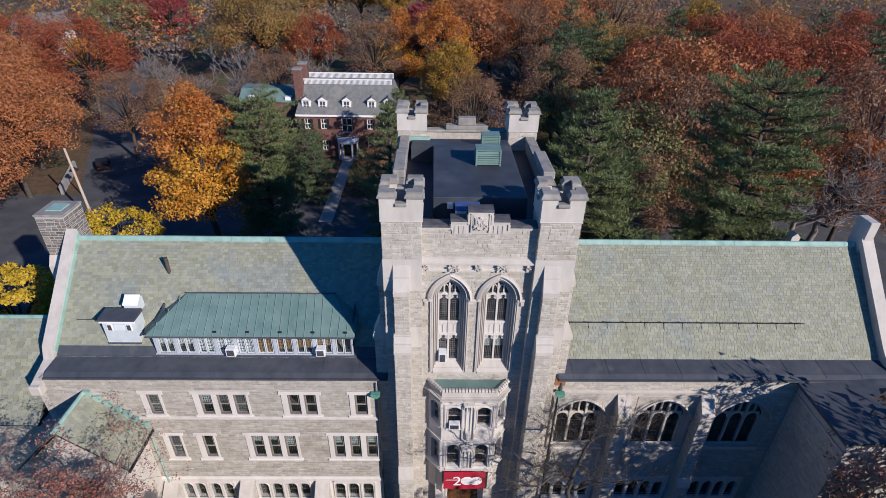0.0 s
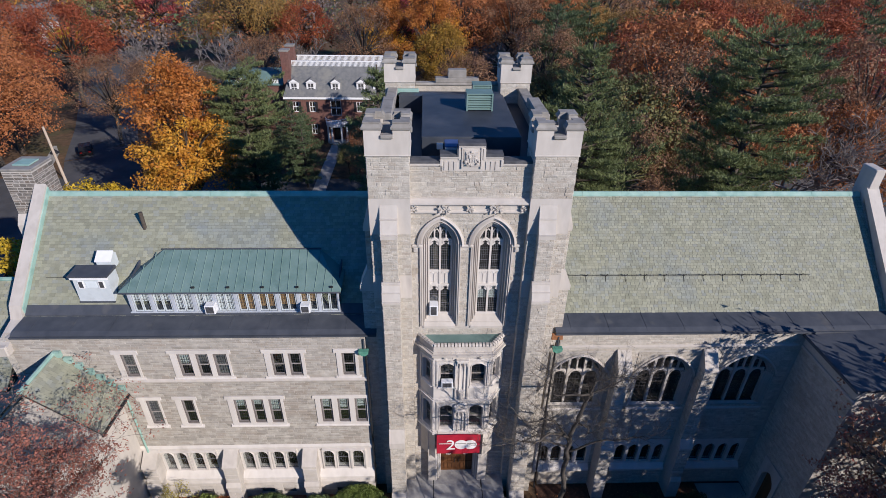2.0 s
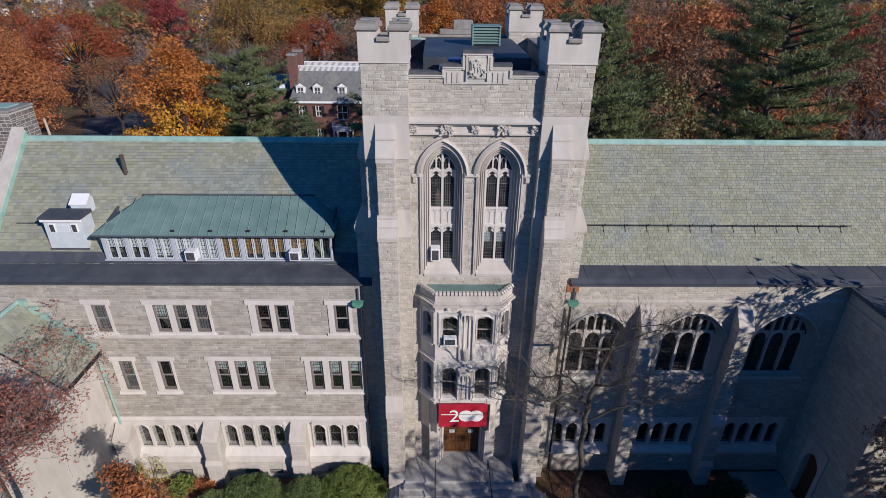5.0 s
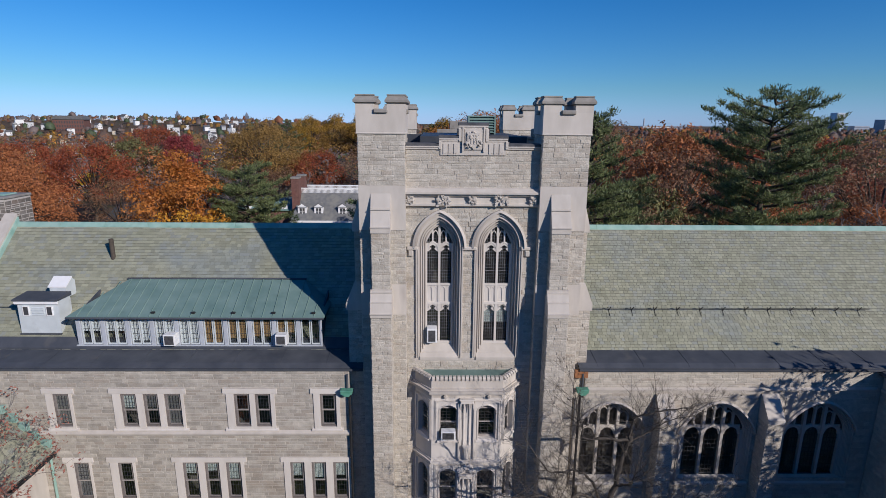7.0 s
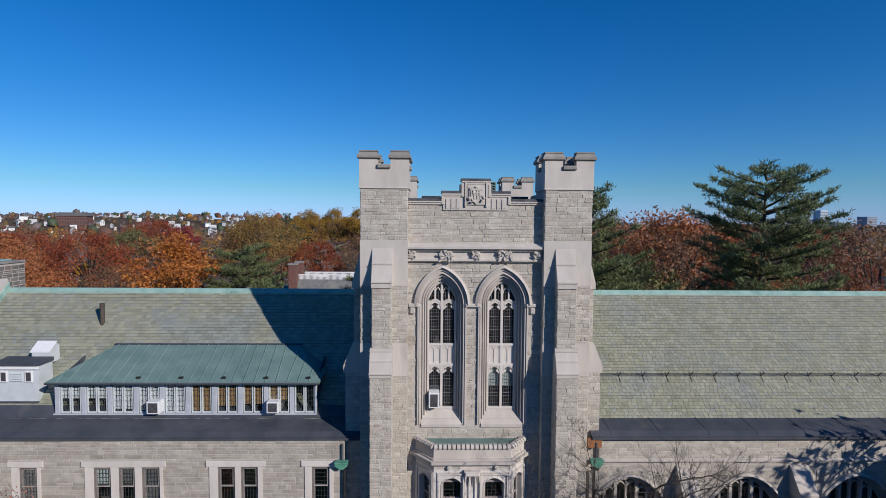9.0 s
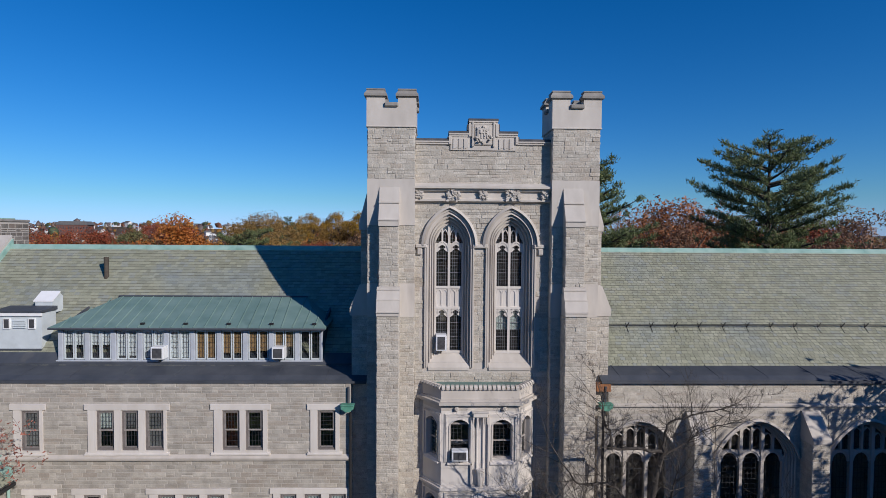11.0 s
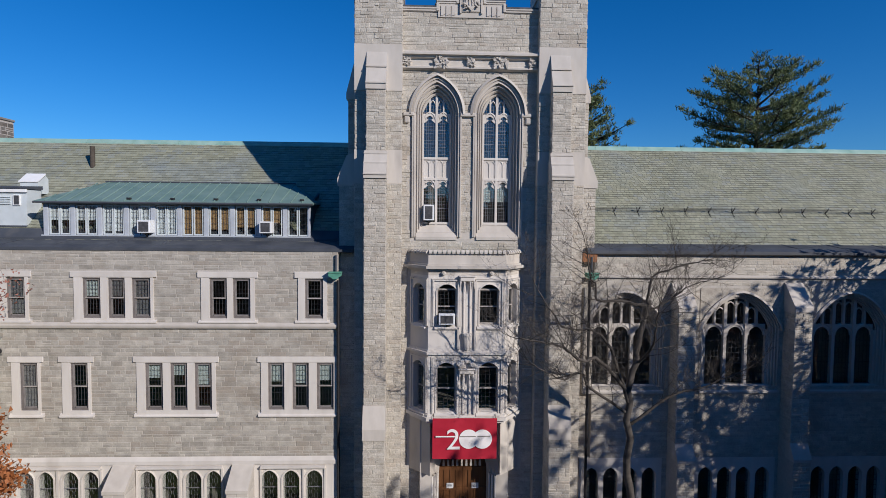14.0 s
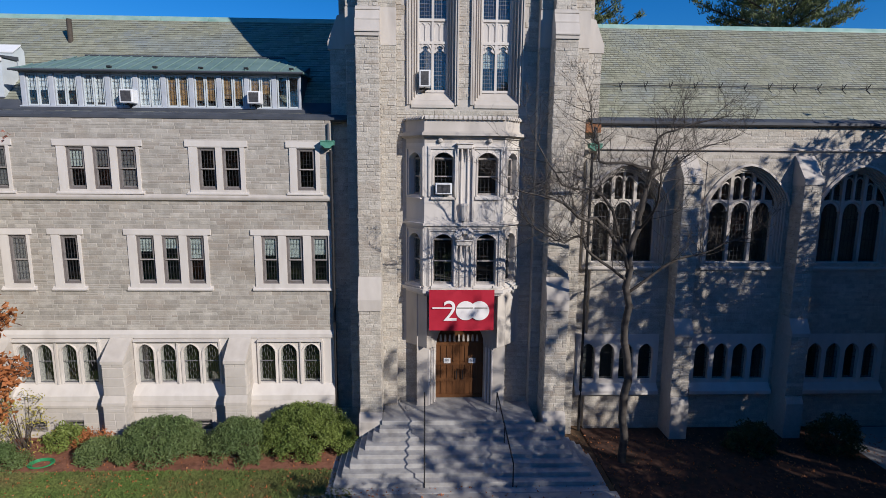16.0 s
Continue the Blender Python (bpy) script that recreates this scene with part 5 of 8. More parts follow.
for (ax, ay), (bx, by), wins in faces3:
    d = Vector((bx - ax, by - ay))
    ln = d.length
    turn = Matrix.Translation((ax, ay, 0)) @ Matrix.Rotation(math.atan2(d.y, d.x), 4, "Z")
    for zb, zs, zt, z0, z1 in ((11.50, 12.93, 0.25, 10.46, 13.55), (7.86, 9.68, 0.25, 7.76, 10.18)):
        bm = arch_plate(B(), 0, ln, z0, z1, 0.0, 0.36, [(f * ln, w, zb, zs, zt) for f, w in wins])
        for f, w in wins:
            c, top = f * ln, zs + zt + 0.20
            band(bm, arch(c, w + 0.02, zt + 0.01, zs, 12), -0.035, 0.0, 0.035)
            for q, o, k in ((0.03, 0.035, 0.018), (0.15, 0.06, 0.03), (0.21, 0.04, 0.015)):
                strips = [(c + s * (w / 2 + q) - k, c + s * (w / 2 + q) + k, zb - 0.05, top + (q - 0.18) - k if q > 0.1 else zs) for s in (-1, 1)]
                if q > 0.1:
                    strips.append((c - w / 2 - q - k, c + w / 2 + q + k, top + (q - 0.18) - k, top + (q - 0.18) + k))
                for a, b, lo, hi in strips:
                    hm = box(B(), a, b, -o, -0.001, lo, hi)
                    hm.transform(turn)
                    part("window_moulding", hm, LIME_WHITE, OR)
            sl = prism(B(), [(-0.10, zb - 0.16), (-0.10, zb - 0.11), (0.0, zb - 0.04), (0.0, zb - 0.16)], "x", c - w / 2 - 0.1, c + w / 2 + 0.1)
            sl.transform(turn)
            part("window_sill", sl, LIME_WHITE, OR)
        bm.transform(turn)
        wall = part("oriel_wall", bm, LIME_WHITE, OR)
        for f, w in wins:
            c = f * ln
            fr = B()
            for a, b in ((c - w / 2, c - w / 2 + 0.05), (c + w / 2 - 0.05, c + w / 2)):
                box(fr, a, b, 0.22, 0.30, zb, zs + zt)
            for z in (zb + 0.04, zs + 0.02):
                box(fr, c - w / 2 + 0.05, c + w / 2 - 0.05, 0.21, 0.30, z - 0.035, z + 0.035)
            rail = box(B(), c - w / 2 + 0.05, c + w / 2 - 0.05, 0.205, 0.28, zb + (zs - zb) * 0.52 - 0.025, zb + (zs - zb) * 0.52 + 0.025)
            rail.transform(turn)
            part("meeting_rail", rail, GREY_RAIL, OR)
            lead = B()
            for i in range(1, 5):
                x = c - w / 2 + w * i / 5
                box(lead, x - 0.006, x + 0.006, 0.24, 0.255, zb, zs + zt)
            for i in range(1, 11):
                z = zb + (zs + zt - zb) * i / 11
                box(lead, c - w / 2 + 0.05, c + w / 2 - 0.05, 0.24, 0.255, z - 0.005, z + 0.005)
            lead.transform(turn)
            tagged(part("leading", lead, CAME, OR), kind="stuff")
            fr.transform(turn)
            part("sash", fr, GREY_RAIL, OR)
            pb = box(B(), c - w / 2 + 0.02, c + w / 2 - 0.02, 0.265, 0.27, zb, zs + zt)
            pb.transform(turn)
            pane = part("pane", pb, GLASS, OR)
            pane.visible_shadow = False
# colonnettes and pendants on the oriel front
for x in (1.62, 1.88):
    for z0, z1 in ((10.5, 13.5), (7.8, 10.15)):
        part("colonnette", bar(B(), (x, 21.03, z0), (x, 21.03, z1), 0.04, 8), LIME_WHITE, OR)
for z in (13.38, 9.55):
    part("niche_canopy", box(B(), 1.44, 2.06, 20.86, 21.06, z - 0.06, z + 0.12, 0.03), LIME_WHITE, OR)
    part("canopy_cresting", box(B(), 1.40, 2.10, 20.82, 21.06, z + 0.12, z + 0.17, 0.02), LIME_WHITE, OR)
    for i, x in enumerate((1.47, 1.63, 1.87, 2.03)):
        part("pendant", bar(B(), (x, 20.92, z - 0.06), (x, 20.94, z - (0.50 if i in (1, 2) else 0.36)), 0.045, 6, 0.012), LIME_WHITE, OR)
part("pedestal", bar(B(), (1.75, 20.96, 10.50), (1.75, 20.96, 11.10), 0.10, 8, 0.15), LIME_WHITE, OR)
part("pedestal_cap", bar(B(), (1.75, 20.96, 11.10), (1.75, 20.96, 11.18), 0.18, 8), LIME_WHITE, OR)
for x in (1.40, 2.10):
    for z0, z1 in ((10.47, 13.3), (7.78, 9.5)):
        part("niche_shaft", box(B(), x - 0.035, x + 0.035, 20.96, 21.06, z0, z1), LIME_WHITE, OR)
rnd = random.Random(5)
bm = B()
for i in range(12):
    q = bmesh.ops.create_icosphere(bm, subdivisions=1, radius=rnd.uniform(0.09, 0.15))
    bmesh.ops.translate(bm, verts=q["verts"], vec=(1.75 + rnd.uniform(-.32, .32), 20.98, 9.98 + rnd.uniform(-.16, .16)))
part("carved_foliage", bm, LIME_WHITE, OR)
for x in (0.78, 2.74):
    q = bmesh.ops.create_icosphere(b := B(), subdivisions=1, radius=0.11)
    bmesh.ops.translate(b, verts=q["verts"], vec=(x, 21.0, 13.64))
    part("cornice_boss", b, LIME, OR)
# below the oriel: canted panels, porch arch, door
for x0, x1 in ((-0.60, 0.28), (3.22, 4.10)):
    mid = x0 if x0 < 1 else x1
    inner = x1 if x0 < 1 else x0
    part("corbel_panel", prism(B(), [(mid, 22.05), (mid, 21.98), (inner, 21.15), (inner, 22.05)], "z", 5.1, 7.41), LIME, OR)
porch = part("porch_arch", arch_plate(B(), -0.14, 3.62, 2.2, 7.41, 21.50, 22.02, [(1.74, 2.75, 2.2, 4.9, 1.6)]), LIME, TW)
for i in range(3):
    w = 2.75 - 0.22 * (i + 1)
    part("porch_order", arch_plate(B(), 0.30, 3.18, 2.2, 6.6, 21.75 + i * 0.17, 21.92 + i * 0.17, [(1.74, w, 2.2, 4.9, 1.52 - 0.12 * i)]), LIME, porch)
for s in (-1, 1):
    for i in range(3):
        x = 1.74 + s * (1.36 - 0.11 * i)
        part("porch_shaft", bar(B(), (x, 21.55 + 0.16 * i, 2.4), (x, 21.55 + 0.16 * i, 4.9), 0.06, 8), LIME_WHITE, porch)
part("porch_tympanum", box(B(), 0.5, 3.0, 22.34, 22.45, 5.0, 6.7), OAK_DOOR, porch)
bm = B()
for i in range(9):
    prism(bm, [(0.85 + i * 0.2, 5.05), (0.95 + i * 0.2, 5.05), (0.93 + i * 0.2, 5.32), (0.87 + i * 0.2, 5.32)], "y", 22.2, 22.34)
part("tympanum_cresting", bm, LIME, porch)
for s, a, b in ((-1, 0.68, 1.735), (1, 1.745, 2.80)):
    leaf = part("door", box(B(), a, b, 22.30, 22.37, 2.40, 5.02), OAK_DOOR, TW, "brown oak double door leaf")
    bm = B()
    for i in range(1, 4):
        x = a + (b - a) * i / 4
        box(bm, x - 0.035, x + 0.035, 22.27, 22.30, 2.45, 4.98)
    for z in (2.5, 3.25, 4.0, 4.9):
        box(bm, a, b, 22.265, 22.298, z - 0.07, z + 0.07)
    part("door_rail", bm, OAK_DOOR, leaf)
    part("door_handle", bar(B(), (1.74 + s * 0.14, 22.2, 3.3), (1.74 + s * 0.14, 22.2, 3.7), 0.025, 8), IRON, leaf)
    n = thing("paper_notice", ((a + b) / 2 + s * -0.0, 22.26, 4.1), "white paper notice taped to the oak door", "notice", group="door notices")
    part("sheet", box(B(), (a + b) / 2 - 0.15 + s * 0.02, (a + b) / 2 + 0.15 + s * 0.02, 22.255, 22.262, 4.02, 4.26), PAINT_WHITE, n)
    bm = B()
    for i in range(3):
        box(bm, (a + b) / 2 - 0.11 + s * 0.02, (a + b) / 2 + 0.09 + s * 0.02, 22.252, 22.256, 4.07 + i * 0.06, 4.09 + i * 0.06)
    part("print", bm, GRILLE, n)
# Inner floors and partition are unseen, added to darken the tower windows.
for z in (7.5, 10.3, 14.5):
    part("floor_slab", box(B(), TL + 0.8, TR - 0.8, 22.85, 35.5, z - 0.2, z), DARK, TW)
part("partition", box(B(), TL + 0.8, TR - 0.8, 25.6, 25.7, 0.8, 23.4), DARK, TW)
part("porch_floor", box(B(), -0.6, 4.0, 21.2, 22.9, 0.8, 2.38), GRANITE, TW)

# ---- right wing ----
RW = thing("right_wing", (17, 28, G), "chapel-like stone wing with big traceried arched windows and slate roof", "building")
WR = 22.1
big = [8.72, 13.89, 18.85]
bw_, bsill, bspring, brise = 3.0, 8.60, 11.30, 1.35
low_ = [(c, k) for c in (8.70, 13.82, 18.95) for k in (-1.29, -0.43, 0.43, 1.29)]
r_holes = [(c - 1.82, c + 1.82, bsill - 0.25, 12.95) for c in big] + [(c - 1.85, c + 1.85, 2.9, 5.4) for c in (8.70, 13.82, 18.95)]
part("wall", pierced(B(), 7.35, 26.9, 0.6, 14.50, r_holes, lambda m, a, b, c, d: box(m, a, b, WR, WR + 0.5, c, d)), MORTAR, RW)
r_keep = r_holes + [(7.3, 27.6, 13.36, 13.52)]
lay("stone", RW, courses(7.36, 21.35, 5.4, 14.48, r_keep, 101), front(WR), 102, (7.3, 10, 9, 14.4), proud=(0.003, 0.015))
lay("stone", RW, courses(7.36, 21.35, 0.9, 5.4, r_keep, 103), front(WR), 104, proud=(0.003, 0.015))
part("string_course", prism(B(), [(WR, 13.36), (WR - 0.12, 13.40), (WR - 0.12, 13.46), (WR, 13.52)], "x", 7.36, 21.3), LIME, RW)
for c in big:
    bm = arch_plate(B(), c - 1.82, c + 1.82, bsill - 0.25, 12.95, WR - 0.03, WR + 0.06, [(c, 3.52, bsill, bspring - 0.12, 1.58)])
    s = part("window_surround", bm, STONE, RW)
    for i in range(4):
        wide, up, y = 3.40 - 0.155 * i, 1.52 - 0.075 * i, WR + 0.06 + 0.08 * i
        bm = arch_plate(B(), c - 1.8, c + 1.8, bsill, 12.9, y, y + 0.08, [(c, wide, bsill, bspring - 0.12, up)])
        band(bm, arch(c, wide + 0.045, up + 0.022, bspring - 0.12, 24), y - 0.12, y - 0.02, 0.036)
        for q in (-1, 1):
            bar(bm, (c + q * (wide / 2 + 0.02), y - 0.07, bsill), (c + q * (wide / 2 + 0.02), y - 0.07, bspring - 0.1), 0.03, 6)
        part("arch_moulding", bm, LIME, s)
    part("hood_mould", band(B(), arch(c, 3.62, 1.66, bspring - 0.2, 26), WR - 0.14, WR, 0.09), LIME, s)
    gy = WR + 0.42
    bm = B()
    for i in range(4):
        x = c - 1.44 + 0.96 * i
        box(bm, x - 0.07, x + 0.07, gy - 0.1, gy + 0.08, bsill, 11.05 if i in (0, 3) else 12.45)
    for i in range(3):
        x = c - 0.96 + 0.96 * i
        band(bm, arch(x, 0.80, 0.42, 10.85, 12), gy - 0.08, gy + 0.06, 0.07)
        arch_plate(bm, x - 0.41, x + 0.41, 10.8, 11.3, gy - 0.04, gy + 0.03, [(x, 0.66, 10.8, 10.82, 0.36)])
        box(bm, x - 0.045, x + 0.045, gy - 0.08, gy + 0.06, 11.28, 12.3 if i != 1 else 12.7)
        for q in (-1, 1):
            band(bm, arch(x + q * 0.24, 0.40, 0.28, 11.75 + (0.25 if i == 1 else 0), 8), gy - 0.06, gy + 0.04, 0.05)
    part("tracery", bm, LIME, s)
    for i in range(3):
        x = c - 0.96 + 0.96 * i
        leaded_light(RW, x - 0.42, x + 0.42, bsill, 12.8 if i == 1 else 12.5, gy + 0.04, 0.16)
    part("sill", prism(B(), [(WR - 0.12, bsill - 0.28), (WR - 0.12, bsill - 0.2), (WR + 0.3, bsill + 0.02), (WR + 0.3, bsill - 0.28)], "x", c - 1.8, c + 1.8), LIME, s)
for c in (8.70, 13.82, 18.95):
    bm = arch_plate(B(), c - 1.85, c + 1.85, 2.9, 5.4, WR - 0.03, WR + 0.3, [(c + k, 0.64, 3.3, 4.55, 0.42) for cc, k in low_ if cc == c])
    s = part("window_surround", bm, LIME_WHITE, RW)
    part("sloping_sill", prism(B(), [(WR - 0.3, 2.7), (WR - 0.3, 2.86), (WR + 0.1, 3.28), (WR + 0.1, 2.7)], "x", c - 1.85, c + 1.85), LIME_WHITE, s)
    for k in (-1.29, -0.43, 0.43, 1.29):
        leaded_light(RW, c + k - 0.32, c + k + 0.32, 3.3, 4.97, WR + 0.16, 0.15)
for x in (11.15, 16.2):
    w = 0.38
    b = part("buttress", prism(B(), [(WR, 12.3), (WR - 0.76, 12.05), (WR - 0.76, 6.2), (WR - 1.0, 5.7), (WR - 1.0, 2.9), (WR - 1.15, 2.6), (WR - 1.15, 0.7), (WR, 0.7)], "x", x - w, x + w), MORTAR, RW)
    part("weathering", prism(B(), [(WR, 13.2), (WR - 0.05, 13.2), (WR - 0.80, 12.22), (WR - 0.82, 12.02), (WR - 0.76, 11.98), (WR, 11.98)], "x", x - w - 0.02, x + w + 0.02), LIME, b)
    part("offset_stone", prism(B(), [(WR - 0.5, 6.35), (WR - 0.76, 6.32), (WR - 1.04, 5.72), (WR - 1.04, 5.6), (WR - 0.5, 5.6)], "x", x - w - 0.02, x + w + 0.02), LIME, b)
    lay("stone", b, courses(x - w, x + w, 6.35, 11.96, [], 111, 0.08, 0.2, 0.18, 0.5), front(WR - 0.76), 112)
    lay("stone", b, courses(x - w, x + w, 0.9, 5.58, [], 113, 0.08, 0.2, 0.18, 0.5), front(WR - 1.0), 114)
    lay("stone", b, courses(-WR + 0.01, -WR + 0.75, 6.35, 11.96, [], 115, 0.08, 0.2, 0.18, 0.5), east(x + w), 116)
    lay("stone", b, courses(WR - 0.75, WR - 0.01, 6.35, 11.96, [], 117, 0.08, 0.2, 0.18, 0.5), west(x - w), 118)
wing_roof(RW, 7.0, 26.9, 131, (7.4, 11.0, 0.0, 7.4))
bm = B()
for i in range(13):
    x = 8.0 + 1.17 * i
    bar(bm, (x, 24.98, 16.30), (x + 0.05, 24.80, 16.56), 0.022, 5)
    bar(bm, (x, 24.98, 16.30), (x - 0.10, 24.86, 16.52), 0.018, 5)
    bar(bm, (x, 24.72, 16.10), (x, 24.98, 16.32), 0.014, 4)
for d in (0.0, 0.06):
    bar(bm, (7.4, 24.9 - d * .3, 16.40 + d), (22.6, 24.9 - d * .3, 16.40 + d), 0.014, 5)
part("snow_guard", bm, IRON, RW)
part("rusty_flashing", box(B(), 6.80, 7.42, 21.93, 22.06, 14.06, 14.46, 0.01), surface("rust_stained_flashing", (0.24, 0.10, 0.04), (0.38, 0.18, 0.09), 5.0, 0.8, 0.2), RW)
# Unseen inner surfaces added to keep the arched windows dark.
part("ceiling_slab", box(B(), 7.2, 27.3, 22.55, 34.5, 14.0, 14.2), DARK, RW)
part("floor_slab", box(B(), 7.2, 27.3, 22.6, 34.5, 6.4, 6.6), DARK, RW)
part("rear_wall", box(B(), 7.0, 27.3, 34.3, 34.75, 0.6, 14.2), STONE, RW)
part("partition", box(B(), 7.0, 27.3, 27.0, 27.1, 0.8, 14.0), DARK, RW)
part("end_wall", prism(B(), [(WR, 0.6), (34.75, 0.6), (34.75, 14.3), (RY, RZ), (SY, SZ), (WR, 14.3)], "x", 26.91, 27.4), STONE, RW)
part("gable_coping", prism(B(), [(22.2, 14.6), (23.5, 15.6), (RY - .4, RZ + 0.55), (RY - .4, RZ + 0.05), (23.5, 14.7), (22.2, 13.9)], "x", 26.90, 27.65), LIME, RW)
part("gable_finial", box(B(), 26.95, 27.6, RY - 0.5, RY + 0.7, RZ - 0.5, RZ + 1.7, 0.05), LIME, RW)
part("rear_gablet", prism(B(), [(27.3, 14.2), (27.95, 14.2), (27.95, 16.95), (27.62, 17.25), (27.3, 16.95)], "y", 34.78, 35.4), LIME, RW)

# ---- shaded wing that stands forward on the right ----
EWG = thing("projecting_wing", (25.5, 20, G), "projecting stone wing with slate roof, its side wall in shade", "building")
part("wall", pierced(B(), 17.7, 22.05, 0.6, 14.35, [(19.4, 20.6, 1.0, 4.6)], lambda m, a, b, c, d: box(m, 21.50, 21.95, a, b, c, d)), MORTAR, EWG)
lay("stone", EWG, courses(17.7, 22.05, 5.3, 13.34, [], 141), west(21.50), 142)
lay("stone", EWG, courses(17.7, 22.05, 0.9, 5.3, [(19.15, 20.85, 0.9, 5.3)], 143), west(21.50), 144)
part("string_course", box(B(), 21.38, 21.50, 17.6, 22.0, 13.36, 13.52, 0.03), LIME, EWG)
part("front_wall", box(B(), 21.95, 30.0, 17.7, 18.15, 0.6, 14.35), STONE, EWG)
porch_side = arch_plate(B(), -0.85, 0.85, 1.0, 5.3, 0.0, 0.14, [(0, 1.16, 1.0, 3.7, 0.9)])
porch_side.transform(Matrix.Translation((21.38, 20.0, 0)) @ Matrix.Rotation(radians(-90), 4, "Z"))
part("door_surround", porch_side, LIME, EWG)
part("door", box(B(), 21.78, 21.86, 19.38, 20.62, 0.98, 4.62), OAK_DOOR, EWG)
part("roof", prism(B(), [(21.2, 14.25), (21.2, 14.40), (26.0, 14.62), (31.0, 14.40), (31.0, 14.25)], "y", 17.5, 22.0), LEAD, EWG)
part("eave", box(B(), 21.15, 21.45, 17.45, 22.0, 14.22, 14.36, 0.02), LEAD, EWG)

tagged(part("pavement", box(B(), 18.3, 21.45, 15.0, 21.9, G - 0.3, G + 0.045), PAVING, None), "shaded concrete walk to the side door", "pavement", kind="structure")

# ---- gabled bay standing forward on the left ----
GB = thing("gabled_bay", (-20.8, 20, G), "small gabled stone bay with slate roof and copper verge", "building")
part("wall", prism(B(), [(-23.3, 0.6), (-18.2, 0.6), (-18.2, 10.6), (-20.75, 13.1), (-23.3, 10.6)], "y", 19.3, 21.88), LIME, GB)
for side in (-1, 1):
    bm = prism(B(), [(-20.75, 13.45), (-20.75 + side * 3.15, 10.35), (-20.75 + side * 3.15, 10.22), (-20.75, 13.3)], "y", 18.9, 21.86)
    part("roof_slope", bm, SLATE_BED, GB)
    rnd = random.Random(8 + side)
    verts, faces = [], []
    for r in range(20):
        y = 18.9
        while y < 21.86:
            w = rnd.uniform(0.2, 0.34)
            a, b = y, min(y + w, 21.86)
            y += w
            f0, f1 = r / 20, (r + 1.2) / 20
            k = len(verts)
            for f, h in ((1 - f0, 0.03), (1 - min(f1, 1), 0.012)):
                for yy in (a + 0.004, b - 0.004):
                    verts.append((-20.75 + side * 3.15 * f, yy, 13.45 - 3.1 * f + h))
            faces.append((k, k + 1, k + 3, k + 2) if side < 0 else (k + 1, k, k + 2, k + 3))
    tagged(part("slate_field", (verts, faces), SLATE, GB), kind="stuff")
part("copper_ridge", bar(B(), (-20.75, 18.85, 13.5), (-20.75, 21.95, 13.5), 0.12, 8), COPPER, GB)
for i in range(7):
    f = i / 7
    part("flashing_step", box(B(), -20.75 + 3.15 * f, -20.75 + 3.15 * f + 0.42, 21.7, 21.88, 13.35 - 3.1 * f - 0.1, 13.65 - 3.1 * f, 0.01), COPPER, GB)
part("eave_gutter", box(B(), -17.66, -17.52, 18.85, 21.88, 10.15, 10.30, 0.02), IRON, GB)
part("downpipe", bar(B(), (-17.75, 21.75, 10.2), (-17.75, 21.75, 1.0), 0.06, 8), COPPER, GB)
for x in (-21.5, -20.1):
    sash_window(GB, x - 0.4, x + 0.4, 7.2, 8.8, 19.26)

# ---- lower wing beyond the left gable ----
FL = thing("far_left_wing", (-32, 26, G), "lower stone wing with slate roof and copper ridge", "building")
part("wall", box(B(), -46, -23.1, 22.2, 32, 0.6, 10.6), STONE, FL)
part("roof", prism(B(), [(21.9, 10.5), (21.9, 10.62), (27.0, 14.87), (32.3, 10.62), (32.3, 10.5)], "x", -46, -24.4), SLATE_BED, FL)
rnd = random.Random(17)
verts, faces = [], []
for r in range(30):
    x, f0, f1 = -46.0, r / 30, min(1, (r + 1.22) / 30)
    while x < -24.4:
        w = rnd.uniform(0.26, 0.44)
        a, b = x + 0.006, min(x + w, -24.4) - 0.006
        x += w
        k, up = len(verts), rnd.uniform(0.05, 0.065)
        verts += [(a, 21.86 + 5.1 * f0, 10.62 + 4.25 * f0), (b, 21.86 + 5.1 * f0, 10.62 + 4.25 * f0)]
        verts += [(a, 21.86 + 5.1 * f0, 10.62 + 4.25 * f0 + up), (b, 21.86 + 5.1 * f0, 10.62 + 4.25 * f0 + up), (b, 21.86 + 5.1 * f1, 10.64 + 4.25 * f1), (a, 21.86 + 5.1 * f1, 10.64 + 4.25 * f1)]
        faces += [(k, k + 1, k + 3, k + 2), (k + 2, k + 3, k + 4, k + 5)]
tagged(part("slate_field", (verts, faces), SLATE, FL), kind="stuff")
part("ridge_cap", bar(B(), (-46, 27.0, 14.92), (-24.4, 27.0, 14.92), 0.14, 8), COPPER, FL)
part("vent_pipe", bar(B(), (-28.2, 24.4, 12.4), (-28.2, 24.4, 13.6), 0.14, 10), BARK, FL)

# ---- entrance steps ----
ST = thing("entrance_steps", (1.8, 19.5, G), "broad grey granite steps spreading from the door to the lawn", "steps")
part("landing", box(B(), -1.55, 4.75, 20.15, 22.0, 0.7, 2.36, 0.02), GRANITE, ST)
levels = 8
for i in range(levels):
    z1 = 2.36 - 0.165 * (i + 1)
    y0 = 20.15 - 0.36 * (i + 1)
    o = 0.25 * i
    part("step", box(B(), -1.62 - o, 5.2 + o, y0, y0 + 0.40, 0.7, z1, 0.015), GRANITE, ST)
    for x0, x1 in ((-1.62 - o, -1.62 - o + 0.42), (5.2 + o - 0.42, 5.2 + o)):
        part("side_step", box(B(), x0, x1, y0 + 0.405, 20.3 if i < 7 else 19.9, 0.7, z1 - 0.002, 0.015), GRANITE, ST)
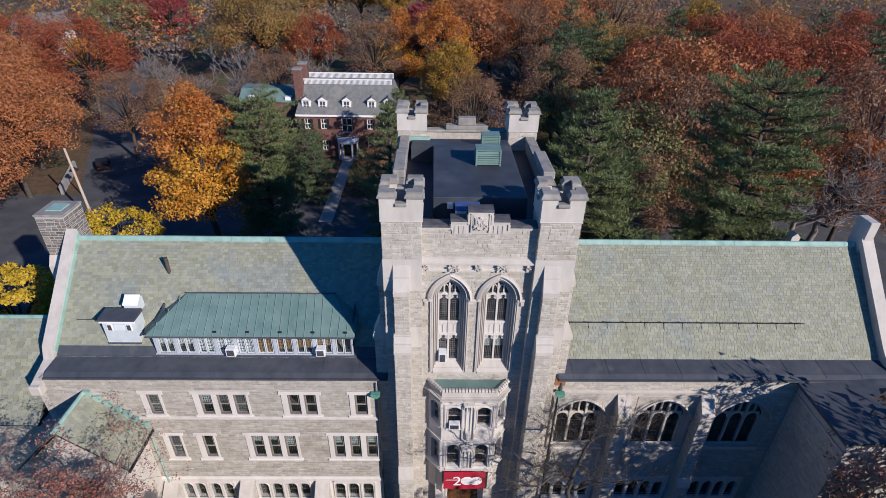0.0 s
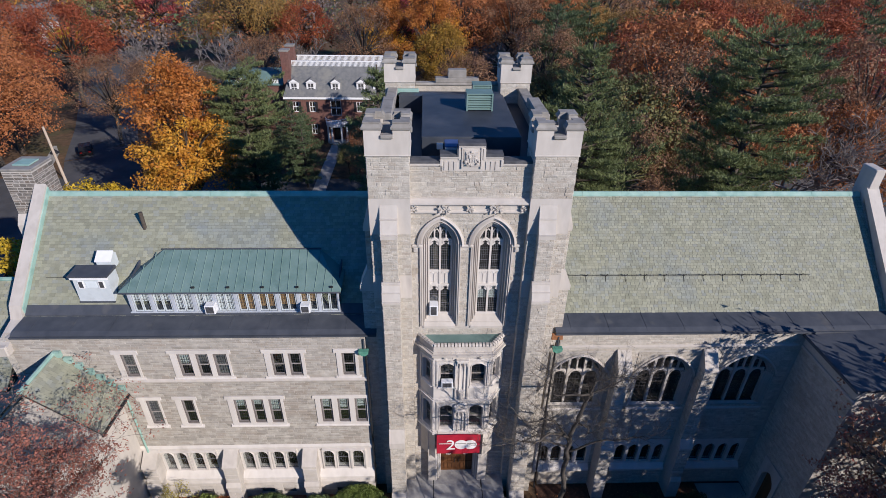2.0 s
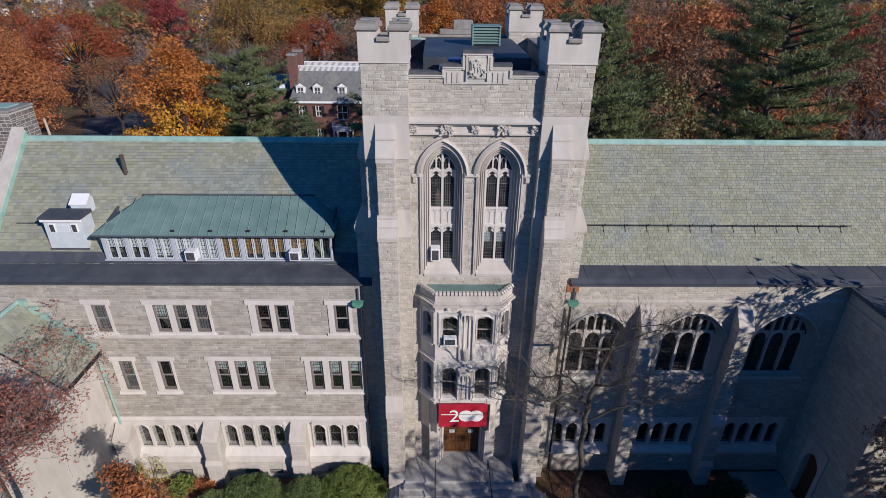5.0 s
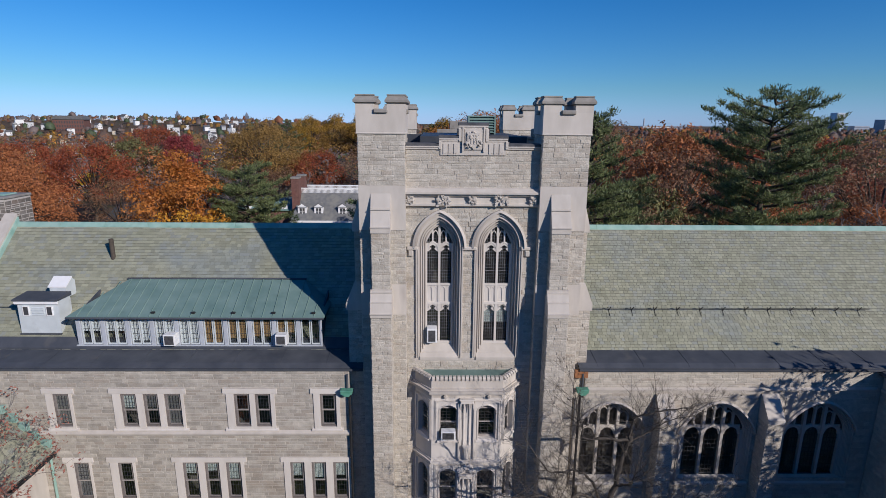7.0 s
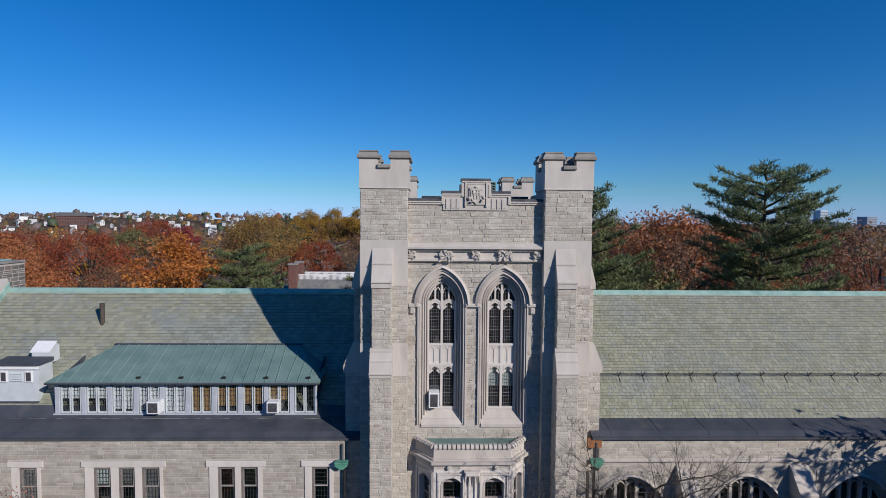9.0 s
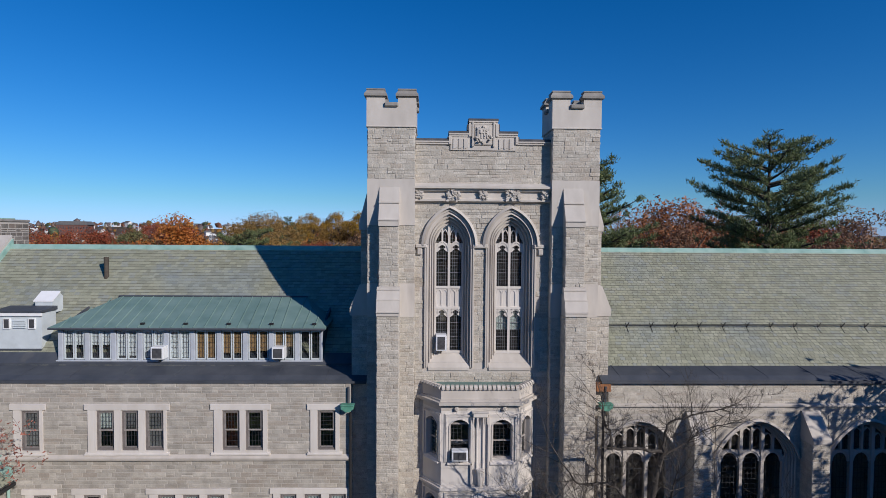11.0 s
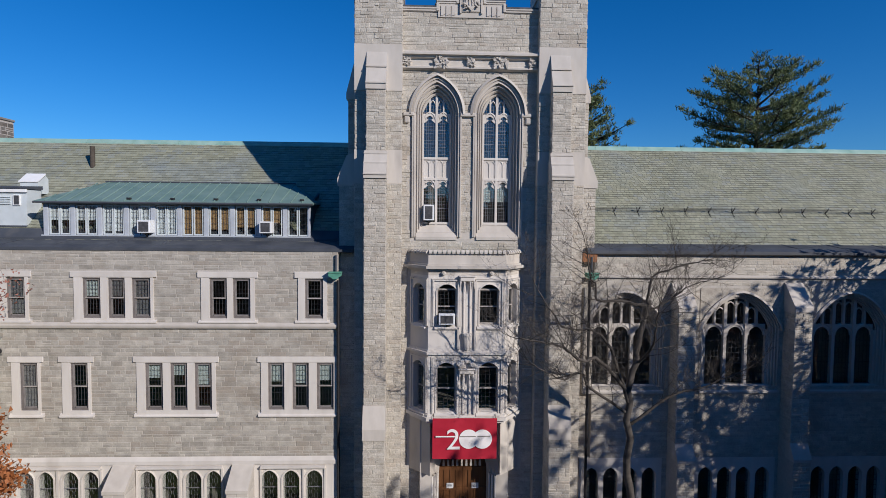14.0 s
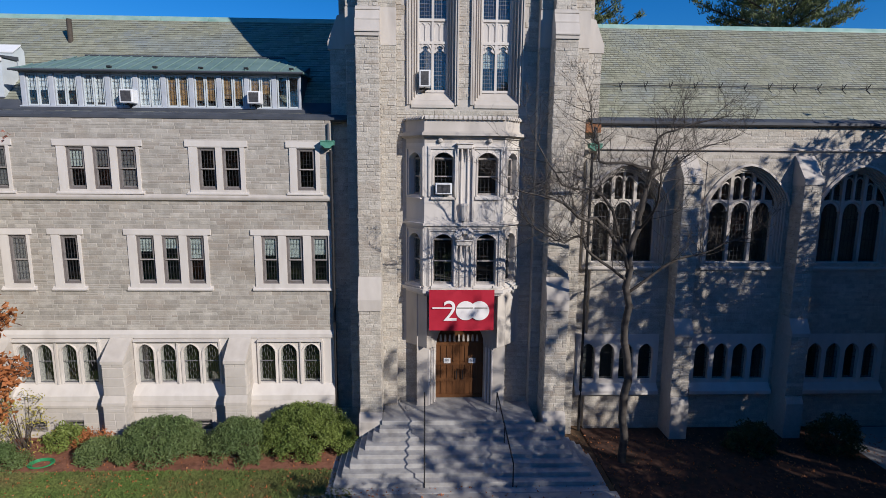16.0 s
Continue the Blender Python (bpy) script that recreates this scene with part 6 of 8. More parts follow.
tagged(part("pavement", box(B(), -4.3, 7.9, 6.0, 17.3, G - 0.3, G + 0.02), PAVING, None), "pale concrete pavement before the steps", "pavement", kind="structure")


def handrail(x0, x1):
    t = thing("handrail", (x0, 19, G), "thin black iron handrail on the granite steps", "handrail", group="step handrails")
    a, b = Vector((x0, 20.9, 3.25)), Vector((x1, 17.6, 1.95))
    part("rail", bar(B(), a, b, 0.028, 8), IRON, t)
    part("post", bar(B(), (x0, 20.9, 2.3), a, 0.024, 8), IRON, t)
    part("post", bar(B(), (x1, 17.6, 1.0), b, 0.024, 8), IRON, t)
    m = (a + b) / 2
    part("post", bar(B(), (m.x, m.y, 1.55), m, 0.02, 8), IRON, t)


handrail(0.2, 0.2)
handrail(3.25, 3.45)

# ---- banner ----
BN = thing("banner", (1.7, 20.8, 6.0), "crimson cloth banner with a large pale anniversary numeral over the door", "banner")
bx0, bx1, bz0, bz1, by_ = 0.37, 3.02, 6.00, 7.70, 20.78
bm = B()
nx, nz = 24, 14
gridv = []
for j in range(nz + 1):
    row = []
    for i in range(nx + 1):
        u, v = i / nx, j / nz
        sag = 0.03 * math.sin(u * math.pi) * (1 - v) * 0.5
        row.append(bm.verts.new((bx0 + (bx1 - bx0) * u, by_ + 0.02 * math.sin(u * 9 + v * 3) * (1 - abs(2 * v - 1) * .4), bz0 + (bz1 - bz0) * v - sag)))
    gridv.append(row)
for r, s in zip(gridv, gridv[1:]):
    for i in range(nx):
        bm.faces.new((r[i], r[i + 1], s[i + 1], s[i]))
cloth = part("cloth", bm, RED_CLOTH, BN)
sol = cloth.modifiers.new("thickness", "SOLIDIFY")
sol.thickness = 0.006
curve = bpy.data.curves.new("numeral", "FONT")
curve.body = "2"
curve.size, curve.extrude = 1.22, 0.004
curve.materials.append(CREAM_CLOTH)
num = new("numeral", curve)
num.parent, num.matrix_parent_inverse = BN, origin_of(BN).inverted()
num.matrix_basis = pose(0.92, by_ - 0.05, 6.42, 90, 0, 0)
for x in (1.86, 2.42):
    ring_ = [(x + 0.40 * math.cos(a * math.pi / 16), 6.84 + 0.40 * math.sin(a * math.pi / 16)) for a in range(32)]
    part("zero_disc", prism(B(), ring_, "y", by_ - 0.045 - (x - 1.8) * .006, by_ - 0.035), CREAM_CLOTH, BN)
bm = B()
box(bm, 0.50, 1.30, by_ - 0.062, by_ - 0.056, 6.93, 6.985)
part("name_bar", bm, CREAM_CLOTH, BN)
part("name_bar", box(B(), 1.50, 2.15, by_ - 0.062, by_ - 0.056, 6.935, 6.98), GREY_COPING, BN)
part("name_bar", box(B(), 2.22, 2.74, by_ - 0.062, by_ - 0.056, 6.935, 6.98), GREY_COPING, BN)
for x in (bx0 + 0.05, bx1 - 0.05):
    part("tie", bar(B(), (x, by_, bz1 - 0.03), (x, 21.0, bz1 + 0.10), 0.01, 5), IRON, BN)
    part("tie", bar(B(), (x, by_, bz0 + 0.03), (x, 21.5, bz0 + 0.05), 0.01, 5), IRON, BN)


# ---- air conditioners ----
def air_conditioner(x, y, z, w, h, d, where):
    t = thing("air_conditioner", (x, y, z), f"white window air conditioner {where}", "air conditioner", group="window air conditioners")
    part("case", box(B(), x - w / 2, x + w / 2, y - d, y + 0.02, z, z + h, 0.02), PLASTIC, t)
    part("grille", box(B(), x - w / 2 + 0.07, x + w / 2 - 0.07, y - d - 0.008, y - d + 0.02, z + 0.06, z + h - 0.06), GRILLE, t)
    bm = B()
    for i in range(7):
        zz = z + 0.08 + i * (h - 0.16) / 6
        box(bm, x - w / 2 + 0.07, x + w / 2 - 0.07, y - d - 0.014, y - d - 0.006, zz - 0.004, zz + 0.004)
    part("fin", bm, CAME, t)
    part("bracket", prism(B(), [(y, z), (y - d * 0.8, z), (y, z - 0.25)], "x", x - 0.02, x + 0.02), IRON, t)


air_conditioner(-12.28, DY, 15.14, 0.56, 0.56, 0.45, "in the dormer with white curtains")
air_conditioner(-7.02, DY, 15.17, 0.54, 0.52, 0.45, "in the dormer with tan curtains")
air_conditioner(0.16, WF + 0.46, 15.80, 0.46, 0.66, 0.50, "low in the tall tower window")
air_conditioner(0.92, 21.12, 11.55, 0.66, 0.44, 0.32, "in the upper oriel window")


# ---- hoppers and downpipes ----
for x, y in ((-3.72, 21.75), (7.18, 21.85)):
    t = thing("rainwater_hopper", (x, y, 13.3), "green copper rainwater head with its downpipe on the wall", "rainwater head", group="rainwater heads")
    part("head", prism(B(), [(x - 0.28, 13.60), (x + 0.24, 13.60), (x + 0.24, 13.44), (x + 0.18, 13.42), (x + 0.09, 13.32), (x - 0.09, 13.32), (x - 0.22, 13.42), (x - 0.28, 13.44)], "y", y - 0.20, y + 0.1), HOPPER_GREEN, t)
    part("head_rim", box(B(), x - 0.30, x + 0.26, y - 0.23, y + 0.1, 13.57, 13.62, 0.01), HOPPER_GREEN, t)
    part("downpipe", bar(B(), (x + (0.1 if x < 0 else -0.1), y, 13.25), (x + (0.1 if x < 0 else -0.1), y, 1.0), 0.06, 8), IRON, t)
    part("spout", bar(B(), (x, y + 0.08, 14.3), (x, y + 0.08, 13.6), 0.05, 8), LEAD, t)


# ---- foliage ----
def tube(verts, faces, pts, radii, n=5):
    k0 = len(verts)
    for i, (p, r) in enumerate(zip(pts, radii)):
        d = (pts[min(i + 1, len(pts) - 1)] - pts[max(i - 1, 0)]).normalized()
        if i == 0:
            u = Vector((0, 0, 1)).cross(d) if abs(d.z) < 0.8 else Vector((1, 0, 0))
        u = (u - d * u.dot(d)).normalized()
        w = d.cross(u)
        for j in range(n):
            a = 2 * math.pi * j / n
            verts.append(p + u * (math.cos(a) * r) + w * (math.sin(a) * r))
    for i in range(len(pts) - 1):
        for j in range(n):
            a, b = k0 + i * n + j, k0 + i * n + (j + 1) % n
            faces.append((a, b, b + n, a + n))


def cards(centres, per, spread, size, seed, flat=0.5, long=1.0, wide=0.62, hub=None, loose=0.8):
    """Small leaf blades scattered round the given centres, turned outwards from their clump and from the hub of the crown, as vertex and face arrays."""
    g = np.random.RandomState(seed)
    c = np.repeat(np.asarray(centres, float), per, axis=0)
    s = np.repeat(np.asarray(spread, float), per)[:, None] if np.ndim(spread) else spread
    n = len(c)
    off = g.normal(size=(n, 3))
    off /= np.linalg.norm(off, axis=1)[:, None]
    off *= g.uniform(0.15, 1.0, size=(n, 1)) ** 0.5
    face = off * 0.8 + g.normal(size=(n, 3)) * loose
    off[:, 2] *= flat
    c = c + off * s
    face[:, 2] += 0.15
    if hub is not None:
        hub = np.asarray(hub, float)
        way = c - (np.repeat(hub, per, axis=0) if hub.ndim > 1 else hub)
        face += 0.6 * way / (np.linalg.norm(way, axis=1)[:, None] + 1e-6)
    u = np.cross(face, g.normal(size=(n, 3)))
    u /= np.linalg.norm(u, axis=1)[:, None]
    w = np.cross(face, u)
    w /= np.linalg.norm(w, axis=1)[:, None]
    k = (size * g.uniform(0.55, 1.25, size=(n, 1)))
    u, w = u * k * long, w * k * wide
    v = np.stack([c - u + w * 0.75, c - u * 0.15 - w * 1.05, c + u + w * 0.3], axis=1).reshape(-1, 3)
    f = np.arange(n * 3).reshape(-1, 3)
    return v, f


def mesh_arrays(name, v, f, material):
    me = bpy.data.meshes.new(name)
    me.vertices.add(len(v))
    me.vertices.foreach_set("co", np.asarray(v, np.float32).ravel())
    me.loops.add(f.size)
    me.loops.foreach_set("vertex_index", f.astype(np.int32).ravel())
    me.polygons.add(len(f))
    me.polygons.foreach_set("loop_start", np.arange(0, f.size, f.shape[1], dtype=np.int32))
    me.update(calc_edges=True)
    me.materials.append(material)
    return me


def child_mesh(name, me, parent):
    ob = new(name, me)
    ob.parent = parent
    return ob


def broadleaf(name, h, r, leaf, label, seed, per=46, clumps=78, size=0.34, bare=0.3, category="tree", bark=None, upper=None, inner=0.62):
    """A tree at the origin: tapered trunk, limbs, and a crown of leaf clumps with gaps."""
    rnd = random.Random(seed)
    t = thing(name, (0, 0, 0), label, category)
    verts, faces, centres, spread = [], [], [], []
    fork = h * bare
    lean = Vector((rnd.uniform(-.05, .05), rnd.uniform(-.05, .05), 0)) * h
    tube(verts, faces, [Vector((0, 0, -0.3)), Vector((0, 0, fork * .5)) + lean * .3, Vector((0, 0, fork)) + lean * .6, Vector((0, 0, h * .75)) + lean], [h * .026, h * .02, h * .016, h * .005], 7)
    lobes = [(rnd.uniform(0, 6.28), rnd.uniform(.78, 1.12)) for _ in range(5)]
    for i in range(clumps):
        a = rnd.uniform(0, 2 * math.pi)
        e = rnd.uniform(-0.55, 1.0)
        lob = 0.8 + 0.28 * sum(k * max(0, math.cos(a - b)) ** 3 for b, k in lobes) / 1.6
        rr = r * lob * math.sqrt(max(0.05, 1 - e * e)) * rnd.uniform(inner, 1.0)
        zc = fork + (h - fork) * 0.42
        c = Vector((rr * math.cos(a), rr * math.sin(a), zc + e * (h - zc) * rnd.uniform(.8, 1.0) * (1.0 if e > 0 else 0.75))) + lean * .7
        centres.append(c)
        spread.append(r * rnd.uniform(0.15, 0.26))
        if i % 2 == 0:
            base = Vector((0, 0, fork * rnd.uniform(.9, 1.0) + (h - fork) * rnd.uniform(0, .35))) + lean * .6
            mid = base.lerp(c, 0.5) + Vector((0, 0, r * .08))
            tube(verts, faces, [base, mid, c], [h * .0085, h * .005, h * .0015], 4)
    child_mesh("trunk", mesh_arrays("trunk", verts, np.array(faces), bark or BARK_DARK), t)
    spread = np.array(spread)
    picks = [(leaf, range(len(centres)))]
    if upper:
        high = [c.z + c.y * 0.5 - c.x * 0.6 + rnd.uniform(-2, 2) > h * 0.62 for c in centres]
        picks = [(leaf, [i for i, k in enumerate(high) if not k]), (upper, [i for i, k in enumerate(high) if k])]
    for k, (mat, idx) in enumerate(picks):
        v, f = cards([centres[i] for i in idx], per, spread[list(idx)], size, seed + k, 0.75, hub=(lean.x * .7, lean.y * .7, fork + (h - fork) * 0.3))
        child_mesh("crown", mesh_arrays("crown", v, f, mat), t)
    return t


def bare_tree(name, h, r, label, seed, bark, leaf=None, depth=5, stems=1, twig=0.012, leafs=0, leaf_size=0.09, thick=.02, first=.30, rise=0.0):
    """A leafless tree: limbs that fork again and again into twigs."""
    rnd = random.Random(seed)
    t = thing(name, (0, 0, 0), label, "tree")
    verts, faces, tips, stem = [], [], [], ([], [])

    def grow(p, d, ln, rad, left):
        q = p + d * ln * 0.5 + Vector((rnd.uniform(-1, 1), rnd.uniform(-1, 1), rnd.uniform(-.5, .5))) * ln * 0.09
        e = p + d * ln
        wood = stem if left > depth - 2 else (verts, faces)
        grown = [[], []]
        tube(grown[0], grown[1], [p, q, e], [rad, rad * .82, rad * .62], 6 if wood is stem else 4)
        k0 = len(wood[0])
        wood[0].extend(grown[0])
        wood[1].extend(tuple(i + k0 for i in f) for f in grown[1])
        tips.append(e)
        if left == 0:
            return
        for k in range(rnd.choice((2, 3, 3)) if left > 1 else 3):
            side = Vector((rnd.uniform(-1, 1), rnd.uniform(-1, 1), rnd.uniform(-.35, .75)))
            nd = (d * 0.72 + side.normalized() * rnd.uniform(0.5, 0.95)).normalized()
            nd.z = max(nd.z + rise, -0.1)
            nd.normalize()
            grow(p.lerp(e, rnd.uniform(.55, 1)), nd, ln * rnd.uniform(.62, .84), max(twig, rad * rnd.uniform(.5, .64)), left - 1)

    for s in range(stems):
        a = rnd.uniform(0, 6.28)
        o = Vector((math.cos(a), math.sin(a), 0)) * (0.35 if stems > 1 else 0)
        tilt = Vector((math.cos(a) * .22, math.sin(a) * .22, 1)).normalized() if stems > 1 else Vector((0, 0, 1))
        grow(o + Vector((0, 0, -0.3)), tilt, h * first, h * (.014 if stems > 1 else thick), depth)
    child_mesh("trunk", mesh_arrays("trunk", [tuple(v) for v in stem[0]], np.array(stem[1]), bark), t)
    child_mesh("crown", mesh_arrays("crown", [tuple(v) for v in verts], np.array(faces), bark), t)
    if leafs:
        pick = [tips[i] for i in range(len(tips)) if rnd.random() < 0.75]
        v, f = cards(pick, leafs, 0.55, leaf_size, seed, 0.9)
        child_mesh("leaves", mesh_arrays("leaves", v, f, leaf), t)
    return t


def gnarled_tree(name, h, label, seed, bark, reach=4.6, fork=0.48, limbs=9, girth=0.25, leaf=None, leaf_size=0.09, leafs=5, low=0.60, wander=0.04):
    """A leafless tree with wandering limbs that spread level and break into hanging twigs."""
    rnd = random.Random(seed)
    t = thing(name, (0, 0, 0), label, "tree")
    stem, crown, tips = ([], []), ([], []), []

    def limb(p, d, ln, r0, level, sway, lift):
        n = max(3, int(ln / (0.55 if level < 2 else 0.28)))
        pts, dirs = [p], []
        for _ in range(n):
            d = (d + Vector((rnd.uniform(-1, 1), rnd.uniform(-1, 1), rnd.uniform(-1, 1))) * sway + Vector((0, 0, lift))).normalized()
            dirs.append(d)
            pts.append(pts[-1] + d * (ln / n))
        wood = stem if level == 0 else crown
        tube(wood[0], wood[1], pts, [max(0.006, r0 * (1 - 0.72 * i / n)) for i in range(n + 1)], (9, 6, 4, 3, 3)[level])
        if level >= 3:
            tips.append(pts[-1])
        if level == 4:
            return
        for k in range((limbs, 7, 6, 4)[level]):
            s = rnd.uniform((low, 0.2, 0.15, 0.1)[level], 1.0)
            i = min(n - 1, int(s * n))
            side = Vector((rnd.uniform(-1, 1), rnd.uniform(-1, 1), rnd.uniform(-0.1, 0.9) if level == 0 else rnd.uniform(-0.35, 0.75))).normalized()
            nd = (dirs[i] * (0.25, 0.5, 0.5, 0.5)[level] + side).normalized()
            nl = (reach * rnd.uniform(0.6, 1.1), ln * rnd.uniform(0.3, 0.6), ln * rnd.uniform(0.3, 0.65), ln * rnd.uniform(0.3, 0.7))[level]
            limb(pts[i], nd, nl, max(0.008, r0 * (0.42, 0.42, 0.5, 0.6)[level] * (1 - 0.5 * s)), level + 1, (0.34, 0.34, 0.28, 0.22)[level], (0.05, 0.03, 0.02, 0.0)[level])

    limb(Vector((0, 0, -0.3)), Vector((0.03, 0, 1)), h * fork + 1.6, girth, 0, wander, 0.06)
    child_mesh("trunk", mesh_arrays("trunk", [tuple(v) for v in stem[0]], np.array(stem[1]), bark), t)
    child_mesh("crown", mesh_arrays("crown", [tuple(v) for v in crown[0]], np.array(crown[1]), bark), t)
    if leaf:
        pick = [p for p in tips if rnd.random() < 0.7]
        v, f = cards(pick, leafs, 0.32, leaf_size, seed, 0.9)
        child_mesh("leaves", mesh_arrays("leaves", v, f, leaf), t)
    return t


def crooked_tree(name, label, seed, bark, limbs):
    """A leafless tree whose few crooked limbs (girth, then points from the foot) break into fine twigs."""
    rnd = random.Random(seed)
    t = thing(name, (0, 0, 0), label, "tree")
    stem, crown = ([], []), ([], [])

    def twig(p, d, ln, r0, level):
        n = max(3, int(ln / 0.22))
        pts, dirs = [p], []
        for _ in range(n):
            d = (d + Vector((rnd.uniform(-1, 1), rnd.uniform(-1, 1), rnd.uniform(-1, 1))) * 0.17 + Vector((0, 0, 0.06))).normalized()
            dirs.append(d)
            pts.append(pts[-1] + d * (ln / n))
        tube(crown[0], crown[1], pts, [max(0.0036, r0 * (1 - 0.75 * i / n)) for i in range(n + 1)], 4 if level < 2 else 3)
        if level == 3:
            return
        for _ in range((5, 4, 3)[level]):
            i = rnd.randrange(n // 3, n)
            side = Vector((rnd.uniform(-1, 1), rnd.uniform(-1, 1), rnd.uniform(-.25, 1.0))).normalized()
            twig(pts[i], (dirs[i] * 0.6 + side).normalized(), ln * rnd.uniform(.35, .7), r0 * 0.5, level + 1)

    for k, (girth, *pts) in enumerate(limbs):
        pts = [Vector(p) for p in pts]
        path = []
        for i in range(len(pts) - 1):
            a, b, c, e = pts[max(i - 1, 0)], pts[i], pts[i + 1], pts[min(i + 2, len(pts) - 1)]
            for u in (0, .25, .5, .75):
                q = 0.5 * (2 * b + (c - a) * u + (2 * a - 5 * b + 4 * c - e) * u * u + (3 * b - a - 3 * c + e) * u ** 3)
                path.append(q + Vector((rnd.uniform(-1, 1), rnd.uniform(-1, 1), rnd.uniform(-1, 1))) * girth * 0.55)
        path.append(pts[-1])
        wood = stem if k == 0 else crown
        tube(wood[0], wood[1], path, [max(0.012, girth * (1 - (0.5 if k == 0 else 0.75) * i / len(path))) for i in range(len(path))], 9 if k == 0 else 6)
        for i in range(2 if k else len(path) // 2, len(path)):
            for _ in range(2 if k else 1):
                if rnd.random() < 0.78:
                    d = (path[i] - path[i - 1]).normalized()
                    side = Vector((rnd.uniform(-1, 1), rnd.uniform(-1, 1), rnd.uniform(-.5, 1.0))).normalized()
                    twig(path[i], (d * 0.4 + side).normalized(), rnd.uniform(0.8, 2.0), 0.014, 1)
        twig(path[-1], (path[-1] - path[-3]).normalized(), 1.6, 0.015, 0)
    child_mesh("trunk", mesh_arrays("trunk", [tuple(v) for v in stem[0]], np.array(stem[1]), bark), t)
    child_mesh("crown", mesh_arrays("crown", [tuple(v) for v in crown[0]], np.array(crown[1]), bark), t)
    return t


def white_pine(name, h, r, label, seed, needle, start=0.28, tiers=10, gap=0.9, per=12, top=0.93, flat_top=False, size=0.30):
    """A tall pine: limbs that curve up, set with side shoots and upright brushes of needles; an old one (flat_top) keeps its spread almost to the top."""
    rnd, g = random.Random(seed), np.random.RandomState(seed)
    t = thing(name, (0, 0, 0), label, "tree")
    verts, faces, centres, ways = [], [], [], []
    head = h * (0.94 if flat_top else 0.97)
    tube(verts, faces, [Vector((0, 0, -.3)), Vector((.1, 0, h * .3)), Vector((-.1, .1, h * .6)), Vector((0, .1, head))], [h * .017, h * .014, h * .009, h * .003], 7)
    limbs = []
    for k in range(tiers):
        f = k / (tiers - 1)
        z = h * (start + (top - start) * f)
        if flat_top:
            reach, rise = r * (1 - 0.42 * max(0, f - 0.84) / 0.16) * (0.86 if k % 4 == 2 else 1.0), 0.06 + 0.22 * f
        else:
            reach, rise = r * (0.80 + 0.20 * math.sin(math.pi * min(1, f * 1.2))) * (1 if f < .6 else 1 - (f - .6) * 1.9), 0.02 + 0.4 * f * f
        count, first = rnd.choice((5, 6, 6)), rnd.uniform(0, 6.28)
        for m in range(count):
            limbs.append((z + rnd.uniform(-.4, .4), first + (m + rnd.uniform(-.3, .3)) * 6.283 / count, reach * (rnd.uniform(.7, 1.05) if flat_top else rnd.uniform(.6, 1.05)), rise + rnd.uniform(-.05, .07)))
    for z, a, ln, rise in limbs:
        d, p0 = Vector((math.cos(a), math.sin(a), 0)), Vector((0, 0, z))
        side = Vector((-d.y, d.x, 0))
        bow = rnd.uniform(-.08, .08) * ln
        spine = [p0 + d * ln * s + side * bow * math.sin(3.1 * s) + Vector((0, 0, ln * (rise * s + 0.09 * s ** 3))) for s in (0, .2, .4, .6, .8, 1.0)]
        tube(verts, faces, spine, [h * .0042, h * .0036, h * .0029, h * .0021, h * .0013, h * .0006], 4)
        shoots = max(4, int(ln / 0.42))
        for i in range(shoots):
            s = 0.26 + 0.74 * (i + rnd.random()) / shoots
            q = min(4, int(s * 5))
            c = spine[q].lerp(spine[q + 1], s * 5 - q)
            if rnd.random() > gap:
                continue
            for j in (-1, 1):
                out = (d * rnd.uniform(.5, .9) + side * j + Vector((0, 0, rnd.uniform(-.05, .65)))).normalized()
                sl = ((0.34 if flat_top else 0.3) * ln * (1.1 - s) + 0.5) * rnd.uniform(.6, 1.1)
                tip = c + out * sl
                if per > 8:
                    tube(verts, faces, [c, tip], [h * .0010, h * .0004], 3)
                n = max(2, int(sl / 0.30))
                for b in range(n):
                    centres.append(c.lerp(tip, (b + 0.7) / n))
                    ways.append(out * 0.45 + Vector((0, 0, 0.75)))
        centres.append(spine[-1])
        ways.append(d * 0.6 + Vector((0, 0, 0.7)))
    child_mesh("trunk", mesh_arrays("trunk", [tuple(v) for v in verts], np.array(faces), BARK_DARK), t)
    c = np.repeat(np.array([tuple(x) for x in centres]), per, axis=0)
    w = np.repeat(np.array([tuple(x) for x in ways]), per, axis=0)
    n = len(c)
    c = c + g.normal(size=(n, 3)) * 0.10
    w = w + g.normal(size=(n, 3)) * 0.55
    w /= np.linalg.norm(w, axis=1)[:, None]
    face = c * np.array((1, 1, 0)) / r * 0.8 + np.array((0, 0, 0.6)) + g.normal(size=(n, 3)) * 0.5
    across = np.cross(w, face)
    across /= np.linalg.norm(across, axis=1)[:, None]
    k = size * g.uniform(0.6, 1.2, size=(n, 1))
    v = np.stack([c + across * k * 0.13, c - across * k * 0.13, c + w * k], axis=1).reshape(-1, 3)
    child_mesh("crown", mesh_arrays("crown", v, np.arange(n * 3).reshape(-1, 3), needle), t)
    return t


def set_at(t, x, y, turn=0, s=1.0, z=None):
    t.matrix_basis = pose(x, y, G if z is None else z, 0, 0, turn) @ Matrix.Scale(s, 4)
    return t


def again(t, x, y, turn, s=1.0, label="", z=None):
    c = copy_thing(t, pose(x, y, G if z is None else z, 0, 0, turn))
    c.scale = (s, s, s)
    return tagged(c, label)


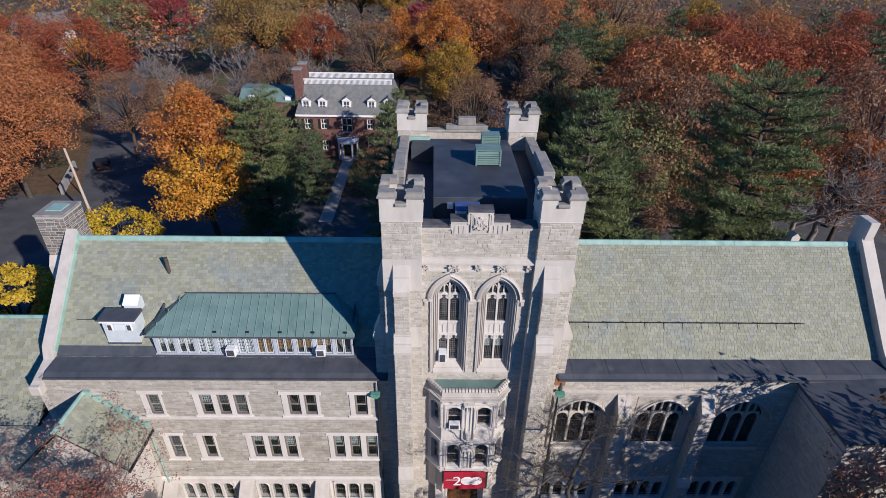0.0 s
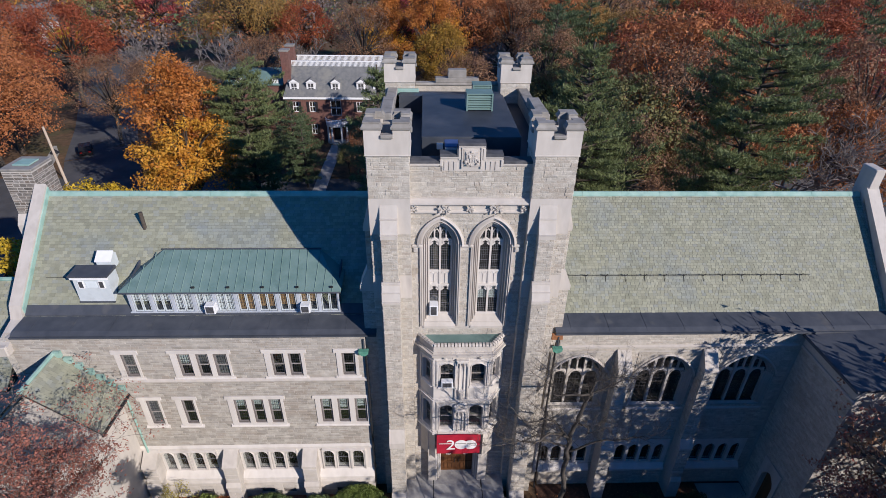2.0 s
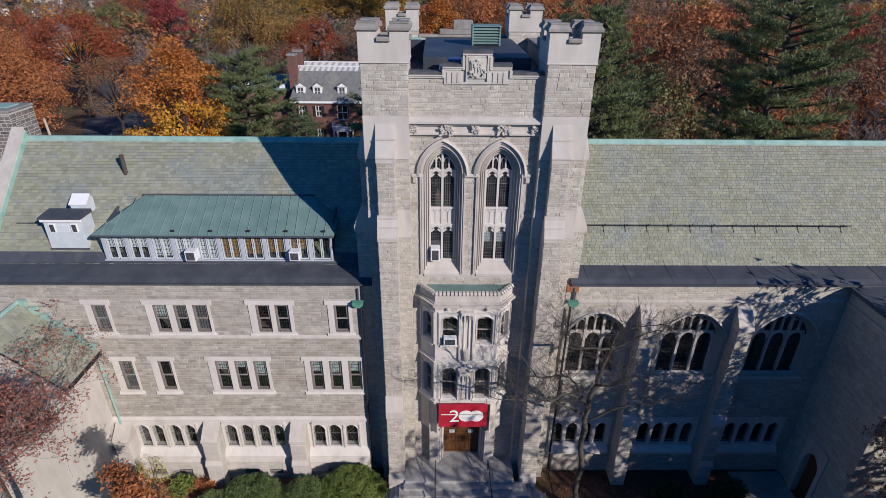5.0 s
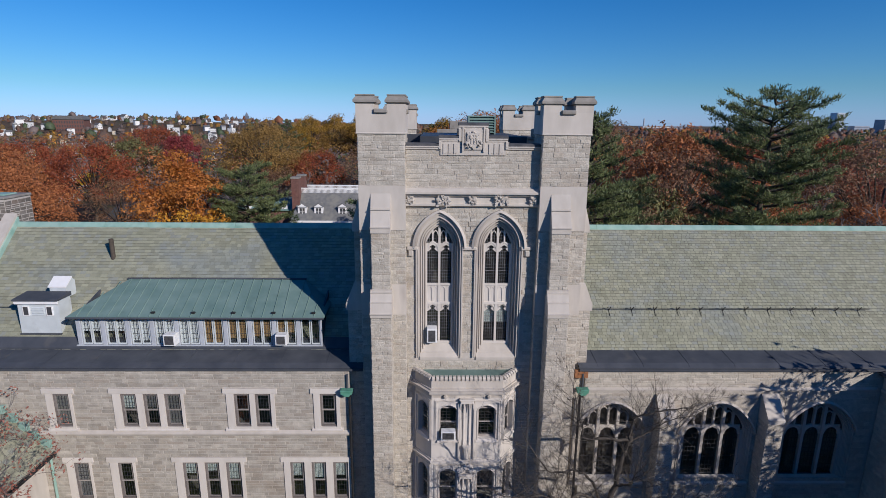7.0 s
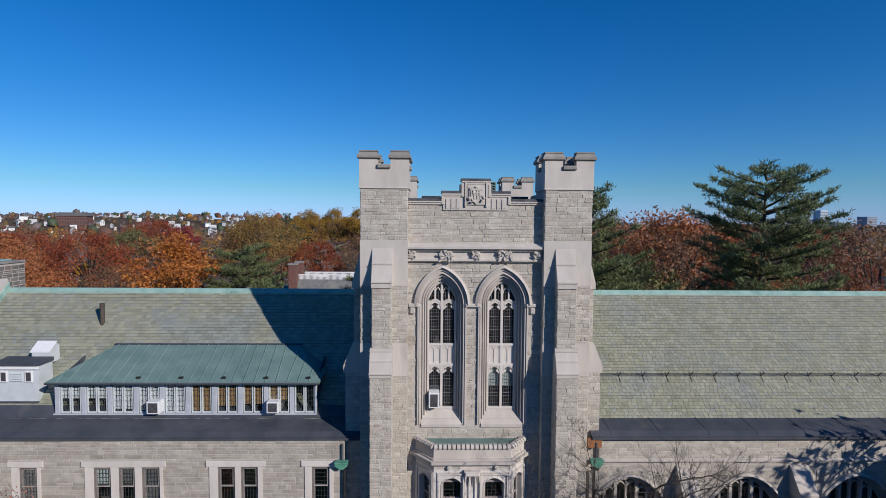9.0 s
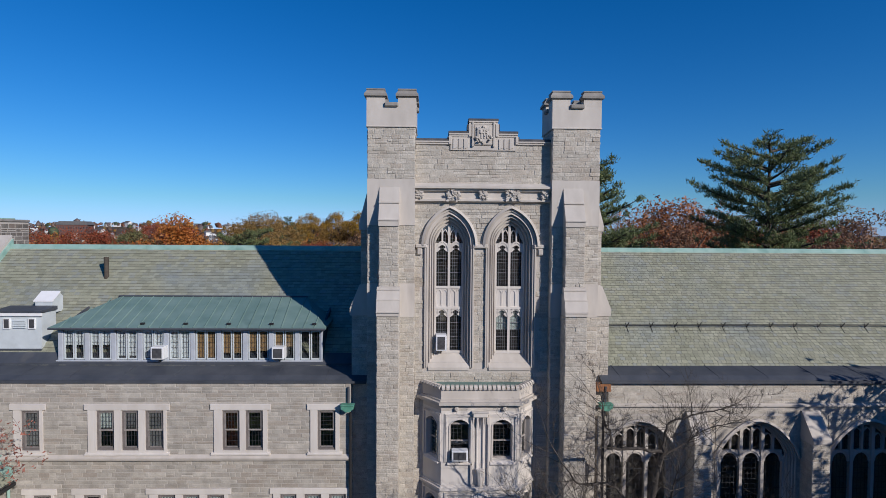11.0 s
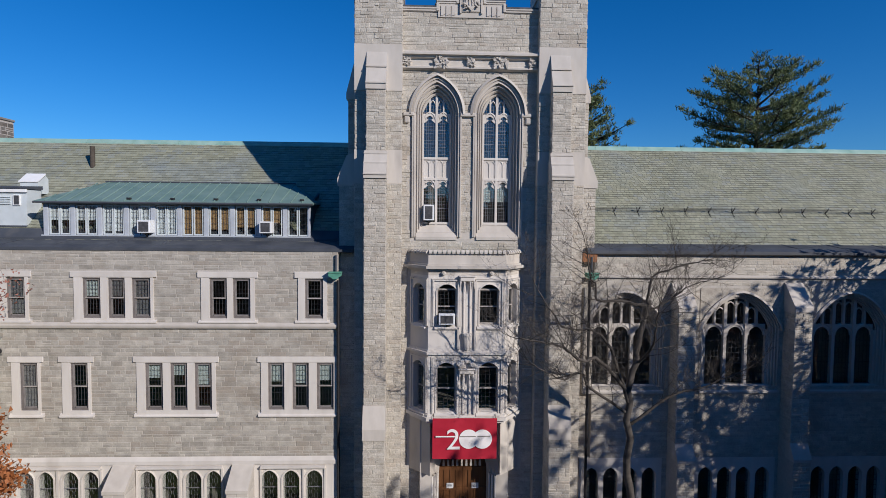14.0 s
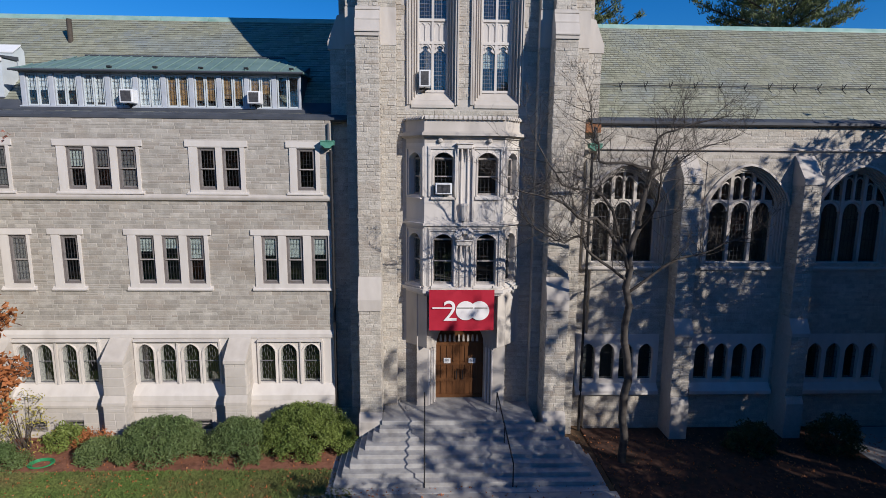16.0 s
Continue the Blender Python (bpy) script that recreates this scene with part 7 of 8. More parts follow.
# near trees behind the building
orange = set_at(broadleaf("oak_tree", 21.0, 6.5, LEAF_ORANGE, "broad oak in orange and yellow autumn leaf by the road", 221, per=140, clumps=185, size=0.175, bare=0.2, upper=LEAF_AMBER, inner=0.2), -27.0, 58)
set_at(white_pine("pine_tree", 19.4, 4.6, "dense green pine beside the orange oak", 202, NEEDLE, 0.10, 21, 0.95, 12, top=0.95, flat_top=True), -20.9, 60)
set_at(white_pine("pine_tree", 27.0, 5.8, "tall white pine with a broad crown behind the roof", 203, NEEDLE, 0.30, 18, 0.95, 12, top=0.955, flat_top=True), 25.6, 40.0, 20)
set_at(white_pine("pine_tree", 26.3, 7.4, "green white pine close behind the tower", 204, NEEDLE, 0.10, 25, per=11), 12.6, 41.5)
set_at(white_pine("pine_tree", 15, 5.0, "dark green pine in front of the brick house", 205, NEEDLE, 0.1, 14, per=9), -6.0, 80)
set_at(white_pine("pine_tree", 23.0, 3.8, "slim green pine close behind the tower roof", 215, NEEDLE, 0.3, 13, per=10), -4.6, 48)
red = set_at(broadleaf("maple_tree", 22, 10.5, LEAF_RED, "large round tree in deep red autumn leaf", 206, per=100, clumps=150, size=0.23), 52, 92)
rust = set_at(broadleaf("oak_tree", 19, 9.5, LEAF_RUST, "spreading oak in rust-red leaf", 207, per=92, clumps=150, size=0.20), -70, 78)
gold = set_at(broadleaf("oak_tree", 20, 10.4, LEAF_GOLD, "oak in olive-gold autumn leaf", 208, per=130, clumps=150, size=0.21), -44.2, 145, 0, 1.18)
old_gold = set_at(broadleaf("oak_tree", 20, 6.4, LEAF_GOLD, "tall oak in yellow-gold autumn leaf", 218, per=110, clumps=150, size=0.195, upper=LEAF_OLD_GOLD, inner=0.4), -37.5, 212, 0, 1.34)
brown = set_at(broadleaf("oak_tree", 17, 7.0, LEAF_BROWN, "thinning oak with dull brown leaves", 209, per=110, clumps=90, size=0.145), 5.5, 82)
yellow = set_at(broadleaf("maple_tree", 8.5, 3.6, LEAF_YELLOW, "small maple in bright yellow leaf", 210, per=130, clumps=64, size=0.14), -34.4, 49.5, 0, 1.2)
crimson = set_at(broadleaf("maple_tree", 17, 5.2, LEAF_CRIMSON, "crimson maple among bare trees", 211, per=110, clumps=96, size=0.20), -74, 160, 0, 1.2)
olive = set_at(broadleaf("oak_tree", 16, 7.0, LEAF_OLIVE, "oak with olive green leaves", 212, per=110, clumps=96, size=0.21), -84, 152, 0, 1.2)
bare = set_at(bare_tree("bare_tree", 17, 8, "grey bare tree with fine twigs", 213, BARK, depth=6, twig=0.03), -48, 106)
dark_pine = set_at(white_pine("pine_tree", 21, 6.5, "dark green pine among autumn trees", 214, NEEDLE_DARK, 0.12, 12, 0.85, per=4, size=0.55), 24, 105)
for x, y, a, s, src, label in (
        (40, 62, 40, 0.86, rust, ""), (52, 60, 140, 0.8, rust, "oak with thin rust-brown leaves beside the drive"), (36, 78, 200, 0.95, brown, ""), (44, 76, 90, 1.0, brown, ""), (66, 96, 70, 1.0, red, ""), (38, 96, 160, 0.9, red, "round tree in orange-red autumn leaf"),
        (74, 78, 10, 0.95, rust, ""), (82, 100, 99, 0.9, crimson, ""), (60, 72, 20, 0.8, brown, ""), (-59, 61, 20, 0.85, rust, ""), (-61, 73, 77, 0.9, rust, ""), (-74, 84, 20, 1.1, rust, ""),
        (24.5, 62, 60, 1.12, olive, "dark olive oak between the pines"), (33, 72, 200, 1.25, rust, "tall rust-red oak between the pines"), (49, 60, 30, 1.3, bare, "tall bare tree with fine twigs behind the roof end"), (56, 66, 80, 1.35, brown, ""), (44, 57, 10, 1.2, bare, ""), (47, 66, 10, 1.15, brown, ""),
        (20, 54, 60, 0.95, brown, "brown oak close behind the roof"), (31, 56, 130, 0.8, brown, ""), (22.5, 68, 90, 1.3, bare, ""), (29, 65, 20, 1.3, brown, "oak in dull brown leaf between the pines"), (43, 60, 150, 1.42, bare, "tall grey bare tree behind the roof"), (30, 66, 20, 0.8, brown, ""),
        (-11, 88, 20, 0.33, brown, "low brown shrub before the brick house"), (-21, 88, 90, 0.33, dark_pine, "low green conifer before the brick house"), (-10, 80, 200, 0.3, rust, "low rust-coloured shrub by the garden path"), (-20.5, 79, 10, 0.36, brown, "low brown shrub by the garden path"), (-12, 76, 33, 0.3, olive, "low olive shrub by the garden path"), (-24, 84, 140, 0.4, brown, ""),
        (-70, 66, 33, 0.95, rust, ""), (-66, 84, 100, 0.9, rust, ""), (-74, 74, 10, 1.0, rust, ""), (-36, 36, 50, 1.35, yellow, "yellow-leaved tree beside the gable end"), (-44, 88, 120, 0.85, brown, "dark brown oak over the street"), (-8, 70, 30, 0.55, brown, ""),
        (-29, 74, 220, 0.6, brown, ""), (46, 122, 70, 0.9, gold, ""), (54, 118, 170, 0.8, yellow, ""), (36, 124, 20, 0.95, gold, ""), (68, 84, 33, 0.8, bare, ""), (52, 70, 160, 0.8, bare, ""),
        (40, 140, 99, 1.0, olive, ""), (22, 92, 180, 0.8, olive, ""), (34, 104, 20, 0.9, dark_pine, ""), (62, 130, 70, 1.0, dark_pine, ""), (84, 124, 190, 1.05, dark_pine, ""), (9, 66, 150, 0.62, dark_pine, ""),
        (30, 84, 150, 0.7, dark_pine, ""), (34, 52, 100, 0.55, dark_pine, "low dark pine beside the drive"), (21, 60, 20, 0.7, dark_pine, ""), (-70, 110, 210, 0.9, red, "broad oak in dark red-brown leaf"), (-88, 118, 30, 0.9, red, ""), (-80, 100, 10, 1.0, rust, ""),
        (-101, 122, 30, 0.9, red, ""), (-98, 190, 140, 1.0, red, ""), (-87, 139, 80, 1.3, yellow, ""), (-113, 140, 60, 1.2, olive, ""), (-41, 108, 140, 1.2, bare, "large grey bare tree with purplish twigs"), (-53, 112, 300, 1.15, bare, "large grey bare tree with purplish twigs"),
        (-34, 104, 260, 1.0, bare, ""), (-24, 116, 300, 1.1, bare, ""), (-31, 142, 110, 0.76, red, "red-brown tree between the gold oaks"), (-47, 206, 70, 1.3, old_gold, ""), (-27, 208, 200, 1.34, old_gold, ""), (-15, 200, 150, 1.28, old_gold, ""), (3, 172, 20, 1.28, old_gold, ""),
        (-52, 196, 100, 1.18, dark_pine, ""), (-56, 204, 40, 1.1, dark_pine, ""), (0.4, 120, 110, 1.08, orange, "oak in dull orange leaf beyond the brick house"), (-8, 124, 250, 0.98, orange, "oak in dull orange leaf beyond the brick house"), (9, 132, 80, 1.2, rust, ""), (15.5, 160, 60, 1.42, rust, "tall spreading oak in orange-red leaf"),
        (26, 150, 190, 1.34, rust, ""), (36, 156, 120, 1.36, rust, ""), (46, 150, 44, 1.5, brown, ""), (20, 128, 230, 1.3, brown, ""), (28, 134, 50, 1.2, rust, ""), (-4, 138, 44, 1.2, crimson, ""),
        (26, 112, 20, 1.16, dark_pine, ""), (-19.8, 76, 60, 0.54, dark_pine, "low dark conifer beside the brick house"), (-17.4, 71, 200, 0.48, dark_pine, "low dark conifer beside the brick house"), (58, 120, 30, 0.98, red, ""), (73, 124, 80, 1.1, rust, ""), (90, 114, 10, 1.1, dark_pine, ""), (47, 112, 140, 1.1, dark_pine, ""), (98, 130, 200, 0.95, red, ""), (65, 142, 50, 1.1, old_gold, ""), (84, 150, 90, 1.2, brown, ""), (33, 116, 220, 1.05, dark_pine, ""), (19, 119, 20, 1.2, bare, ""), (3, 104, 44, 0.9, old_gold, ""), (22, 98, 250, 1.1, brown, ""),
        (6, 136, 10, 1.35, bare, ""), (-14, 118, 70, 1.15, brown, ""), (-35.5, 76, 160, 0.75, brown, ""), (-41, 76, 40, 0.85, bare, ""), (-52, 88, 70, 0.9, brown, ""), (-30, 100, 70, 0.95, brown, "")):
    again(src, x, y, a, s, label)

# ---- far woods ----
def hill(x, y):
    """A slow rise of the land, with a long hill on the far left."""
    return 19.5 * math.exp(-((x + 430) / 380) ** 2 - ((y - 760) / 260) ** 2) + 3 * min(1, max(0, (y - 260) / 420)) if y > 200 else 0.0


def woods(material, label, seed, count, y0, y1, size, per, low, high, left=-1.05, right=1.05):
    """Far trees: round crowns of leaf clumps, thinner where the houses stand."""
    g = np.random.RandomState(seed)
    centres, spread, hubs = [], [], []
    for _ in range(count):
        y = y0 + (y1 - y0) * g.uniform() ** 1.3
        x = g.uniform(left, right) * (y * 0.95 + 30)
        town = x < -0.30 * y and y > 300
        if town and g.uniform() < 0.45:
            continue
        top = g.uniform(low, high) * (0.62 if town else 1.0)
        r = top * g.uniform(0.34, 0.50)
        base = G + hill(x, y)
        for _ in range(11 if y < 420 else 8):
            a, e = g.uniform(0, 6.28), g.uniform(-.3, 1)
            k = math.sqrt(max(0, 1 - e * e))
            centres.append((x + r * k * math.cos(a) * .75, y + r * k * math.sin(a) * .75, base + top * (0.58 + 0.34 * e)))
            spread.append(r * g.uniform(.34, .5))
            hubs.append((x, y, base + top * 0.4))
    v, f = cards(centres, per, np.array(spread), size, seed, 0.8, hub=hubs, loose=0.35)
    tagged(new("far_woods", mesh_arrays("far_woods", v, f, material)), label, "woods", kind="stuff")


def far_crowns(material, label, seed, count, y0, y1, low, high, left=-1.05, right=1.05):
    """Trees so far off that only the lumps of their crowns can be told apart: ragged domes with a few loose sprays."""
    g = np.random.RandomState(seed)
    bm = bmesh.new()
    bmesh.ops.create_icosphere(bm, subdivisions=1, radius=1)
    unit = np.array([tuple(q.co) for q in bm.verts])
    tri = np.array([[q.index for q in f.verts] for f in bm.faces])
    bm.free()
    tri = tri[unit[tri][:, :, 2].mean(axis=1) > -0.2]
    verts, faces, centres, spread, hubs = [], [], [], [], []
    for k in range(count):
        y = y0 + (y1 - y0) * g.uniform() ** 1.2
        x = g.uniform(left, right) * (y * 0.95 + 30)
        top = g.uniform(low, high)
        r = top * g.uniform(0.30, 0.48)
        if x < -0.30 * y and y < 820 and (left > -1.04 and g.uniform() < 0.25 or left < -1.04 and g.uniform() < 0.85):
            top, r = 0.1, 0.1
        base = np.array((x, y, G + hill(x, y)))
        lump = unit * (1 + g.normal(size=(len(unit), 1)) * 0.28) * np.array((r, r, top * 0.46)) * np.array((g.uniform(.8, 1.25), 1, 1))
        verts.append(lump + base + np.array((0, 0, top * 0.5)))
        faces.append(tri + k * len(unit))
        for q in range(6):
            d = unit[g.randint(len(unit))] * np.array((1, 1, 0.5)) + np.array((0, 0, 0.45))
            centres.append(base + np.array((0, 0, top * 0.5)) + d * np.array((r, r, top * 0.44)))
            spread.append(r * 0.3)
            hubs.append(base + np.array((0, 0, top * 0.4)))
    v, f = cards(np.array(centres), 7, np.array(spread), 0.62, seed, 0.9, hub=np.array(hubs), loose=0.5)
    faces.append(f + count * len(unit))
    verts.append(v)
    tagged(new("far_woods", mesh_arrays("far_woods", np.concatenate(verts), np.concatenate(faces), material)), label, "woods", kind="stuff")


# Muted leaf tones: the haze of distance is put into the base colours.
HAZED_LEAF = [foliage("hazed_olive_gold_leaves", (0.17, 0.115, 0.045), (0.26, 0.165, 0.055)), foliage("hazed_rust_leaves", (0.19, 0.075, 0.045), (0.26, 0.11, 0.055)), foliage("hazed_brown_leaves", (0.14, 0.095, 0.075), (0.19, 0.13, 0.095)),
            foliage("hazed_bare_twigs", (0.16, 0.125, 0.115), (0.21, 0.165, 0.15)), foliage("hazed_orange_leaves", (0.32, 0.15, 0.035), (0.40, 0.22, 0.045)), foliage("hazed_evergreen_needles", (0.06, 0.085, 0.05), (0.10, 0.13, 0.065))]
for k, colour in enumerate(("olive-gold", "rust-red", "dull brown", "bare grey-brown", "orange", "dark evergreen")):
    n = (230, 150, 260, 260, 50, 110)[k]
    near = (LEAF_GOLD, LEAF_RUST, LEAF_BROWN, HAZED_LEAF[3], LEAF_ORANGE, NEEDLE_DARK)[k]
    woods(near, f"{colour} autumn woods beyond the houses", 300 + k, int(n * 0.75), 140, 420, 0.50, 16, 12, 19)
    far_crowns(HAZED_LEAF[k], f"distant {colour} autumn woods", 330 + k, int(n * 2.0), 400, 1500, 7, 12)
    far_crowns(HAZED_LEAF[k], f"{colour} trees between the far houses", 360 + k, int(n * 0.9), 300, 820, 3.5, 7, -1.0, -0.30)

bm = B()
step = 30
rows_ = []
for j in range(40):
    y = 250 + j * step
    rows_.append([bm.verts.new((x, y, G - 0.4 + hill(x, y))) for x in range(-1500, 1501, 60)])
for r, s in zip(rows_, rows_[1:]):
    for i in range(len(r) - 1):
        bm.faces.new((r[i], r[i + 1], s[i + 1], s[i]))
tagged(part("hill", bm, EARTH, None), "low wooded hill covered with houses far away", "hill", kind="structure")

# far houses on the hill
HOUSE_PAINT = [surface("white_clapboard", (0.66, 0.66, 0.64), (0.76, 0.76, 0.74), 0.5, 0.8, 0), surface("grey_clapboard", (0.30, 0.32, 0.34), (0.40, 0.41, 0.42), 0.5, 0.8, 0), surface("cream_clapboard", (0.52, 0.46, 0.36), (0.6, 0.54, 0.44), 0.5, 0.8, 0)]
ROOF_GREY = surface("asphalt_shingle", (0.10, 0.10, 0.105), (0.16, 0.155, 0.15), 0.8, 0.9, 0)


def far_house(paint, label, w, d, h, flat=False):
    t = thing("house", (0, 0, 0), label, "house", group="houses on the far hill")
    me = part("wall", box(B(), -w / 2, w / 2, -d / 2, d / 2, -2, h), paint, t)
    if flat:
        part("roof", box(B(), -w / 2 - .3, w / 2 + .3, -d / 2 - .3, d / 2 + .3, h, h + 0.5), ROOF_GREY, t)
    else:
        part("roof", prism(B(), [(-w / 2 - .5, h - .2), (0, h + w * .42), (w / 2 + .5, h - .2)], "y", -d / 2 - .5, d / 2 + .5), ROOF_GREY, t)
        part("gable", prism(B(), [(-w / 2 + .2, h), (0, h + w * .36), (w / 2 - .2, h)], "y", -d / 2 - .56, -d / 2 - .4), paint, t)
    for i in range(2 if w < 12 else 6):
        for z in (1.2, 4.2):
            x = -w / 2 + w * (i + .5) / (2 if w < 12 else 6)
            part("window", box(B(), x - .5, x + .5, -d / 2 - .08, -d / 2 + .02, z, z + 1.5), CAME, t)
    return t


models = [far_house(HOUSE_PAINT[0], "white clapboard house with grey gabled roof", 8, 11, 6.5), far_house(HOUSE_PAINT[1], "grey clapboard house with dark gabled roof", 8, 10, 7), far_house(HOUSE_PAINT[2], "cream three-decker house with flat roof", 9, 12, 9, True), far_house(HOUSE_PAINT[0], "white three-decker house with flat roof", 8, 11, 9, True)]
rnd = random.Random(77)
spots = []
while len(spots) < 180:
    y = rnd.uniform(330, 820)
    x = -rnd.uniform(0.34, 1.0) * y
    if all((x - a) ** 2 + (y - b) ** 2 > 200 for a, b in spots):
        spots.append((x, y))
for k, (x, y) in enumerate(spots):
    m = models[rnd.choice((0, 0, 1, 2, 3, 3))]
    where = pose(x, y, G + hill(x, y), 0, 0, rnd.choice((-40, 0, 35, 60, 90)) + rnd.uniform(-8, 8)) @ Matrix.Scale(rnd.uniform(0.52, 0.85), 4)
    if k < 4:
        models[k].matrix_basis = where
    else:
        copy_thing(m, where)
t = thing("school_building", (0, 0, 0), "long dark red brick building on the far hill", "building")
part("wall", box(B(), -24, 24, -9, 9, -3, 13), BRICK, t)
part("roof", prism(B(), [(-26, 13), (-20, 17), (20, 17), (26, 13)], "y", -10, 10), ROOF_GREY, t)
for i in range(12):
    for z in (2, 6, 10):
        part("window", box(B(), -22.5 + i * 4, -20.8 + i * 4, -9.1, -8.9, z - 1, z + 1.2), CAME, t)
t.matrix_basis = pose(-351, 540, G + hill(-351, 540), 0, 0, 10) @ Matrix.Diagonal((0.56, 0.8, 0.9, 1))


def far_tower(x, y, w, d, h, label, mat):
    t = thing("office_tower", (x, y, G), label, "building", group="far skyline")
    part("tower_block", box(B(), x - w / 2, x + w / 2, y - d / 2, y + d / 2, G, h), mat, t)
    bm = B()
    for z in range(6, int(h) - 2, 5):
        box(bm, x - w / 2 - .3, x + w / 2 + .3, y - d / 2 - .4, y - d / 2, z, z + 1.8)
    part("floor_band", bm, HAZE_DARK, t)


# Skyline colours with distance haze mixed into them.
HAZE_WALL = surface("hazy_concrete", (0.28, 0.31, 0.36), (0.34, 0.37, 0.42), 0.05, 0.9, 0)
HAZE_PALE = surface("hazy_pale_glass", (0.42, 0.50, 0.58), (0.50, 0.57, 0.64), 0.05, 0.6, 0)
HAZE_DARK = surface("hazy_dark_glass", (0.13, 0.16, 0.21), (0.17, 0.20, 0.25), 0.05, 0.6, 0)
for x, y, w, d, h, m in ((1064, 1600, 52, 40, 33, HAZE_WALL), (1118, 1600, 36, 40, 31, HAZE_DARK), (1156, 1620, 24, 40, 31, HAZE_WALL), (1180, 1600, 22, 30, 58, HAZE_PALE), (1243, 1600, 44, 40, 21, HAZE_WALL), (1340, 1620, 30, 40, 40, HAZE_WALL), (900, 1700, 60, 30, 16, HAZE_DARK), (760, 1700, 50, 30, 15, HAZE_WALL)):
    far_tower(x, y, w, d, h, "distant office tower beyond the trees", m)
t = thing("stadium_roof", (620, 1560, G), "long low white building beyond the woods", "building")
part("wall", box(B(), 600, 680, 1570, 1600, G, 12), HAZE_WALL, t)
part("roof", box(B(), 597, 683, 1566, 1604, 12, 14.5), PAINT_WHITE, t)
t = thing("chimney_stack", (630, 1700, G), "tall thin chimney on the skyline", "chimney")
part("shaft", bar(B(), (650, 1700, G), (650, 1700, 38), 2.6, 10, 1.9), HAZE_WALL, t)
for x, y, h in ((-560, 1500, 39), (-505, 1500, 43), (-690, 1500, 46)):
    t = thing("church_tower", (x, y, G), "small church tower on the far hill line", "tower", group="far hill towers")
    part("shaft", box(B(), x - 5, x + 5, y - 5, y + 5, G, h * .8), HAZE_DARK, t)
    part("spire", bar(B(), (x, y, h * .8), (x, y, h), 4.5, 6, 1.2), HAZE_DARK, t)

# ---- roads behind the building ----
tagged(part("road", box(B(), -75, 70, 46, 74, G - 0.3, G + 0.01), ASPHALT, None), "shaded asphalt drive and parking behind the building", "road", kind="structure")
bm = B()
pts = [(-38, 56), (-46, 70), (-53, 83), (-60, 99), (-66, 111), (-74, 126), (-90, 165)]
for (ax, ay), (bx, by) in zip(pts, pts[1:]):
    d = Vector((bx - ax, by - ay)).normalized()
    s = Vector((d.y, -d.x)) * 5.2
    bm.faces.new([bm.verts.new((*p, G + 0.03)) for p in ((ax - s.x, ay - s.y), (ax + s.x, ay + s.y), (bx + s.x, by + s.y), (bx - s.x, by - s.y))])
tagged(part("road", bm, ASPHALT, None), "asphalt street leading away between autumn trees", "road", kind="structure")
tagged(part("path", box(B(), -16.6, -14.7, 66, 88.4, G - 0.2, G + 0.05), PAVING, None), "pale straight garden path to the brick house", "path", kind="structure")
# Brown ground colour in place of lawn green stands for the trees' shade.
tagged(part("lawn", box(B(), -34, 6, 74.5, 90, G - 0.3, G + 0.03), EARTH, None), "garden ground in front of the brick house, darkened for tree shade", "garden", kind="structure")

# ---- brick house ----
HX, HY = -15.6, 90.4
H = thing("brick_house", (HX, HY + 6, G), "red brick house with grey slate roof, white trim and dormers", "house")
x0, x1 = HX - 8.25, HX + 8.6
ez = G + 7.75
wins = [(-6.8, 5.4), (-4.0, 5.4), (4.0, 5.4), (6.8, 5.4), (-6.8, 1.5), (-4.0, 1.5), (4.0, 1.5), (6.8, 1.5)]
hh = [(HX + a - .5, HX + a + .5, G + z - .2, G + z + 1.6) for a, z in wins] + [(HX - .9, HX + .9, G + 4.6, G + 7.2), (HX - .7, HX + .7, G, G + 2.6)]
part("wall", pierced(B(), x0, x1, G, ez, hh, lambda m, a, b, c, d: box(m, a, b, HY, HY + 0.4, c, d)), BRICK, H)
part("core", box(B(), x0 + .02, x1 - .02, HY + 0.8, HY + 11, G, ez), BRICK, H)
for a, b, c, d in hh[:-1]:
    bm = B()
    for p, q in ((a, a + .1), (b - .1, b), ((a + b) / 2 - .04, (a + b) / 2 + .04)):
        box(bm, p, q, HY + .1, HY + .2, c, d)
    for z in (c + .05, (c + d) / 2, d - .05):
        box(bm, a, b, HY + .1, HY + .2, z - .05, z + .05)
    w = part("window", bm, PAINT_WHITE, H)
    part("pane", box(B(), a, b, HY + .2, HY + .22, c, d), GLASS, w)
    if b - a < 1.2:
        for p in (a - .45, b + .05):
            part("shutter", box(B(), p, p + .4, HY - .05, HY, c, d), IRON, w)
part("cornice", box(B(), x0 - .4, x1 + .4, HY - .4, HY + 11.4, ez - .25, ez + .1), PAINT_WHITE, H)
bm = B()
ry0, ry1 = HY + 3.4, HY + 8
lo = [bm.verts.new(c) for c in ((x0 - .4, HY - .4, ez + .1), (x1 + .4, HY - .4, ez + .1), (x1 + .4, HY + 11.4, ez + .1), (x0 - .4, HY + 11.4, ez + .1))]
hi = [bm.verts.new(c) for c in ((x0 + .8, ry0, ez + 4.35), (x1 - .8, ry0, ez + 4.35), (x1 - .8, ry1, ez + 4.35), (x0 + .8, ry1, ez + 4.35))]
for i in range(4):
    bm.faces.new((lo[i], lo[(i + 1) % 4], hi[(i + 1) % 4], hi[i]))
bm.faces.new(hi)
part("roof", bm, HOUSE_SLATE, H)
baluster = bpy.data.meshes.new("baluster")
turned = box(B(), -.05, .05, -.05, .05, 0, .75)
turned.to_mesh(baluster)
turned.free()
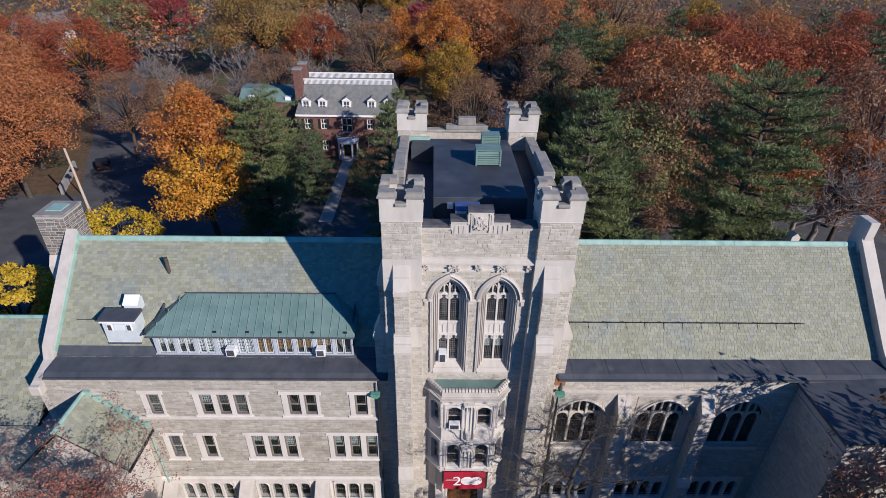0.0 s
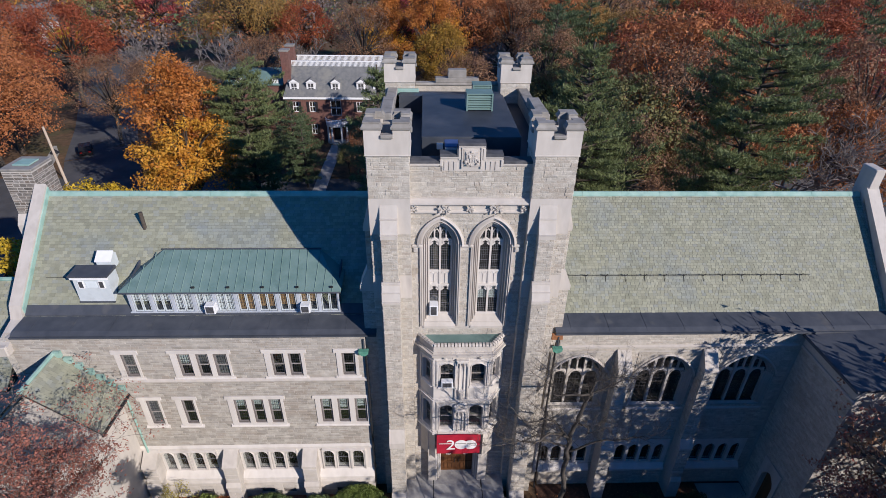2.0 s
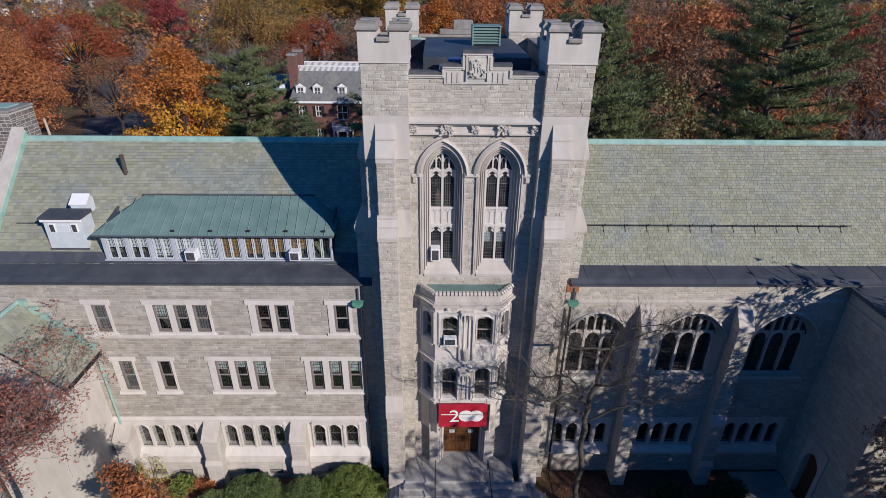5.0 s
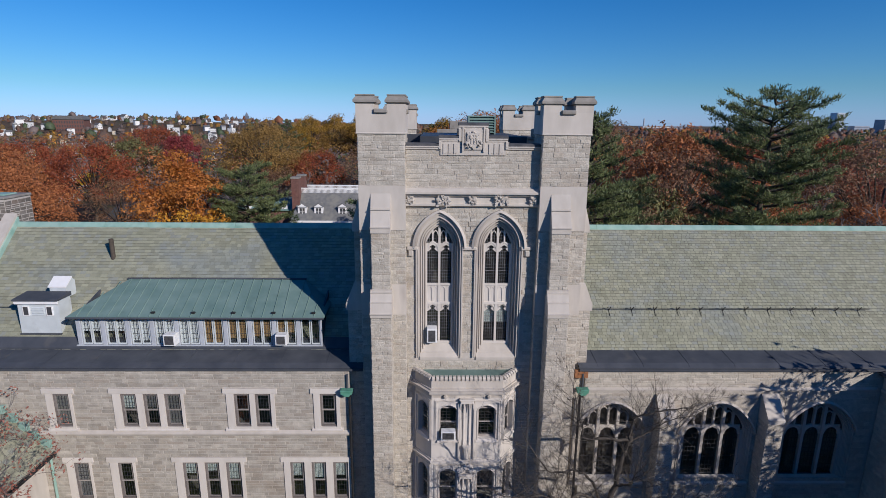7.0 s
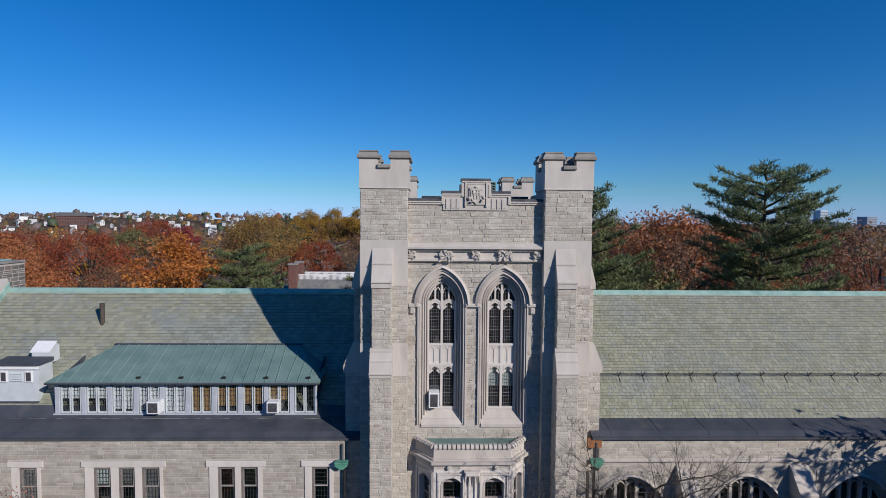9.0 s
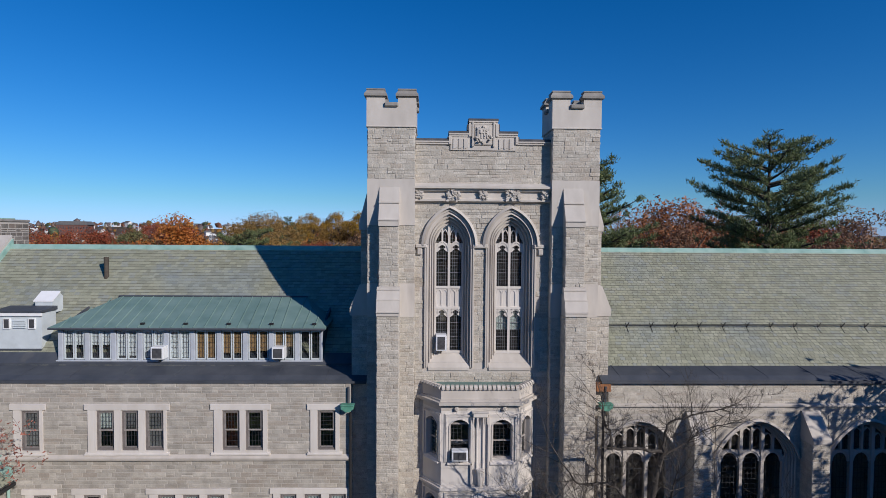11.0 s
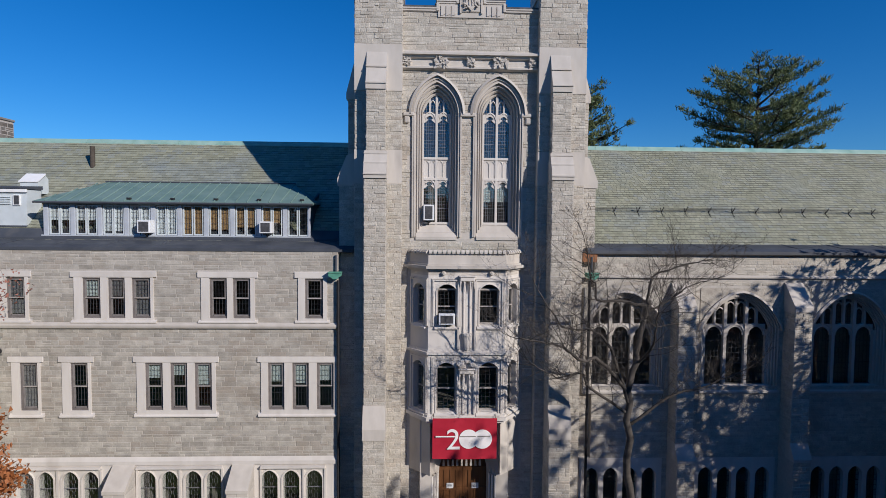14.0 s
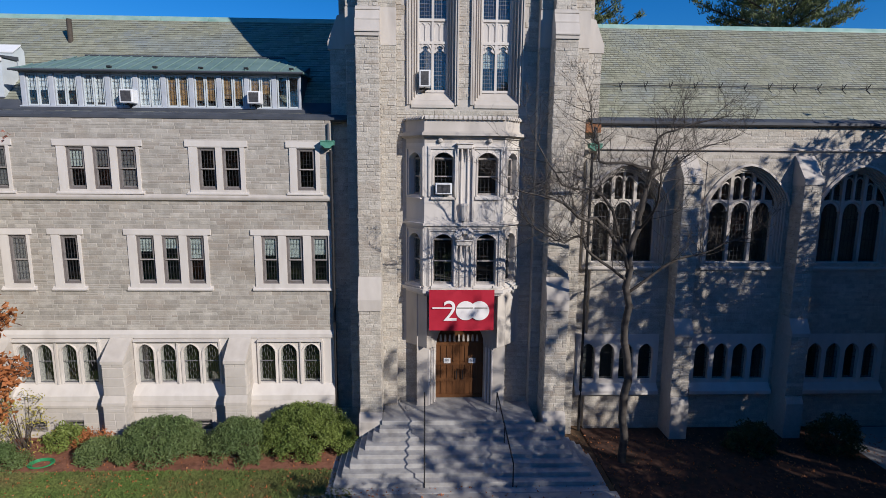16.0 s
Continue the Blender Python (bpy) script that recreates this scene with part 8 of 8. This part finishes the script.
baluster.materials.append(PAINT_WHITE)
for yy in (ry0, ry1):
    bal = part("balustrade", box(B(), x0 + .8, x1 - .8, yy - .08, yy + .08, ez + 5.09, ez + 5.25), PAINT_WHITE, H)
    for i in range(74):
        x = x0 + .9 + i * (x1 - x0 - 1.8) / 73
        ob = new("baluster", baluster)
        ob.parent, ob.matrix_parent_inverse = bal, origin_of(bal).inverted()
        ob.matrix_basis = Matrix.Translation((x, yy, ez + 4.35))
for a in (-6.8, -4.0, 0.1, 4.4, 7.2):
    d = part("dormer", box(B(), HX + a - .75, HX + a + .75, HY + .6, HY + 3.0, ez + .6, ez + 2.3), PAINT_WHITE, H)
    part("dormer_gable", prism(B(), [(HX + a - .95, ez + 2.3), (HX + a, ez + 3.0), (HX + a + .95, ez + 2.3)], "y", HY + .45, HY + 3.4), HOUSE_SLATE, d)
    part("dormer_face", prism(B(), [(HX + a - .8, ez + 2.3), (HX + a, ez + 2.85), (HX + a + .8, ez + 2.3)], "y", HY + .40, HY + .46), PAINT_WHITE, d)
    part("dormer_pane", box(B(), HX + a - .42, HX + a + .42, HY + .56, HY + .60, ez + .8, ez + 2.1), CAME, d)
    bm = B()
    box(bm, HX + a - .04, HX + a + .04, HY + .52, HY + .56, ez + .8, ez + 2.1)
    box(bm, HX + a - .42, HX + a + .42, HY + .52, HY + .56, ez + 1.42, ez + 1.5)
    part("dormer_bar", bm, PAINT_WHITE, d)
for x, y in ((x0 + .3, HY + 2.2), (x0 + .3, HY + 6.5)):
    c = part("chimney", box(B(), x - .8, x + .5, y - .5, y + .9, G, ez + 7.0), BRICK, H)
    part("chimney_cap", box(B(), x - .9, x + .6, y - .6, y + 1.0, ez + 7.0, ez + 7.25), GREY_COPING, c)
ring_ = [(HX + 1.9 * math.cos(math.pi * (1 + i / 12)), HY + 1.9 * math.sin(math.pi * (1 + i / 12))) for i in range(13)]
po = part("portico", prism(B(), ring_, "z", G + 3.1, G + 3.6), PAINT_WHITE, H)
part("portico_floor", prism(B(), ring_, "z", G, G + 0.35), GRANITE, po)
for i in (1, 4, 8, 11):
    p = ring_[i]
    part("column", bar(B(), (HX + (p[0] - HX) * .88, HY + (p[1] - HY) * .88, G + .35), (HX + (p[0] - HX) * .88, HY + (p[1] - HY) * .88, G + 3.1), .17, 10), PAINT_WHITE, po)
bm = B()
for p, q in zip(ring_, ring_[1:]):
    bar(bm, (*p, G + 4.35), (*q, G + 4.35), .06, 5)
    bar(bm, (*p, G + 3.6), (*p, G + 4.35), .05, 5)
part("portico_rail", bm, PAINT_WHITE, po)
part("house_door", box(B(), HX - .6, HX + .6, HY + .25, HY + .32, G + .2, G + 2.6), IRON, H)
SW = thing("side_wing", (x0 - 6, HY + 4, G), "low wing of the brick house with green copper roof", "house")
part("wall", box(B(), x0 - 10.4, x0 - 0.9, HY + 3, HY + 11, G, G + 9.0), BRICK, SW)
part("roof", prism(B(), [(HY + 2.6, G + 9.0), (HY + 2.6, G + 9.15), (HY + 5.5, G + 10.7), (HY + 8.5, G + 10.7), (HY + 11.4, G + 9.15), (HY + 11.4, G + 9.0)], "x", x0 - 10.8, x0 - .9), COPPER_ROOF, SW)
for a in (-8.6, -2.2):
    part("dormer", box(B(), x0 + a - .5, x0 + a + .5, HY + 2.9, HY + 5, G + 9.1, G + 9.9), PAINT_WHITE, SW)

# ---- car, pole ----
C = thing("parked_car", (-56.2, 84.6, G), "dark parked car seen from behind on the street", "car")
body = prism(B(), [(-2.2, .35), (-2.25, .85), (-1.9, 1.0), (-1.3, 1.45), (0.6, 1.5), (1.3, 1.0), (2.1, .85), (2.2, .4)], "x", -.88, .88)
body.transform(pose(-56.2, 84.6, G, 0, 0, 28))
part("body", body, surface("black_car_paint", (0.012, 0.012, 0.014), (0.02, 0.02, 0.022), 2.0, 0.25, 0), C)
for sx in (-.84, .84):
    for sy in (-1.4, 1.4):
        w = bar(B(), (sx - .1, sy, .33), (sx + .1, sy, .33), .33, 14)
        w.transform(pose(-56.2, 84.6, G, 0, 0, 28))
        part("wheel", w, IRON, C)
for sx in (-.6, .6):
    w = box(B(), sx - .15, sx + .15, -2.30, -2.22, .72, .9)
    w.transform(pose(-56.2, 84.6, G, 0, 0, 28))
    part("tail_lamp", w, surface("red_lens", (0.3, 0.01, 0.01), (0.35, 0.015, 0.012), 2, 0.3, 0), C)
P = thing("utility_pole", (-46.9, 64.6, G), "leaning pale wooden utility pole at the roadside", "pole")
part("pole", bar(B(), (-46.9, 64.6, G), (-47.45, 64.7, G + 11.0), 0.19, 8, 0.14), surface("pale_weathered_pole", (0.42, 0.34, 0.26), (0.52, 0.43, 0.34), 3.0, 0.9, .2), P)

tagged(part("garden_wall", prism(B(), [(-57.1, 74.0), (-56.6, 73.9), (-60.4, 84.2), (-60.9, 84.3)], "z", G - 0.2, G + 1.3), PAVING, None), "low pale garden wall beside the street", "wall", kind="structure")
L = thing("street_lamp", (-53.5, 73.5, G), "dark street lamp with a round hood", "street lamp")
part("lamp_post", bar(B(), (-53.5, 73.5, G), (-53.5, 73.5, G + 4.2), 0.09, 8), IRON, L)
part("lamp_hood", bar(B(), (-53.5, 73.5, G + 4.2), (-53.5, 73.5, G + 4.7), 0.65, 12, 0.2), IRON, L)

# ---- shrubs in front ----
def shrub(name, x, y, rx, ry, h, leaf, label, seed, n=90, size=0.07, per=60):
    rnd = random.Random(seed)
    t = thing(name, (x, y, G), label, "shrub")
    verts, faces, centres = [], [], []
    for i in range(n):
        a, e = rnd.uniform(0, 6.28), rnd.uniform(0.0, 1) ** .8
        k = math.sqrt(1 - e * e * .9) * rnd.uniform(.72, 1.0)
        centres.append((rx * k * math.cos(a), ry * k * math.sin(a), h * (.08 + .84 * e)))
        if i % 4 == 0:
            tube(verts, faces, [Vector((rnd.uniform(-.2, .2), rnd.uniform(-.2, .2), -.1)), Vector(centres[-1])], [.03, .008], 4)
    child_mesh("branchwork", mesh_arrays("branchwork", [tuple(v) for v in verts], np.array(faces), BARK_DARK), t)
    v, f = cards(centres, per, 0.30, size, seed, 0.8, 1.4)
    v[:, 2] = np.maximum(v[:, 2], 0.03)
    child_mesh("leaves", mesh_arrays("leaves", v, f, leaf), t)
    t.matrix_basis = pose(x, y, G)
    return t


shrub("yew_shrub", -4.6, 20.3, 2.0, 1.1, 2.0, YEW, "dense clipped yew shrub beside the granite steps", 401, 240, 0.042, 150)
shrub("yew_shrub", -7.2, 20.0, 1.3, 0.9, 1.5, JUNIPER, "low spreading green yew in the mulch bed", 402, 150, 0.042, 130)
shrub("yew_shrub", -10.3, 20.0, 1.9, 1.1, 1.55, JUNIPER, "loose feathery green yew under the windows", 403, 200, 0.045, 130)
shrub("yew_shrub", -12.4, 19.6, 1.0, 0.7, 0.9, JUNIPER, "small low juniper in the mulch bed", 404, 80, 0.042, 110)
shrub("yew_shrub", -16.4, 19.2, 1.2, 0.8, 0.9, JUNIPER, "low evergreen shrub at the edge of the bed", 405, 80, 0.042, 110)
shrub("yellow_shrub", -16.2, 20.6, 1.3, 0.8, 2.6, LEAF_PALE, "sparse yellowing shrub against the stone wall", 406, 60, 0.05, 16)
shrub("yellow_shrub", -14.6, 20.7, 0.8, 0.5, 1.0, YEW, "small yellow-green shrub in the bed", 407, 40, 0.06, 50)
shrub("red_shrub", -13.4, 20.8, 0.9, 0.5, 0.7, LEAF_RUST, "low rust-coloured shrub by the basement window", 408, 40, 0.05, 40)
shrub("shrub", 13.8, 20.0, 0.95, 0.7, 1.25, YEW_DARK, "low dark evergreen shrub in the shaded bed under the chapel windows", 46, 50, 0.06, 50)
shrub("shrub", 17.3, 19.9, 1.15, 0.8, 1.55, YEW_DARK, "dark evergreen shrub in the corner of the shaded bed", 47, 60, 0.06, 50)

HS = thing("garden_hose", (-14.7, 19.4, G), "coiled green garden hose on the mulch", "hose")
bm = B()
for k in range(3):
    r = 0.34 + 0.06 * k
    for i in range(20):
        a, b = 2 * math.pi * i / 20, 2 * math.pi * (i + 1) / 20
        bar(bm, (-14.7 + r * math.cos(a), 19.4 + r * .8 * math.sin(a), G + .06 + .02 * k), (-14.7 + r * math.cos(b), 19.4 + r * .8 * math.sin(b), G + .06 + .02 * k), .022, 5)
part("coil", bm, surface("green_rubber", (0.03, 0.22, 0.08), (0.05, 0.3, 0.12), 3, 0.5, 0), HS)

# ---- grass and fallen leaves ----
g = np.random.RandomState(88)
pts = np.stack([g.uniform(-17, -2.4, 26000), g.uniform(16.3, 18.95, 26000), np.full(26000, G + 0.03)], axis=1)
v, f = cards(pts, 1, 0.02, 0.045, 89, 0.8, 1.3)
tagged(new("grass", mesh_arrays("grass", v, f, GRASS)), "short worn grass blades on the lawn", "grass", kind="stuff")
pts = np.stack([g.uniform(-20, 24, 5200), g.uniform(14, 21.4, 5200), np.full(5200, G + 0.06)], axis=1)
v, f = cards(pts, 1, 0.02, 0.055, 90, 0.3)
tagged(new("fallen_leaves", mesh_arrays("fallen_leaves", v, f, LEAF_RUST)), "scattered brown fallen leaves on the ground", "leaves", kind="stuff")

# ---- unseen woods added behind the camera, facing the building, to cut low sky light ----
g = np.random.RandomState(61)
for k, (m, colour) in enumerate(((LEAF_BROWN, "brown"), (LEAF_OLIVE, "olive green"), (LEAF_RUST, "rust-red"))):
    centres, spread = [], []
    for _ in range(46):
        x, y, r, top = g.uniform(-85, 95), g.uniform(-72, -36), g.uniform(5, 8), g.uniform(15, 20)
        for _ in range(12):
            a, e = g.uniform(0, 6.28), g.uniform(-.7, 1)
            q = math.sqrt(1 - e * e)
            centres.append((x + r * q * math.cos(a), y + r * q * math.sin(a), G + top * (0.5 + 0.45 * e)))
            spread.append(r * g.uniform(.4, .6))
    v, f = cards(centres, 16, np.array(spread), 1.3, 700 + k, 0.9)
    tagged(new("woods", mesh_arrays("woods", v, f, m)), f"{colour} autumn woods added unseen to block sky light", "woods", kind="stuff")

# ---- buildings glimpsed between the trees ----
for m, x, y, a, k, label in ((models[1], 92, 108, 30, 1.15, "grey gabled house among the trees"), (models[1], -113, 165, -30, 1.2, "grey gabled house behind rust-red trees"), (models[3], 13.5, 104, 10, 0.62, "low white outbuilding behind the pines"), (models[2], 30, 146, 5, 0.9, "pale flat-roofed building beyond the bare trees")):
    c = copy_thing(m, pose(x, y, G, 0, 0, a))
    c.scale = (k, k, k)
    tagged(c, label)

# ---- trees in front ----
SPARSE_AT = ((23.4, 7.6, 200, 1.24), (28.0, 4.5, 20, 1.36), (20.4, 8.8, 120, 0.95), (27.3, 8.4, 260, 1.1))
# Places of unseen oaks, added to keep sky light off the right wing.
SHADE_AT = ((52, 4, 90, 1.3), (50, 16, 10, 1.2), (47, 24, 70, 1.2), (58, -14, 150, 1.3))
SKY_BLOCK_AT = ((11, 3, 65, 0.5), (16, 7, 15, 0.5), (17, -1, 115, 0.55), (22, 2, 250, 0.6), (29, 0, 320, 0.66), (33, 1, 200, 0.72), (36, -3, 100, 0.85), (41, -3, 30, 0.9), (44, 3, 260, 0.95), (9, -13, 20, 0.6), (18, -15, 95, 0.9), (27, -12, 170, 0.85), (35, -8, 240, 0.85), (45, -16, 300, 1.0), (14, -24, 200, 1.2), (25, -26, 80, 1.2), (2, -14, 40, 0.6), (-7, -18, 130, 1.1), (-16, -16, 220, 1.1), (-27, -20, 10, 1.1), (-38, -18, 300, 1.1), (8, -32, 75, 0.85), (-12, -31, 160, 1.3), (-30, -32, 250, 1.2), (19, -35, 20, 1.4), (33, -32, 190, 1.4))
set_at(crooked_tree("bare_tree", "bare twisting tree before the arched windows", 527, BARK_TWIG, (
    (0.17, (0, 0, -0.3), (0, 0, 2.8), (-0.1, 0, 5.1), (-0.2, 0, 7.8), (0.1, 0, 9.5), (0.3, 0.1, 10.8), (0.5, 0, 11.8)),
    (0.07, (0.45, 0, 11.6), (-0.7, -0.2, 11.8), (-1.55, -0.2, 11.85), (-1.6, -0.1, 12.4), (-1.85, -0.2, 12.7), (-2.0, -0.3, 13.6)),
    (0.063, (0.45, 0, 11.7), (0.45, -0.2, 12.4), (0.6, -0.2, 12.8), (1.6, -0.4, 13.2), (2.4, -0.5, 13.4)),
    (0.049, (0.35, 0, 11.0), (0.6, 0.3, 11.3), (1.5, 0.4, 11.8), (2.1, 0.3, 12.3), (3.0, 0.2, 12.6)),
    (0.07, (-0.2, 0, 7.9), (-0.95, -0.6, 9.6), (-1.45, -0.9, 10.5), (-1.95, -1.0, 10.85), (-2.75, -1.2, 10.95), (-3.3, -1.4, 11.2), (-4.1, -1.5, 12.4)),
    (0.077, (-0.2, 0, 8.2), (-1.7, -1.0, 9.8), (-2.5, -1.6, 9.9), (-3.2, -2.0, 10.4), (-3.6, -2.2, 10.6), (-4.8, -2.6, 10.9)),
    (0.063, (-0.15, 0, 7.4), (-1.75, -0.4, 8.5), (-2.3, -0.6, 9.2), (-2.9, -0.8, 9.0), (-3.6, -1.0, 9.3), (-4.2, -1.2, 9.7)),
    (0.063, (-0.1, 0, 7.0), (1.25, -0.3, 8.2), (2.35, -0.5, 8.6), (3.5, -0.8, 9.2)),
    (0.056, (0.1, 0, 9.4), (0.2, -1.2, 10.4), (-0.2, -2.2, 11.2), (-0.4, -3.0, 12.2)))), 8.05, 19.2, 0)
set_at(gnarled_tree("oak_tree", 18.0, "oak holding rust-brown leaves before the gabled bay", 531, BARK, 5.6, 0.58, 15, 0.22, LEAF_RUSSET, 0.07, 10), -18.6, 14.6, 40)
set_at(gnarled_tree("oak_tree", 12.4, "young oak hung with dry rust-brown leaves before the stone wing", 541, BARK_DARK, 1.8, 0.62, 11, 0.10, LEAF_RUST, 0.10, 5, low=0.5), -12.7, 14.6, 0)
set_at(gnarled_tree("maple_tree", 15.5, "tree with thinning dull red leaves before the shaded wing", 533, BARK, 5.0, 0.62, 13, 0.18, LEAF_RUSSET, 0.095, 7), 22.4, 14.0, 10)
sparse = set_at(bare_tree("oak_tree", 20, 7, "tall oak with a few brown leaves on the front lawn", 504, BARK_DARK, LEAF_BROWN, depth=6, twig=0.025, leafs=3, leaf_size=0.22), 20.6, 3.5, 75, 0.66)
for x, y, a, s in SPARSE_AT:
    again(sparse, x, y, a, s)
thin = set_at(broadleaf("oak_tree", 20, 6.4, LEAF_BROWN, "tall thinning oak with scattered dull brown leaves", 515, per=22, clumps=42, size=0.25, bare=0.32), 29.6, 6.6, 140, 1.1)
# Unseen oak and its copies, there only to block light.
shade = set_at(broadleaf("oak_tree", 20, 6.4, LEAF_BROWN, "tall brown-leaved oak, unseen, added to block light", 505, per=60, clumps=50, size=0.30, bare=0.32), 53, -4, 310, 1.15)
for x, y, a, s in SHADE_AT:
    again(shade, x, y, a, s)
for x, y, a, s in SKY_BLOCK_AT:
    again(shade, x, y, a, s)
